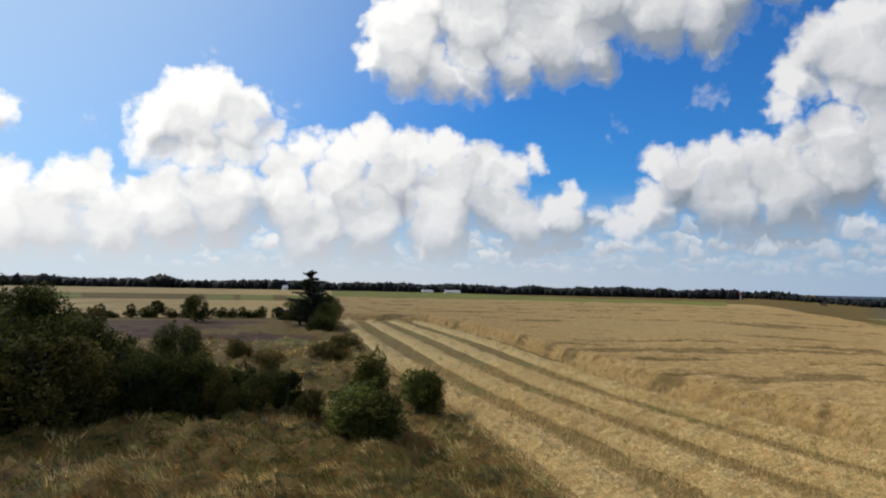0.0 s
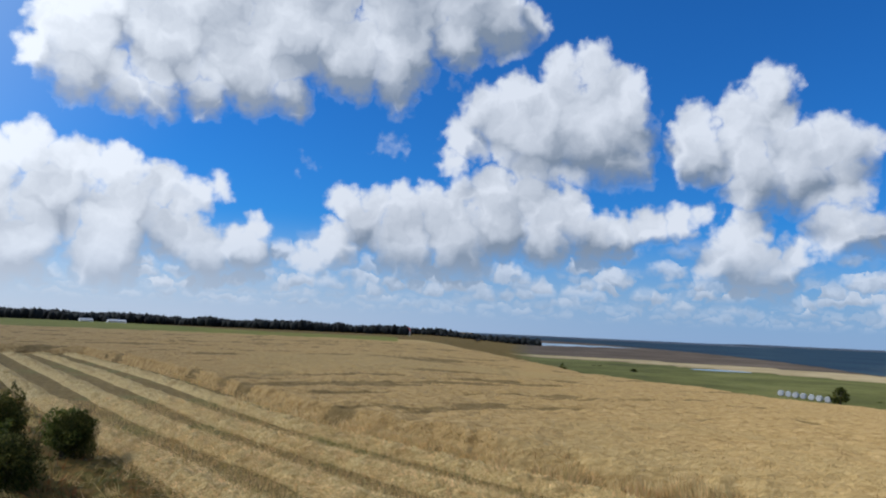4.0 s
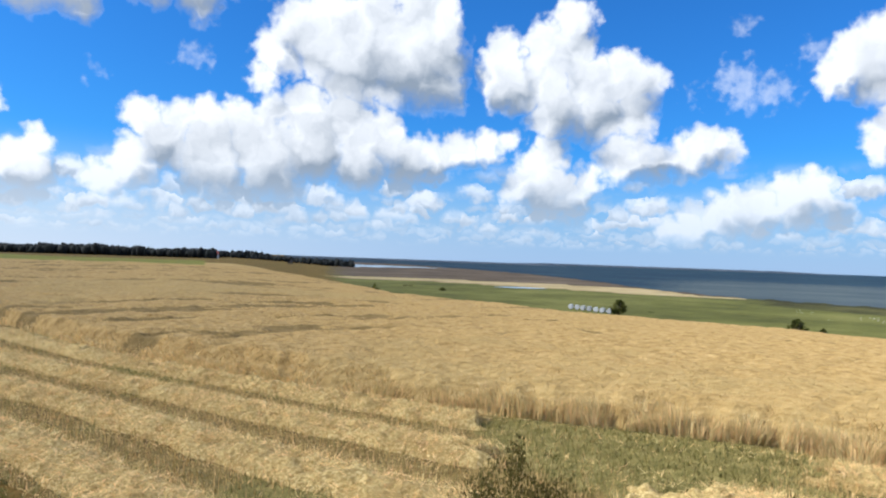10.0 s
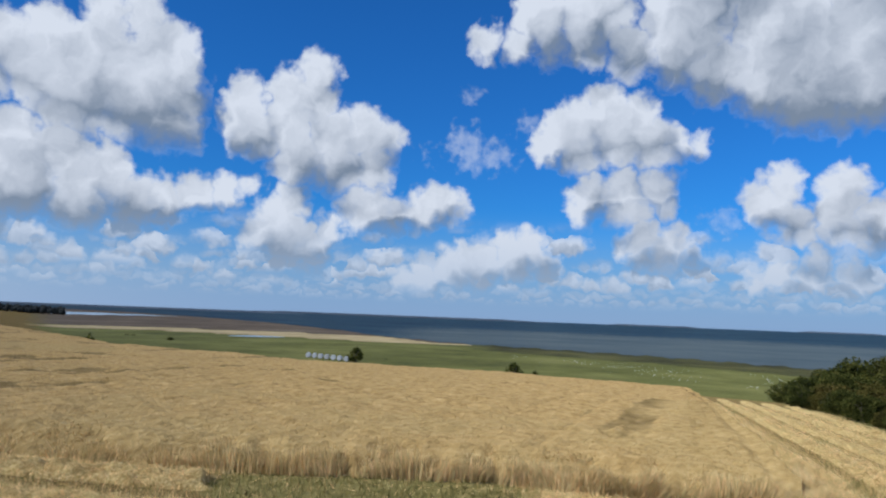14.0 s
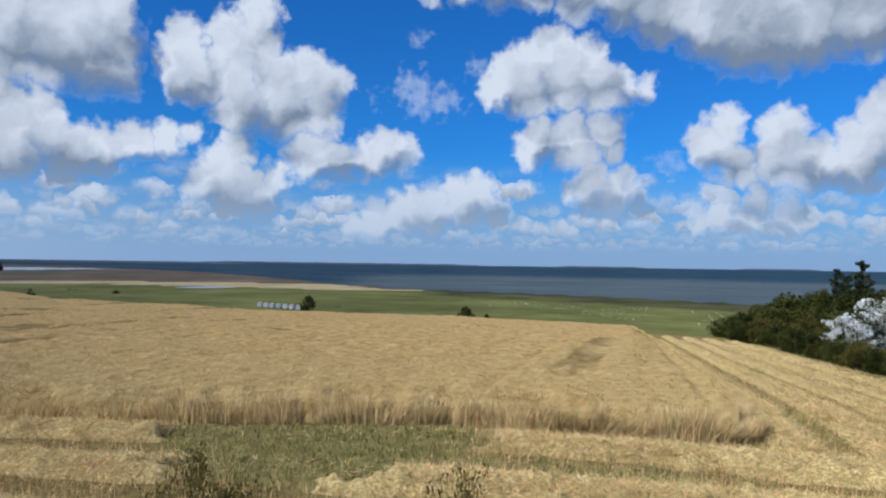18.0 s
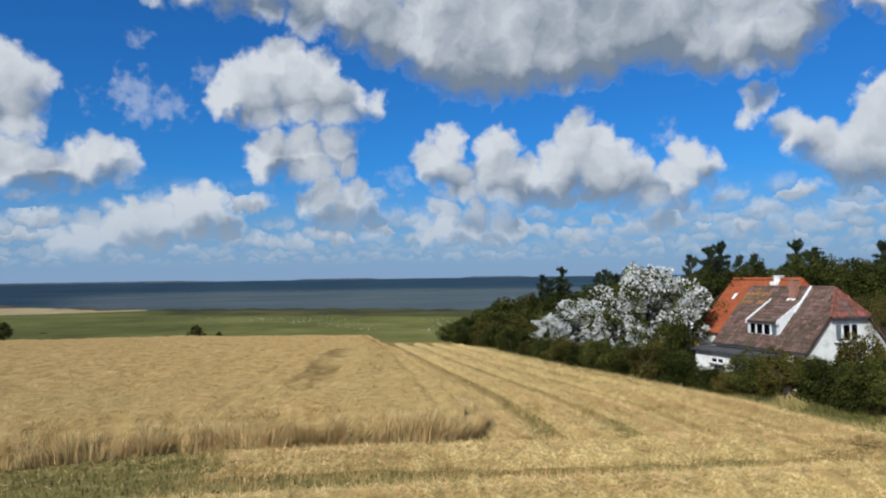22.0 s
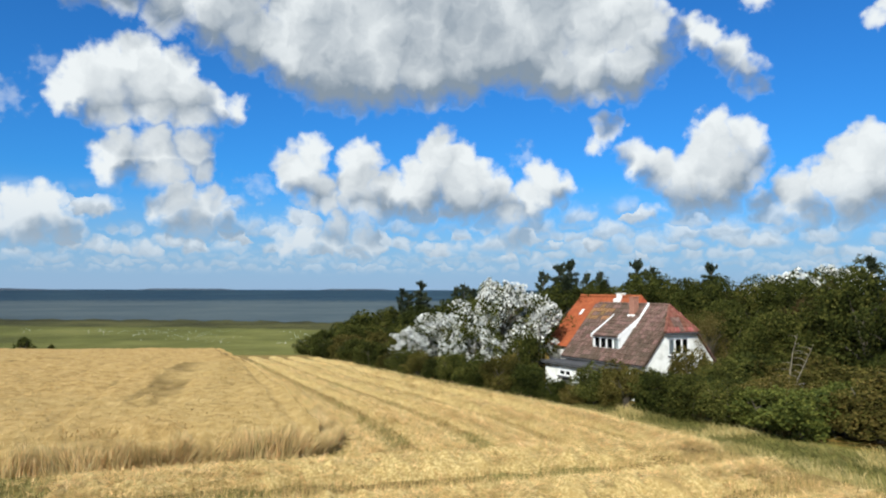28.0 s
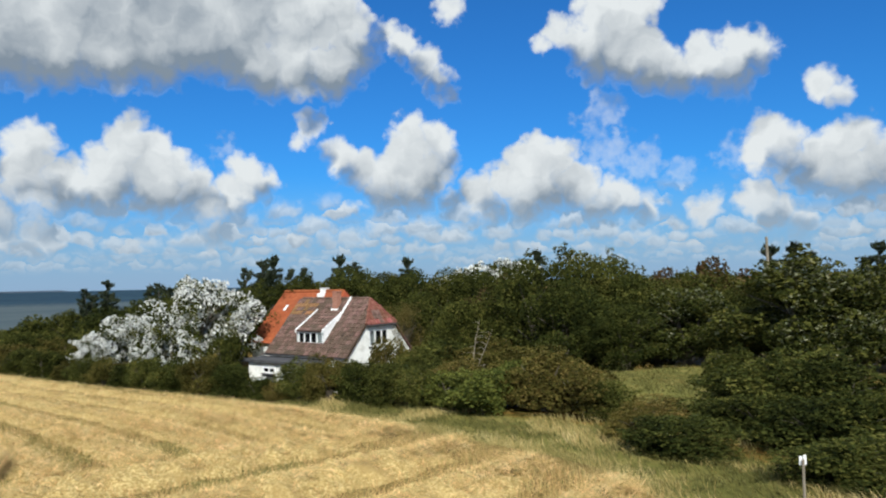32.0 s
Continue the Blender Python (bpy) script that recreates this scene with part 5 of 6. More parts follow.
    # ridge and hip caps
    for i in range(int((LEN - INSET) / 0.42)):
        bm = bmesh.new()
        x0 = INSET + 0.42 * i
        tube(bm, [(x0, W2, RISE - 0.01), (x0 + 0.43, W2, RISE + 0.004)], [0.11, 0.12], 7)
        part("ridge_tile", bm, M_ROOF, h)
    for sy in (-1, 1):
        bm = bmesh.new()
        tube(bm, [(-0.05, W2 + sy * hw, RISE - HIP), (INSET, W2, RISE)], [0.09, 0.09], 6)
        part("hip_ridge", bm, M_ROOFRED, h)
    bm = bmesh.new()
    poly(bm, [(0.0, -0.02, -0.05), (0.0, W2 * (1 - s), RISE - HIP - 0.06), (0.0, W2 * (1 - s) + 0.14, RISE - HIP - 0.06), (0.0, 0.14, -0.05)], 0.06)
    part("bargeboard", bm, M_ROOF, h)
    box_part("hip_gutter", (-0.14, W2 * (1 - s), RISE - HIP - 0.16), (-0.02, W2 * (1 + s), RISE - HIP - 0.06), M_FELT, h)
    box_part("front_gutter", (0.0, -0.12, -0.12), (LEN, 0.0, -0.02), M_FELT, h)
    # dormer
    dm = new("dormer")
    dm.parent = h
    tagged(dm, "white shed dormer with four lights")
    slope_d = (RISE - DZ) / (W2 - DY)
    bm = bmesh.new()
    for lo, hi in (((DX0 + 0.02, DY, DY * RISE / W2 - 0.2), (DX1 - 0.02, DY + 0.1, 0.735)), ((DX0 + 0.02, DY, 1.545), (DX1 - 0.02, DY + 0.1, DZ - 0.1)), ((DX0 + 0.02, DY, 0.735), (DX0 + 0.115, DY + 0.1, 1.545)), ((DX1 - 0.115, DY, 0.735), (DX1 - 0.02, DY + 0.1, 1.545))):
        box(bm, lo, hi)
    part("dormer_front", bm, M_PAINT, dm)
    for x0, x1 in ((DX0, DX0 + 0.1), (DX1 - 0.1, DX1)):
        bm = bmesh.new()
        poly(bm, [(x1, DY, DY * RISE / W2 - 0.1), (x1, DB - 0.05, DT - 0.1), (x1, DY, DZ - 0.04)], 0.1)
        part("dormer_cheek", bm, M_PAINT, dm)
        bm = bmesh.new()
        poly(bm, [(x0 - 0.02, DY - 0.2, DZ - 0.2), (x0 - 0.02, DB, DT - 0.02), (x0 - 0.02, DB, DT + 0.1), (x0 - 0.02, DY - 0.2, DZ + 0.03)], -0.09)
        part("white_verge", bm, M_PAINT, dm)
    bm = bmesh.new()
    poly(bm, [(DX0, DY - 0.2, DZ - 0.06), (DX1, DY - 0.2, DZ - 0.06), (DX1, DB, DT + 0.03), (DX0, DB, DT + 0.03)], 0.07)
    dr = part("dormer_roof", bm, M_ROOF, dm)
    dl = math.hypot(DB - DY + 0.2, DT - DZ + 0.09)
    bm = bmesh.new()
    k = RISE / W2
    poly(bm, [(2.66, 1.9, 1.9 * k + 0.03), (2.79, 1.9, 1.9 * k + 0.03), (2.79, W2, RISE + 0.06), (2.66, W2, RISE + 0.06)], -0.1)
    part("white_roof_strip", bm, M_PAINT, h, "white fire-wall strip up the slope")
    window(h, (DX0 + 0.12, DY + 0.03, 0.74), (1, 0, 0), 4, 0.80, DX1 - DX0 - 0.24, "white four-light dormer window", (0,))
    lay_tiles(h, (DX0, DY - 0.2, DZ - 0.03), (1, 0, 0), (0, DB - DY + 0.2, DT - DZ + 0.09), DX1 - DX0 - 0.1, dl - 0.15, lambda a, b: a < DX1 - DX0 - 0.1, meshes, lambda a, b, r: 0)
    window(h, (0.17, 4.1, 0.55), (0, -1, 0), 3, 1.1, 1.85, "white three-light gable window", (2,))
    # brick chimney on the front slope
    ch = new("chimney")
    ch.parent = h
    tagged(ch, "red brick chimney with lead flashing")
    bm = bmesh.new()
    box(bm, (3.45, 2.6, 2.6), (3.9, 3.05, 4.15), 0.012)
    part("stack", bm, M_BRICK, ch)
    box_part("chimney_cap", (3.41, 2.56, 4.15), (3.94, 3.09, 4.23), M_BRICK, ch)
    bm = bmesh.new()
    poly(bm, [(3.3, 2.42, 2.75), (4.0, 2.42, 2.75), (4.0, 2.6, 2.95), (3.3, 2.6, 2.95)], 0.02)
    bmesh.ops.translate(bm, verts=bm.verts, vec=(0, -0.02, 0.07))
    part("flashing", bm, M_PAINT, ch, "pale lead flashing")
    # flat-roofed annexe
    an = new("annexe")
    an.parent = h
    tagged(an, "white flat-roofed annexe")
    AX0, AX1, AY = 2.2, 7.85, -1.5
    box_part("annexe_wall", (AX0, AY, GROUND_H), (AX1, 0.2, -0.4), M_WHITE, an)
    box_part("annexe_roof", (AX0 - 0.25, AY - 0.3, -0.38), (AX1 + 0.4, 0.28, -0.2), M_FELT, an, "dark felt flat roof")
    window(h, (5.0, AY - 0.045, -1.08), (1, 0, 0), 2, 0.42, 1.25, "white two-light annexe window")
    dd = new("door")
    dd.parent = h
    box_part("door_leaf", (4.98, AY - 0.04, GROUND_H + 0.05), (5.95, AY - 0.004, -1.2), M_FELT, dd, "dark glazed door")
    box_part("door_frame", (4.9, AY - 0.05, -1.2), (6.3, AY - 0.003, -1.12), M_PAINT, dd)
    return h


build_house()


def build_orange_house():
    h = thing("farmhouse_wing", "long house behind with bright orange tile roof", "house", m=HOUSE)
    X0, X1, Y0, Y1, ZE, ZR = 6.4, 14.3, 3.3, 10.9, 0.2, 4.12
    YM = (Y0 + Y1) / 2
    box_part("front_wall", (8.1, Y0 + 0.3, GROUND_H), (X1 - 0.2, Y0 + 0.6, ZE + 0.3), M_WHITE, h)
    box_part("back_wall", (X0 + 0.3, Y1 - 0.6, GROUND_H), (X1 - 0.2, Y1 - 0.3, ZE + 0.3), M_WHITE, h)
    bm = bmesh.new()
    poly(bm, [(X1 - 0.2, Y0 + 0.6, GROUND_H), (X1 - 0.2, Y1 - 0.6, GROUND_H), (X1 - 0.2, Y1 - 0.4, ZE), (X1 - 0.2, YM, ZR - 0.2), (X1 - 0.2, Y0 + 0.4, ZE)], 0.3)
    part("end_wall", bm, M_WHITE, h)
    # pantiled slopes: rows of rounded tiles as ribs
    for name, ya, sgn in (("roof_front", Y0, 1), ("roof_back", Y1, -1)):
        nx, nr = 28 * 6, 15
        xs = np.linspace(X0, X1, nx + 1)
        v, f = [], []
        for j in range(nr):
            for b, lift in ((j / nr, 0.07), ((j + 1) / nr, 0.015)):
                hip = np.clip(xs, X0 + 0.9 * b, None)
                y = ya + sgn * (abs(YM - ya)) * b
                for x in hip:
                    ph = (x - X0) / (X1 - X0) * 28 * 2 * math.pi
                    v.append((x, y, ZE + (ZR - ZE) * b + lift + 0.035 * math.sin(ph)))
            k = j * 2 * (nx + 1)
            f += [(k + i, k + i + 1, k + nx + 2 + i, k + nx + 1 + i) for i in range(nx)]
            if j:
                f += [(k + i, k + i + 1, k - (nx + 1) + i + 1, k - (nx + 1) + i)[::-1] for i in range(nx)]
        part(name, fast_mesh(name, v, f, M_ORANGE), M_ORANGE, h, "bright orange pantiles")
    bm = bmesh.new()
    poly(bm, [(X0, Y1, ZE + 0.03), (X0 + 0.9, YM, ZR + 0.03), (X0, Y0, ZE + 0.03)], 0.1)
    part("roof_hip", bm, M_ORANGE, h)
    for i in range(17):
        bm = bmesh.new()
        x0 = X0 + 0.9 + 0.41 * i
        tube(bm, [(x0, YM, ZR + 0.05), (x0 + 0.42, YM, ZR + 0.062)], [0.12, 0.13], 7)
        part("ridge_tile", bm, M_ORANGE, h)
    bm = bmesh.new()
    k = (ZR - ZE) / (YM - Y0)
    poly(bm, [(12.5, Y0 + 2.3, ZE + 2.3 * k + 0.1), (12.75, Y0 + 2.3, ZE + 2.3 * k + 0.1), (12.75, Y0 + 2.7, ZE + 2.7 * k + 0.1), (12.5, Y0 + 2.7, ZE + 2.7 * k + 0.1)], -0.05)
    part("roof_window", bm, M_PAINT, h, "small pale roof window")
    box_part("vent_window", (10.6, Y0 + 0.7, ZE + 0.7), (10.9, Y0 + 1.0, ZE + 1.1), M_WRAP, h, "grey roof light")
    ch = new("chimney")
    ch.parent = h
    tagged(ch, "whitewashed chimney")
    box_part("stack", (9.25, YM - 0.25, ZR - 0.3), (9.75, YM + 0.25, ZR + 0.26), M_WHITE, ch)
    box_part("chimney_cap", (9.2, YM - 0.3, ZR + 0.26), (9.8, YM + 0.3, ZR + 0.32), M_WHITE, ch)
    box_part("flashing", (9.2, YM - 0.5, ZR - 0.4), (9.85, YM - 0.25, ZR - 0.12), M_PAINT, ch)
    return h


build_orange_house()


# ---- plants ----
def leaf_cloud(rng, lumps, count, size, flat=0.5, folded=False):
    """Folded leaves over the skins of many lumps: (centre, radius) each. Returns verts and faces."""
    cen = np.array([l[0] for l in lumps], float)
    rad = np.array([l[1] for l in lumps], float)
    pick = rng.choice(len(lumps), count, p=rad ** 2 / np.sum(rad ** 2))
    d = rng.normal(0, 1, (count, 3))
    d /= np.linalg.norm(d, axis=1)[:, None]
    depth = 1 - 0.45 * rng.uniform(0, 1, count) ** 2
    p = cen[pick] + d * (rad[pick] * depth)[:, None]
    p[:, 2] = np.abs(p[:, 2])
    ax = rng.normal(0, 1, (count, 3)) + d * 0.4 + np.array([0, 0, flat])
    ax /= np.linalg.norm(ax, axis=1)[:, None]
    nrm = np.cross(ax, rng.normal(0, 1, (count, 3)) + d)
    nrm /= np.linalg.norm(nrm, axis=1)[:, None] + 1e-9
    s = size * rng.uniform(0.6, 1.35, count)[:, None]
    side = np.cross(nrm, ax)
    base, tip = p - ax * s * 0.6, p + ax * s * 0.6
    if not folded:
        v = np.stack([base + side * s * 0.42, base - side * s * 0.42, tip + nrm * s * 0.2], 1).reshape(-1, 3)
        return v, np.arange(count * 3).reshape(-1, 3)
    l, r = p + side * s * 0.38 + nrm * s * 0.12, p - side * s * 0.38 + nrm * s * 0.12
    v = np.stack([base, l, tip, r], 1).reshape(-1, 3)
    i = np.arange(count)[:, None] * 4
    return v, np.concatenate([i + np.array([[0, 1, 2]]), i + np.array([[0, 2, 3]])])


def crown_lumps(rng, n, bottom, top, wide, r0, r1, taper=0.5):
    """Lumps that fill a ragged crown of unit height and unit width."""
    out = []
    for _ in range(n):
        t = rng.uniform(0, 1)
        z = bottom + (top - bottom) * t
        reach = wide * math.sqrt(max(0.04, 1 - (max(0, t - 0.35) / 0.72) ** 2)) * (1 - taper * max(0, 0.35 - t))
        a, q = rng.uniform(0, 2 * math.pi), math.sqrt(rng.uniform(0.05, 1)) * reach
        out.append(((q * math.cos(a), q * math.sin(a), z), rng.uniform(r0, r1)))
    # shoots that break the outline
    for _ in range(n // 3):
        c, r = out[rng.integers(0, n)]
        a, b = rng.uniform(0, 2 * math.pi), rng.uniform(0.1, 1.3)
        d = Vector((math.cos(a) * math.cos(b), math.sin(a) * math.cos(b), math.sin(b)))
        for k in range(3):
            out.append((tuple(Vector(c) + d * (r + 0.05 * k)), 0.055 - 0.012 * k))
    return out


def limbs(rng, stems, top, spread, r):
    bm = bmesh.new()
    for _ in range(stems):
        a = rng.uniform(0, 2 * math.pi)
        dx, dy = math.cos(a) * spread * rng.uniform(0.3, 1), math.sin(a) * spread * rng.uniform(0.3, 1)
        h = top * rng.uniform(0.75, 1)
        pts = [(0, 0, -0.04), (dx * 0.25, dy * 0.25, h * 0.35), (dx * 0.6 + rng.uniform(-0.03, 0.03), dy * 0.6, h * 0.7), (dx, dy, h)]
        tube(bm, pts, [r, r * 0.75, r * 0.45, r * 0.12], 5)
        for k in range(2):
            b = rng.uniform(0, 2 * math.pi)
            q = Vector(pts[1 + k])
            tube(bm, [q, q + Vector((math.cos(b) * 0.12, math.sin(b) * 0.12, 0.12)), q + Vector((math.cos(b) * 0.24, math.sin(b) * 0.24, 0.2))], [r * 0.4, r * 0.25, r * 0.06], 4)
    return bm


def plant_kind(name, label, category, seed, lumps, leaves, leaf, mat, stems=4, white=None, twiggy=False, folded=False):
    """A plant of unit height and width, kept far below ground until copied."""
    rng = np.random.default_rng(seed)
    ob = thing(name, label, category)
    ls = crown_lumps(rng, *lumps)
    per = 4 if folded else 3
    v, f = leaf_cloud(rng, ls, leaves, leaf, folded=folded)
    top = float(np.percentile(v[:, 2], 99.7))
    wide = float(np.percentile(np.abs(v[:, :2]), 98.5)) * 2
    v = v / np.array([wide, wide, top])
    if white:
        share, mat2 = white
        n = len(v) // per
        c = v.reshape(n, per, 3).mean(1)
        clump = vnoise(c[:, 0] * 8 + c[:, 1] * 5, c[:, 2] * 9 + c[:, 1] * 6, seed)
        hi = rng.uniform(0, 1, n) < 1.5 * share * np.clip(0.25 + 1.2 * c[:, 2], 0, 1) * smooth(clump, 0.3, 0.62)
        fi = f[:, 0] // per
        part("crown", fast_mesh("crown", v, f[~hi[fi]], mat), mat, ob)
        part("pale_leaves", fast_mesh("pale_leaves", v, f[hi[fi]], mat2), mat2, ob, "white leaf undersides turned by the wind")
    else:
        part("crown", fast_mesh("crown", v, f, mat), mat, ob)
    part("trunk", limbs(rng, stems, 0.85, 0.34, 0.013 if twiggy else 0.03), M_BARK, ob)
    return ob


def conifer_kind(seed, label, tiers, ragged):
    rng = np.random.default_rng(seed)
    ob = thing("conifer", label, "tree")
    bm = bmesh.new()
    tube(bm, [(0, 0, -0.03), (0.01, 0, 0.5), (0, 0.01, 1.0)], [0.03, 0.018, 0.003], 6)
    V, Fc, n0 = [], [], 0
    for k in range(tiers):
        t = 0.12 + 0.86 * k / tiers
        reach = 0.5 * (1 - t) ** 0.8 + 0.03
        for _ in range(7):
            if rng.uniform(0, 1) < ragged:
                continue
            a, L = rng.uniform(0, 2 * math.pi), reach * rng.uniform(0.3, 1.25)
            end = Vector((math.cos(a) * L, math.sin(a) * L, t + L * rng.uniform(-0.05, 0.42)))
            tube(bm, [(0, 0, t), Vector((0, 0, t)).lerp(end, 0.5) + Vector((0, 0, 0.01)), end], [0.006, 0.004, 0.001], 3)
            m = int(40 + 400 * L)
            q = rng.uniform(0.12, 1, m)[:, None]
            p = np.array([0, 0, t]) * (1 - q) + np.array(end) * q + rng.normal(0, 0.008, (m, 3)) * np.array([1, 1, 0.8])
            d = np.array([math.cos(a), math.sin(a), 0.35]) + rng.normal(0, 0.6, (m, 3))
            d /= np.linalg.norm(d, axis=1)[:, None]
            s = np.cross(d, rng.normal(0, 1, (m, 3)))
            s /= np.linalg.norm(s, axis=1)[:, None]
            ln = rng.uniform(0.018, 0.042, m)[:, None]
            V.append(np.stack([p - s * 0.008, p + s * 0.008, p + d * ln], 1).reshape(-1, 3))
            Fc.append(np.arange(m * 3).reshape(-1, 3) + n0)
            n0 += m * 3
    part("trunk", bm, M_BARK, ob)
    part("needles", fast_mesh("needles", np.concatenate(V), np.concatenate(Fc), M_NEEDLE), M_NEEDLE, ob)
    return ob


KINDS = {}
for i in range(3):
    KINDS[f"hedge{i}"] = plant_kind("shrub", "dense dark green shrub in the field hedge", "shrub", 10 + i, (26, 0.18, 0.8, 0.36, 0.12, 0.24), 10000, 0.029, M_LEAF)
    KINDS[f"olive{i}"] = plant_kind("shrub", "olive brown scrubby shrub beside the hedge", "shrub", 20 + i, (24, 0.15, 0.8, 0.36, 0.10, 0.22), 10000, 0.028, M_LEAF_OLIVE)
    KINDS[f"tree{i}"] = plant_kind("tree", "dark leafy tree in the wood behind the garden", "tree", 30 + i, (40, 0.22, 0.86, 0.37, 0.10, 0.19), 18000, 0.018, M_LEAF)
    KINDS[f"white{i}"] = plant_kind("whitebeam", "bushy tree with wind-turned white leaves beside the house", "tree", 40 + i, (34, 0.2, 0.86, 0.40, 0.08, 0.16), 15000, 0.021, M_LEAF, white=(0.58, M_BLOSSOM))
KINDS["bright0"] = plant_kind("shrub", "fresh green leafy shrub by the field rim", "shrub", 50, (24, 0.15, 0.82, 0.36, 0.11, 0.22), 4200, 0.042, M_LEAF_BRIGHT, folded=True)
KINDS["rust0"] = plant_kind("tree", "rust-brown leafy tree in the wood", "tree", 52, (28, 0.22, 0.84, 0.36, 0.10, 0.2), 9000, 0.028, M_LEAF_RUST)
KINDS["silver0"] = plant_kind("tree", "broad silver-leaved tree at the garden edge", "tree", 54, (36, 0.2, 0.86, 0.38, 0.09, 0.18), 12000, 0.022, M_LEAF, white=(0.17, M_LEAF_SILVER))
KINDS["near0"] = plant_kind("shrub", "thin twiggy shrub with small leaves on the mound", "shrub", 157, (90, 0.35, 0.97, 0.44, 0.05, 0.10), 11000, 0.012, M_LEAF_TWIG, stems=34, twiggy=True, folded=True)
KINDS["small0"] = plant_kind("shrub", "small dark bush standing alone on the grass", "shrub", 58, (18, 0.2, 0.8, 0.34, 0.14, 0.26), 1100, 0.085, M_LEAF)
KINDS["small1"] = plant_kind("shrub", "small dark bush in the row by the heath", "shrub", 59, (14, 0.2, 0.85, 0.30, 0.10, 0.24), 900, 0.085, M_LEAF)
KINDS["fir0"] = conifer_kind(60, "dark windblown fir rising over the wood", 24, 0.15)
KINDS["fir1"] = conifer_kind(61, "ragged dark fir with a bare leader", 22, 0.35)
USED = set()


def plant(kind, x, y, top, w, label=""):
    """A copy of a kind at (x, y), its tip at the height top, w wide."""
    rng = random.Random(int(x * 131 + y * 17))
    z = float(land(x, y)) - 0.05
    h = max(top - z, 0.3)
    w = w if kind == "near0" else max(w, 0.52 * h if kind.startswith("fir") else 0.62 * h)
    m = Matrix.Translation((x, y, z)) @ Matrix.Rotation(rng.uniform(0, 6.28), 4, "Z") @ Matrix.Diagonal((w * rng.uniform(0.92, 1.08), w * rng.uniform(0.92, 1.08), h, 1))
    if kind in USED:
        ob = copy_thing(KINDS[kind], m)
    else:
        ob = KINDS[kind]
        ob.matrix_world = m
        USED.add(kind)
    if kind in USED and ob is not KINDS[kind]:
        ob.matrix_basis = m
    if label:
        tagged(ob, label)
    return ob


plant("hedge0", 79.9, 4.8, -1.40, 3.56)
plant("hedge0", 67.4, 2.9, -0.42, 2.72)
plant("olive1", 61.9, 1.3, -0.60, 2.04)
plant("hedge2", 55.6, 0.2, 0.07, 2.32)
plant("hedge1", 49.5, -1.0, 0.31, 2.12)
plant("olive0", 44.9, -2.0, 0.09, 1.52)
plant("hedge0", 42.3, -2.7, 0.40, 1.72)
plant("olive2", 39.4, -3.4, 0.54, 1.71)
plant("hedge1", 36.6, -4.1, 0.46, 1.46)
plant("hedge2", 34.6, -4.7, 0.82, 1.80)
plant("hedge0", 32.7, -5.5, 1.03, 1.97)
plant("olive1", 30.8, -6.3, 1.06, 1.93)
plant("hedge2", 29.0, -7.1, 0.87, 1.66)
plant("hedge1", 27.7, -7.8, 0.44, 1.30)
plant("olive0", 27.1, -8.4, 0.29, 1.30)
plant("hedge0", 26.6, -9.1, 0.98, 1.72)
plant("olive2", 25.7, -9.9, 1.28, 2.05)
plant("hedge1", 24.2, -10.6, 1.09, 1.81)
plant("hedge2", 23.0, -11.2, 1.13, 1.83)
plant("hedge0", 21.8, -11.8, 1.17, 1.88)
plant("hedge1", 74.0, 2.5, -0.27, 3.71)
plant("hedge2", 70.0, 0.2, 0.41, 3.51)
plant("olive0", 60.0, -2.0, 0.47, 3.39)
plant("hedge0", 52.0, -1.9, 0.16, 2.77)
plant("hedge1", 45.4, -3.3, 0.04, 2.57)
plant("olive1", 41.7, -4.6, 0.01, 2.55)
plant("hedge2", 38.6, -5.6, 0.05, 2.36)
plant("hedge0", 35.9, -6.5, 0.29, 2.21)
plant("olive2", 33.7, -7.5, 0.49, 2.23)
plant("hedge1", 31.6, -7.4, 0.50, 1.58)
plant("olive0", 37.1, -8.2, 0.49, 2.15)
plant("hedge2", 29.8, -8.5, -0.01, 1.50)
plant("hedge0", 29.2, -10.4, 0.83, 2.50)
plant("hedge1", 28.2, -11.6, 0.71, 2.46)
plant("olive1", 26.9, -12.2, 0.43, 2.15)
plant("hedge2", 25.4, -12.9, 0.72, 2.07)
plant("hedge0", 24.4, -13.7, 0.96, 2.04)
plant("olive2", 22.9, -14.3, 1.12, 2.40)
plant("hedge1", 29.2, -15.5, 0.78, 2.40)
plant("olive0", 30.1, -17.9, 0.75, 3.11)
plant("olive1", 27.2, -18.7, 0.70, 3.47)
plant("bright0", 20.6, -12.3, 1.0, 2.2)
plant("bright0", 19.2, -12.6, 1.19, 2.04)
plant("bright0", 19.9, -14.3, 1.23, 1.98)
plant("olive2", 21.9, -13.1, 1.14, 2.47)
plant("olive0", 18.5, -14.5, 1.60, 2.66)
plant("olive1", 16.9, -14.8, 1.35, 2.55)
plant("hedge2", 16.2, -14.9, 0.96, 1.60)
plant("hedge2", 31.3, -17.8, 0.95, 4.07)
plant("olive0", 29.0, -19.5, 1.25, 3.68)
plant("olive1", 32.4, -15.8, 1.17, 2.62)
plant("olive1", 26.3, -20.0, 0.95, 4.00)
plant("olive2", 14.6, -15.8, 0.51, 2.61)
plant("hedge0", 13.3, -16.2, 0.69, 2.55)
plant("hedge2", 13.0, -17.8, 1.48, 3.02)
plant("hedge1", 12.0, -18.4, 1.87, 3.38)
plant("hedge1", 11.7, -16.2, 0.92, 2.75)
plant("hedge0", 11.1, -18.4, 1.60, 2.95)
plant("hedge1", 9.0, -16.2, 1.40, 2.54)
plant("hedge2", 10.1, -16.1, 1.01, 2.92)
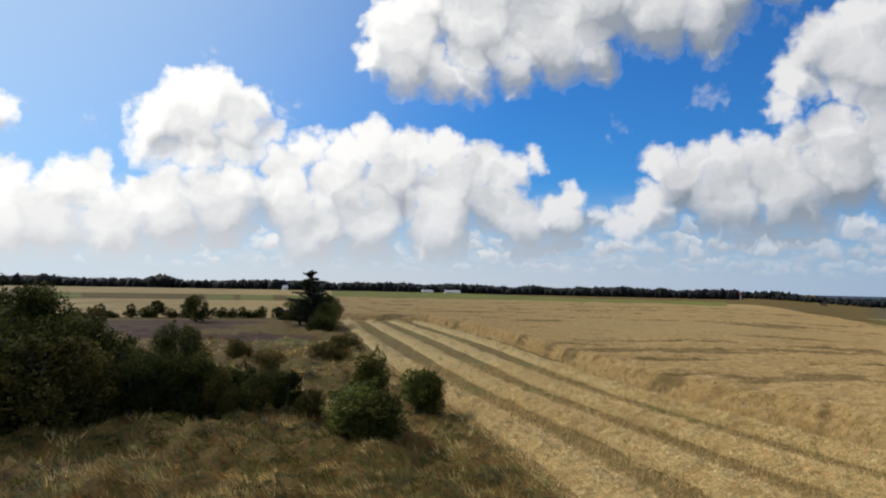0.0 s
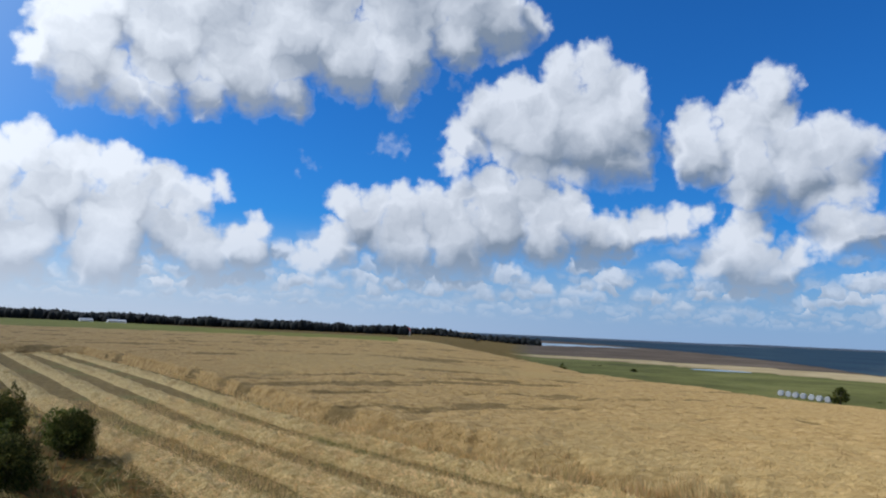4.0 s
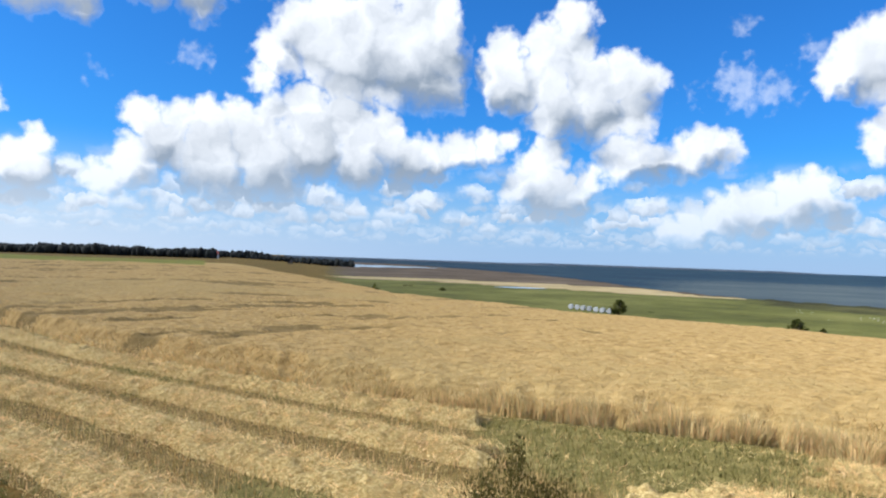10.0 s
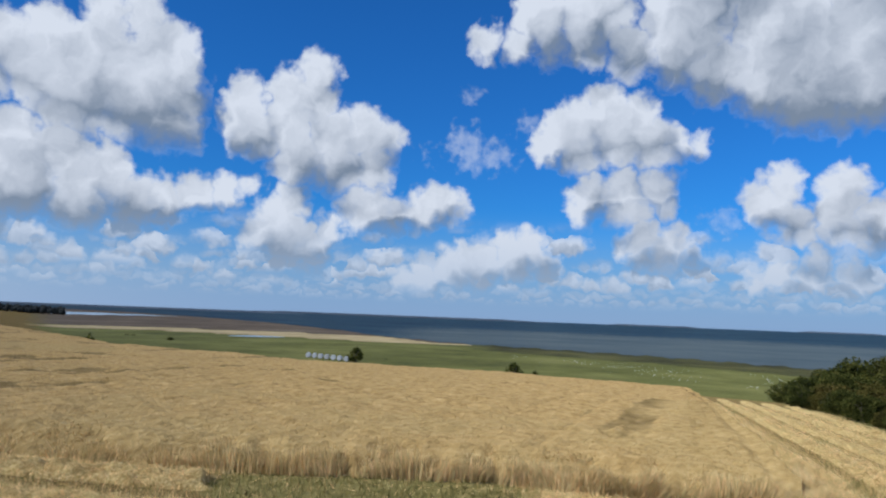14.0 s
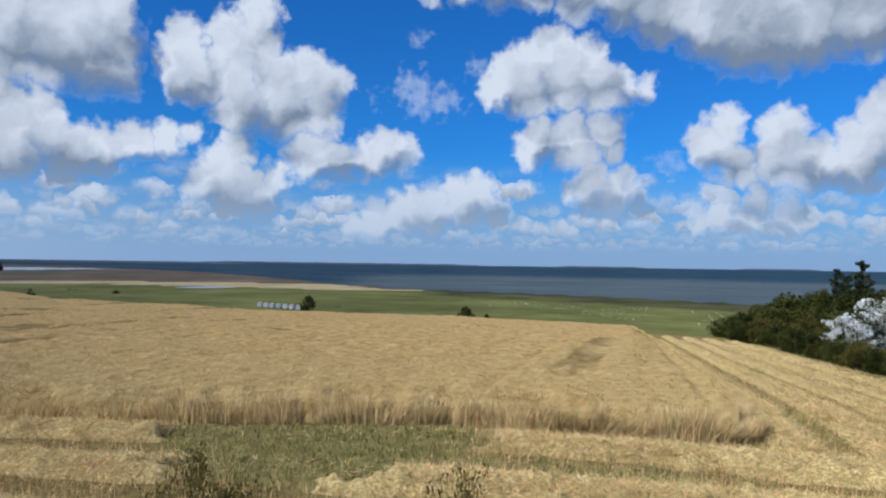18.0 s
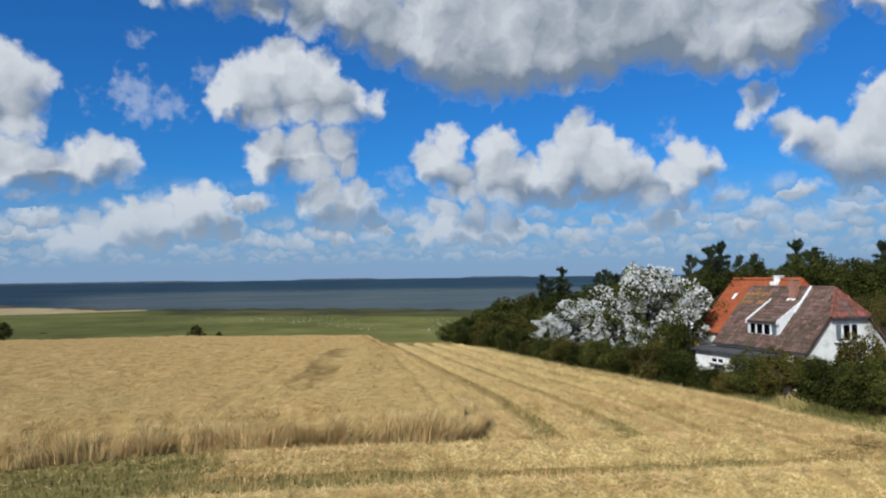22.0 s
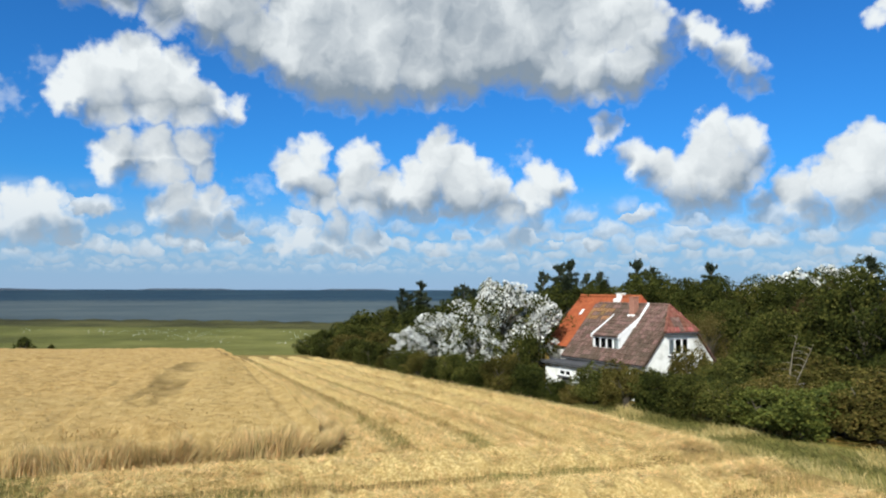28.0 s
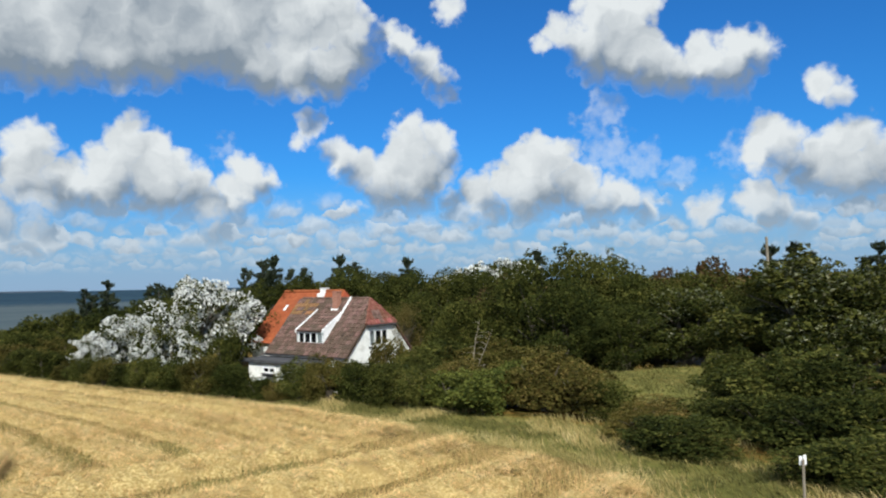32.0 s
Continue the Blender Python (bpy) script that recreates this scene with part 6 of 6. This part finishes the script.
plant("hedge2", 8.0, -13.6, 0.68, 2.55)
plant("hedge0", 7.5, -14.1, 1.03, 2.59)
plant("hedge0", 11.0, -16.1, 0.75, 2.36)
plant("hedge1", 11.9, -13.3, 0.72, 2.6)
plant("olive2", 13.3, -13.5, 0.72, 1.8)
plant("hedge0", 18.6, -23.6, 1.26, 1.94)
plant("hedge1", 16.4, -21.5, 0.50, 2.40)
plant("tree0", 36.1, -28.5, 5.31, 6.32)
plant("tree1", 35.5, -32.3, 5.87, 7.37)
plant("tree2", 32.2, -27.0, 3.78, 6.11)
plant("tree0", 32.6, -32.4, 4.39, 5.58)
plant("tree1", 40.7, -29.1, 4.22, 6.06)
plant("tree2", 30.1, -32.1, 3.66, 5.33)
plant("tree1", 28.6, -27.9, 2.50, 4.85)
plant("silver0", 27.6, -31.7, 3.49, 6.11)
plant("tree0", 37.1, -44.6, 4.57, 7.03)
plant("rust0", 36.8, -47.4, 5.11, 7.27)
plant("rust0", 44.7, -30.4, 4.26, 5.67)
plant("tree2", 32.0, -44.8, 4.23, 5.33)
plant("silver0", 19.7, -31.3, 4.93, 8.37)
plant("silver0", 17.8, -30.7, 4.31, 5.74)
plant("silver0", 17.7, -31.3, 3.81, 6.40)
plant("tree0", 23.7, -32.2, 2.44, 4.85)
plant("tree1", 17.3, -33.8, 4.02, 6.14)
plant("rust0", 41.0, -46.5, 4.42, 6.51)
plant("tree0", 59.4, -17.9, 4.21, 6.51)
plant("tree1", 58.5, -20.6, 4.64, 6.51)
plant("tree2", 57.5, -23.3, 5.16, 6.51)
plant("tree0", 56.3, -25.9, 5.10, 6.51)
plant("tree1", 55.0, -28.6, 4.95, 6.51)
plant("tree2", 53.6, -31.1, 4.89, 6.51)
plant("tree0", 52.1, -33.7, 5.02, 6.51)
plant("white0", 58.5, -38.5, 5.80, 8.48)
plant("white1", 56.4, -41.4, 5.83, 6.79)
plant("tree1", 64.0, -16.2, 3.54, 5.87)
plant("tree2", 66.5, -14.1, 3.33, 6.04)
plant("tree0", 42.4, -26.4, 2.71, 4.85)
plant("tree2", 48.2, -26.5, 3.07, 5.33)
plant("near0", 45.6, -23.0, 2.5, 4.2, "grey brown leafless twiggy shrub at the wood edge")
plant("tree1", 53.9, -26.4, 4.00, 5.82)
plant("fir1", 65.7, -17.5, 5.84, 2.75)
plant("fir0", 65.3, -18.9, 6.44, 2.75)
plant("fir0", 63.1, -19.2, 6.77, 3.31)
plant("fir1", 66.5, -22.0, 5.72, 2.83)
plant("fir1", 70.8, -24.8, 5.94, 1.82)
plant("fir0", 66.7, -27.0, 6.99, 2.91)
plant("fir1", 68.0, -29.1, 6.40, 1.79)
plant("fir0", 65.6, -34.2, 6.71, 2.87)
plant("fir0", 75.7, -6.8, 4.91, 4.42)
plant("fir1", 79.8, -5.2, 4.20, 3.23)
plant("fir0", 77.8, -5.7, 3.52, 4.41)
plant("fir1", 85.2, -12.0, 4.45, 2.78)
plant("fir1", 85.0, -12.9, 4.74, 2.50)
plant("fir1", 84.9, -14.0, 4.21, 2.78)
plant("fir1", 86.6, -15.5, 4.26, 2.56)
plant("fir0", 34.4, -49.2, 6.40, 2.81)
plant("fir0", 33.0, -50.1, 6.54, 2.42)
plant("fir1", 33.2, -52.4, 5.92, 2.00)
plant("fir0", 27.5, -51.1, 6.26, 3.75)
plant("fir1", 29.1, -52.4, 5.31, 2.42)
plant("fir1", 44.2, -34.4, 6.48, 2.26)
plant("hedge0", 86.0, 0.5, 0.62, 6.25)
plant("hedge1", 82.0, -2.0, 1.34, 6.63)
plant("tree1", 79.9, -4.1, 1.87, 5.82)
plant("hedge2", 75.6, -7.3, 2.12, 6.14)
plant("tree2", 77.3, -10.1, 2.83, 6.30)
plant("tree0", 78.9, -13.0, 3.02, 6.46)
plant("hedge1", 65.9, -4.2, 0.59, 5.33)
plant("hedge2", 72.0, -0.7, -0.26, 5.24)
plant("hedge0", 65.9, -2.6, -0.02, 5.33)
plant("olive1", 68.0, 0.6, -0.41, 4.40)
plant("white0", 55.2, -12.9, 3.85, 5.4)
plant("white1", 54.0, -10.6, 4.55, 5.78)
plant("white2", 52.4, -7.7, 2.99, 5.35)
plant("white1", 49.7, -5.6, 2.20, 4.44)
plant("white0", 48.8, -4.1, 1.42, 3.17)
plant("white2", 48.3, -8.0, 1.60, 4.36)
# added shrub fills the dark hollow under the white crowns in place of shade
plant("hedge1", 48.6, -11.6, 0.92, 2.42)
plant("white1", 46.9, -3.2, 0.57, 1.71)
plant("white2", 45.6, -6.4, 0.79, 2.23)
plant("tree0", -13.6, 22.2, 3.83, 3.99)
plant("tree1", -13.3, 23.5, 3.70, 2.84)
plant("hedge2", -11.0, 21.3, 2.87, 2.91)
plant("olive0", -10.4, 18.3, 2.44, 3.22)
plant("hedge0", -11.5, 18.7, 2.97, 3.91)
plant("hedge1", -10.6, 22.6, 2.08, 2.42)
plant("olive1", -10.1, 24.0, 1.69, 2.31)
plant("tree0", -8.2, 22.5, 2.66, 0.97)
plant("hedge0", -8.3, 21.5, 1.99, 1.67)
plant("hedge1", -7.2, 21.3, 1.86, 1.64)
plant("tree2", -8.9, 20.7, 1.89, 2.18)
plant("olive2", -10.2, 19.5, 2.35, 2.67)
plant("hedge0", -6.3, 22.1, 1.54, 1.49)
plant("tree1", -5.4, 21.8, 1.42, 1.45)
plant("hedge1", -4.5, 21.5, 1.37, 1.07)
plant("olive0", -3.6, 20.2, 1.02, 0.99)
plant("bright0", -2.1, 18.9, 1.42, 2.15)
plant("hedge1", -1.6, 18.3, 1.32, 1.34)
plant("hedge0", -2.4, 24.9, 1.82, 0.89)
plant("bright0", -0.7, 22.5, 1.41, 1.27)
plant("hedge2", -0.4, 22.3, 1.33, 0.99)
plant("olive2", -6.0, 44.6, 0.93, 2.18)
plant("olive1", -6.1, 39.5, 0.80, 2.26)
plant("olive0", -26.4, 53.9, 1.81, 2.91)
plant("olive1", -6.4, 21.0, 1.49, 1.07)
plant("olive2", -7.4, 31.1, 1.06, 1.55)
plant("olive0", -10.4, 36.6, 1.09, 1.54)
plant("small1", -35.2, 74.1, 1.42, 1.72)
plant("small1", -32.5, 75.3, 1.45, 1.46)
plant("small1", -31.1, 75.9, 1.16, 1.59)
plant("small0", -30.3, 76.2, 1.83, 2.12)
plant("small0", -24.0, 70.0, 2.63, 2.87)
plant("small1", -28.9, 76.7, 1.00, 1.46)
plant("small1", -24.2, 78.3, 1.23, 1.33)
plant("small1", -23.0, 78.7, 1.12, 1.46)
plant("small1", -21.8, 79.0, 1.25, 1.46)
plant("small1", -20.1, 79.5, 1.40, 1.59)
plant("small0", -18.1, 80.0, 1.30, 1.86)
plant("small1", -16.9, 80.2, 1.19, 1.59)
plant("small1", -37.3, 73.0, 1.01, 1.99)
plant("small1", -34.2, 74.5, 0.73, 1.46)
plant("small1", -27.5, 77.2, 0.65, 1.46)
plant("small1", -21.0, 79.3, 0.89, 1.46)
plant("fir0", -11.9, 64.9, 5.20, 5.12)
plant("tree2", -13.6, 68.7, 2.53, 3.39)
plant("tree2", -10.7, 66.1, 3.16, 2.92)
plant("tree1", -12.0, 66.9, 2.07, 4.18)
plant("tree0", -9.7, 62.2, 2.38, 2.55)
plant("hedge1", -9.9, 59.2, 1.28, 2.42)
plant("near0", 3.3, 3.2, 2.82, 0.85)
plant("near0", 3.8, 1.7, 2.82, 0.64)
plant("near0", 3.5, 2.9, 2.67, 0.55)
plant("near0", 3.1, 3.2, 2.63, 0.68)
plant("small0", 137.7, 59.4, -5.02, 3.39)
plant("small0", 139.4, 55.4, -6.44, 1.70)
plant("small0", 157.2, 113.6, -5.17, 3.76)
plant("small1", 179.3, 118.7, -9.57, 1.74)
plant("small1", 193.6, 229.2, -7.98, 2.42)
plant("small1", 205.5, 270.8, -9.06, 2.20)
plant("small1", 207.7, 269.2, -9.06, 2.20)
plant("small1", 91.6, 131.2, -2.27, 0.91)
plant("hedge0", 84.0, 1.1, 0.17, 6.11)
plant("hedge1", 79.9, 3.0, -0.73, 4.53)


for k in list(KINDS):
    if k not in USED:
        for o in (*KINDS[k].children_recursive, KINDS[k]):
            bpy.data.objects.remove(o)


# low leafy herbs between the grass on the mound
def build_herbs():
    rng = np.random.default_rng(77)
    n, each = 260, 130
    a, d = np.radians(rng.uniform(-45, 36, n)), 3.6 + 24 * rng.uniform(0, 1, n) ** 1.5
    x, y = -np.sin(a) * d, np.cos(a) * d
    keep = (x < np.interp(y, LEFT_Y, LEFT_X) - 0.2) & (fbm(x * 0.4, y * 0.4, 3, 121) > 0.42)
    x, y = x[keep], y[keep]
    k = len(x)
    size = np.repeat(rng.uniform(0.16, 0.42, k), each)
    dirs = rng.normal(0, 1, (k * each, 3))
    dirs /= np.linalg.norm(dirs, axis=1)[:, None]
    dirs[:, 2] = np.abs(dirs[:, 2]) * 0.75
    c = np.column_stack([np.repeat(x, each), np.repeat(y, each), np.repeat(land(x, y) - 0.03, each)])
    p = c + dirs * (size * rng.uniform(0.4, 1.0, k * each) ** 0.5)[:, None]
    u, w = rng.normal(0, 1, (k * each, 3)), rng.normal(0, 1, (k * each, 3))
    s = 0.045 * rng.uniform(0.6, 1.3, k * each)[:, None]
    u, w = u / np.linalg.norm(u, axis=1)[:, None] * s, w / np.linalg.norm(w, axis=1)[:, None] * s * 0.6
    v = np.stack([p - w, p + w, p + u], 1).reshape(-1, 3)
    tagged(new("mound_herbs", fast_mesh("mound_herbs", v, np.arange(len(v)).reshape(-1, 3), M_LEAF)), "low dark leafy herbs among the mound grass", "herbs", kind="stuff")


build_herbs()


# leafless dead tree over the hedge
def build_dead_tree():
    rng = random.Random(8)
    ob = thing("dead_tree", "bare bleached forked branches of a dead tree", "tree", m=Matrix.Translation(on_land(-122.4, 27.5)) @ pose(0, 0, 0, 0, 0, 180))
    for k, (dx, h) in enumerate(((0.10, 2.95), (0.95, 2.6))):
        bm = bmesh.new()
        pts = [(0.1 + dx * 0.15, 0, -0.1), (0.05 + dx * 0.4, 0.05, h * 0.45), (dx * 0.8 + 0.3, 0, h * 0.75), (dx * 0.95 + 0.62, 0, h)]
        tube(bm, pts, [0.026, 0.02, 0.014, 0.004], 6)
        part("limb", bm, M_DEADWOOD, ob)
        for j in range(7):
            f = 0.4 + 0.08 * j
            q = Vector(pts[1]).lerp(Vector(pts[3]), (f - 0.4) / 0.55)
            s = rng.choice((-1, 1))
            bm = bmesh.new()
            tube(bm, [q, q + Vector((s * 0.25, rng.uniform(-0.2, 0.2), 0.06)), q + Vector((s * 0.5, rng.uniform(-0.3, 0.3), 0.04))], [0.012, 0.008, 0.003], 4)
            part("twig", bm, M_DEADWOOD, ob)
    return ob


build_dead_tree()


# marker post with a white plate
def build_marker():
    p = on_land(-146.4, 13.6)
    top = 4.0 - 13.6 * math.tan(radians(12.6)) - p.z
    ob = thing("marker_post", "thin wooden post with small white plates", "post", m=Matrix.Translation(p) @ pose(0, 0, 0, 0, 0, 35))
    box_part("post", (-0.022, -0.022, -0.1), (0.022, 0.022, top - 0.08), M_DEADWOOD, ob)
    box_part("plate", (-0.055, -0.04, top - 0.17), (-0.002, -0.024, top - 0.01), M_PAINT, ob, "white plate")
    box_part("plate", (0.008, -0.045, top - 0.19), (0.06, -0.029, top - 0.03), M_PAINT, ob, "white plate")


build_marker()


# pale pole in front of the firs
def build_pole():
    p = on_land(-144.8, 44)
    ob = thing("pole", "tall bare pale wooden pole among the trees", "pole", m=Matrix.Translation(p))
    bm = bmesh.new()
    tube(bm, [(0, 0, -0.2), (0, 0, 3.5), (0.05, 0, 6.1 - p.z)], [0.1, 0.09, 0.07], 8)
    part("shaft", bm, M_DEADWOOD, ob)


build_pole()


# white wrapped bales in a row on the meadow
def build_bales():
    a, b = on_land(-50.45, 214), on_land(-53.4, 201)
    n = 7
    first = None
    for i in range(n):
        p = a.lerp(b, i / (n - 1))
        m = Matrix.Translation((p.x, p.y, float(land(p.x, p.y)))) @ pose(0, 0, 0, 0, 0, 28 + 8 * math.sin(i * 2.1))
        if first is None:
            bm = bmesh.new()
            tube(bm, [(-0.66, 0, 0.72), (-0.6, 0, 0.72), (0.6, 0, 0.72), (0.66, 0, 0.72)], [0.62, 0.72, 0.72, 0.62], 14)
            first = thing("wrapped_bale", "grey white plastic-wrapped bale in a row on grass", "bale", "bales in a row", m)
            part("wrap", bm, M_WRAP, first)
        else:
            copy_thing(first, m)


build_bales()


# pale blades added for white flecks of unknown kind on the sea meadow
def build_meadow_flecks():
    rng = np.random.default_rng(19)
    n = 800
    a = rng.uniform(-98, -66, n)
    d = np.interp(a, [-98, -66], [165, 235]) + 60 * rng.uniform(-0.35, 0.6, n)
    x, y = -np.sin(np.radians(a)) * d, np.cos(np.radians(a)) * d
    keep = fbm(x * 0.03, y * 0.09, 3, 141) > 0.47
    x, y = x[keep], y[keep]
    n = len(x)
    blades("meadow_tufts", np.column_stack([x, y, land(x, y) - 0.03]), rng.uniform(0.1, 0.3, n), rng.normal(0, 0.1, (n, 2)), rng.uniform(0.08, 0.3, n), M_CURTAIN, "pale upright blades scattered as flecks over the sea meadow", "grass")


build_meadow_flecks()


# hut on stilts on the flats
def build_hut():
    p = on_land(-28.1, 620)
    top = 4 - 620 * math.tan(radians(0.62))
    ob = thing("stilt_hut", "small dark hut on stilts on the tidal flat", "hut", m=Matrix.Translation((p.x, p.y, p.z)) @ pose(0, 0, 0, 0, 0, 30))
    h = top - p.z
    for sx in (-1.4, 1.4):
        for sy in (-1.2, 1.2):
            box_part("stilt", (sx - 0.12, sy - 0.12, -0.3), (sx + 0.12, sy + 0.12, h * 0.45), M_PLANK, ob)
    box_part("cabin", (-1.9, -1.6, h * 0.45), (1.9, 1.6, h * 0.85), M_PLANK, ob)
    bm = bmesh.new()
    poly(bm, [(-2.1, -1.8, h * 0.85), (2.1, -1.8, h * 0.85), (2.1, 0, h), (-2.1, 0, h)], 0.1)
    poly(bm, [(2.1, 1.8, h * 0.85), (-2.1, 1.8, h * 0.85), (-2.1, 0, h), (2.1, 0, h)], 0.1)
    part("roof", bm, M_PLANK, ob)


build_hut()


# ---- distance ----
def far_wood(name, label, az0, az1, d0, d1, h0, h1, count, seed):
    rng = np.random.default_rng(seed)
    bm = bmesh.new()
    bmesh.ops.create_icosphere(bm, subdivisions=1, radius=1.0)
    bv = np.array([v.co[:] for v in bm.verts])
    bf = np.array([[v.index for v in f.verts] for f in bm.faces])
    bm.free()
    V, Fc = [], []
    for i in range(count):
        az = rng.uniform(az0, az1)
        d = rng.uniform(d0, d1)
        p = on_land(az, d)
        hump = 1 + 0.35 * math.exp(-((az - 21.5) / 0.9) ** 4)
        h = rng.uniform(h0, h1) * hump * (0.72 + 0.5 * float(fbm(np.array(az * 0.7), np.array(seed * 1.0), 3, 7)))
        w = h * rng.uniform(0.25, 0.55)
        lump = 1 + 0.8 * (rng.uniform(0, 1, len(bv))[:, None] - 0.5)
        V.append(bv * lump * np.array([w, w, h * 0.56]) + np.array([p.x, p.y, p.z + h * 0.46]))
        Fc.append(bf + i * len(bv))
    # undergrowth between the trunks
    steps = np.linspace(az0, az1, int((az1 - az0) * 14))
    n0 = count * len(bv)
    low = [on_land(a, (d0 + d1) / 2) for a in steps]
    tops = np.array([(p.x, p.y, p.z + h0 * (0.55 + 0.35 * rng.uniform())) for p in low])
    V += [np.array([(p.x, p.y, p.z - 0.5) for p in low]), tops]
    k = np.arange(len(steps) - 1)
    m = len(steps)
    Fc += [n0 + np.stack([k, k + 1, k + m], 1), n0 + np.stack([k + 1, k + m + 1, k + m], 1)]
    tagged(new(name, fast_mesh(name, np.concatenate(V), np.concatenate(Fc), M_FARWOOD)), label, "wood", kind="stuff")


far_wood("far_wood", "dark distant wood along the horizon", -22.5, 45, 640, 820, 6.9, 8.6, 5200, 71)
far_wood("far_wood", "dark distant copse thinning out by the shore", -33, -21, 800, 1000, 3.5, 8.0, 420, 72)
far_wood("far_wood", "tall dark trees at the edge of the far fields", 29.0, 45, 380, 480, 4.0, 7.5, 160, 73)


def far_coast(az0, az1, d, h, seed):
    n = 60
    v, f = [], []
    for i in range(n):
        a = radians(az0 + (az1 - az0) * i / (n - 1))
        t = i / (n - 1)
        z = -9.4 + (h + 0.15 * h * math.sin(i * 1.3 + seed) + 0.1 * h * math.sin(i * 3.1) + 7 * (d / 4900)) * min(1, 6 * t, 6 * (1 - t))
        for r, zz in ((d, -9.6), (d + 4, z), (d + 90, z), (d + 95, -9.6)):
            v.append((-math.sin(a) * r, math.cos(a) * r, zz))
    for i in range(n - 1):
        for k in range(3):
            f.append((i * 4 + k, (i + 1) * 4 + k, (i + 1) * 4 + k + 1, i * 4 + k + 1))
    tagged(new("far_coast", fast_mesh("far_coast", v, f, M_HAZED_COAST)), "thin dark line of land across the water", "coast", kind="structure")


far_coast(-26, -50, 2600, 1.6, 1)
far_coast(-44, -70, 3600, 3.2, 2)
far_coast(-73.5, -81, 4200, 1.8, 3)
far_coast(-87, -93, 4500, 1.2, 4)


def far_farm(az, d, w, depth, h, roof_mat, label):
    p = on_land(az, d)
    ob = thing("farm_building", label, "building", "far farm buildings", Matrix.Translation(p) @ pose(0, 0, 0, 0, 0, az + 12))
    box_part("wall", (-w / 2, -depth / 2, -0.3), (w / 2, depth / 2, h * 0.55), M_WHITE, ob)
    bm = bmesh.new()
    poly(bm, [(-w / 2 - 0.3, -depth / 2 - 0.3, h * 0.53), (w / 2 + 0.3, -depth / 2 - 0.3, h * 0.53), (w / 2, 0, h), (-w / 2, 0, h)], 0.15)
    poly(bm, [(w / 2 + 0.3, depth / 2 + 0.3, h * 0.53), (-w / 2 - 0.3, depth / 2 + 0.3, h * 0.53), (-w / 2, 0, h), (w / 2, 0, h)], 0.15)
    part("roof", bm, roof_mat, ob)


far_farm(12.4, 620, 4, 4, 4.5, M_WHITE, "tiny white far farmhouse before the wood")
far_farm(1.2, 600, 9, 6, 3, M_WRAP, "long low far barn with pale roof")
far_farm(-0.8, 600, 13, 6, 3, M_WRAP, "long low far barn with pale roof")
far_farm(-22.3, 700, 9, 6, 7, M_ROOFRED, "far red-roofed cottage among trees")
far_farm(-20.0, 690, 9, 6, 7, M_ROOFRED, "far red-roofed cottage among trees")
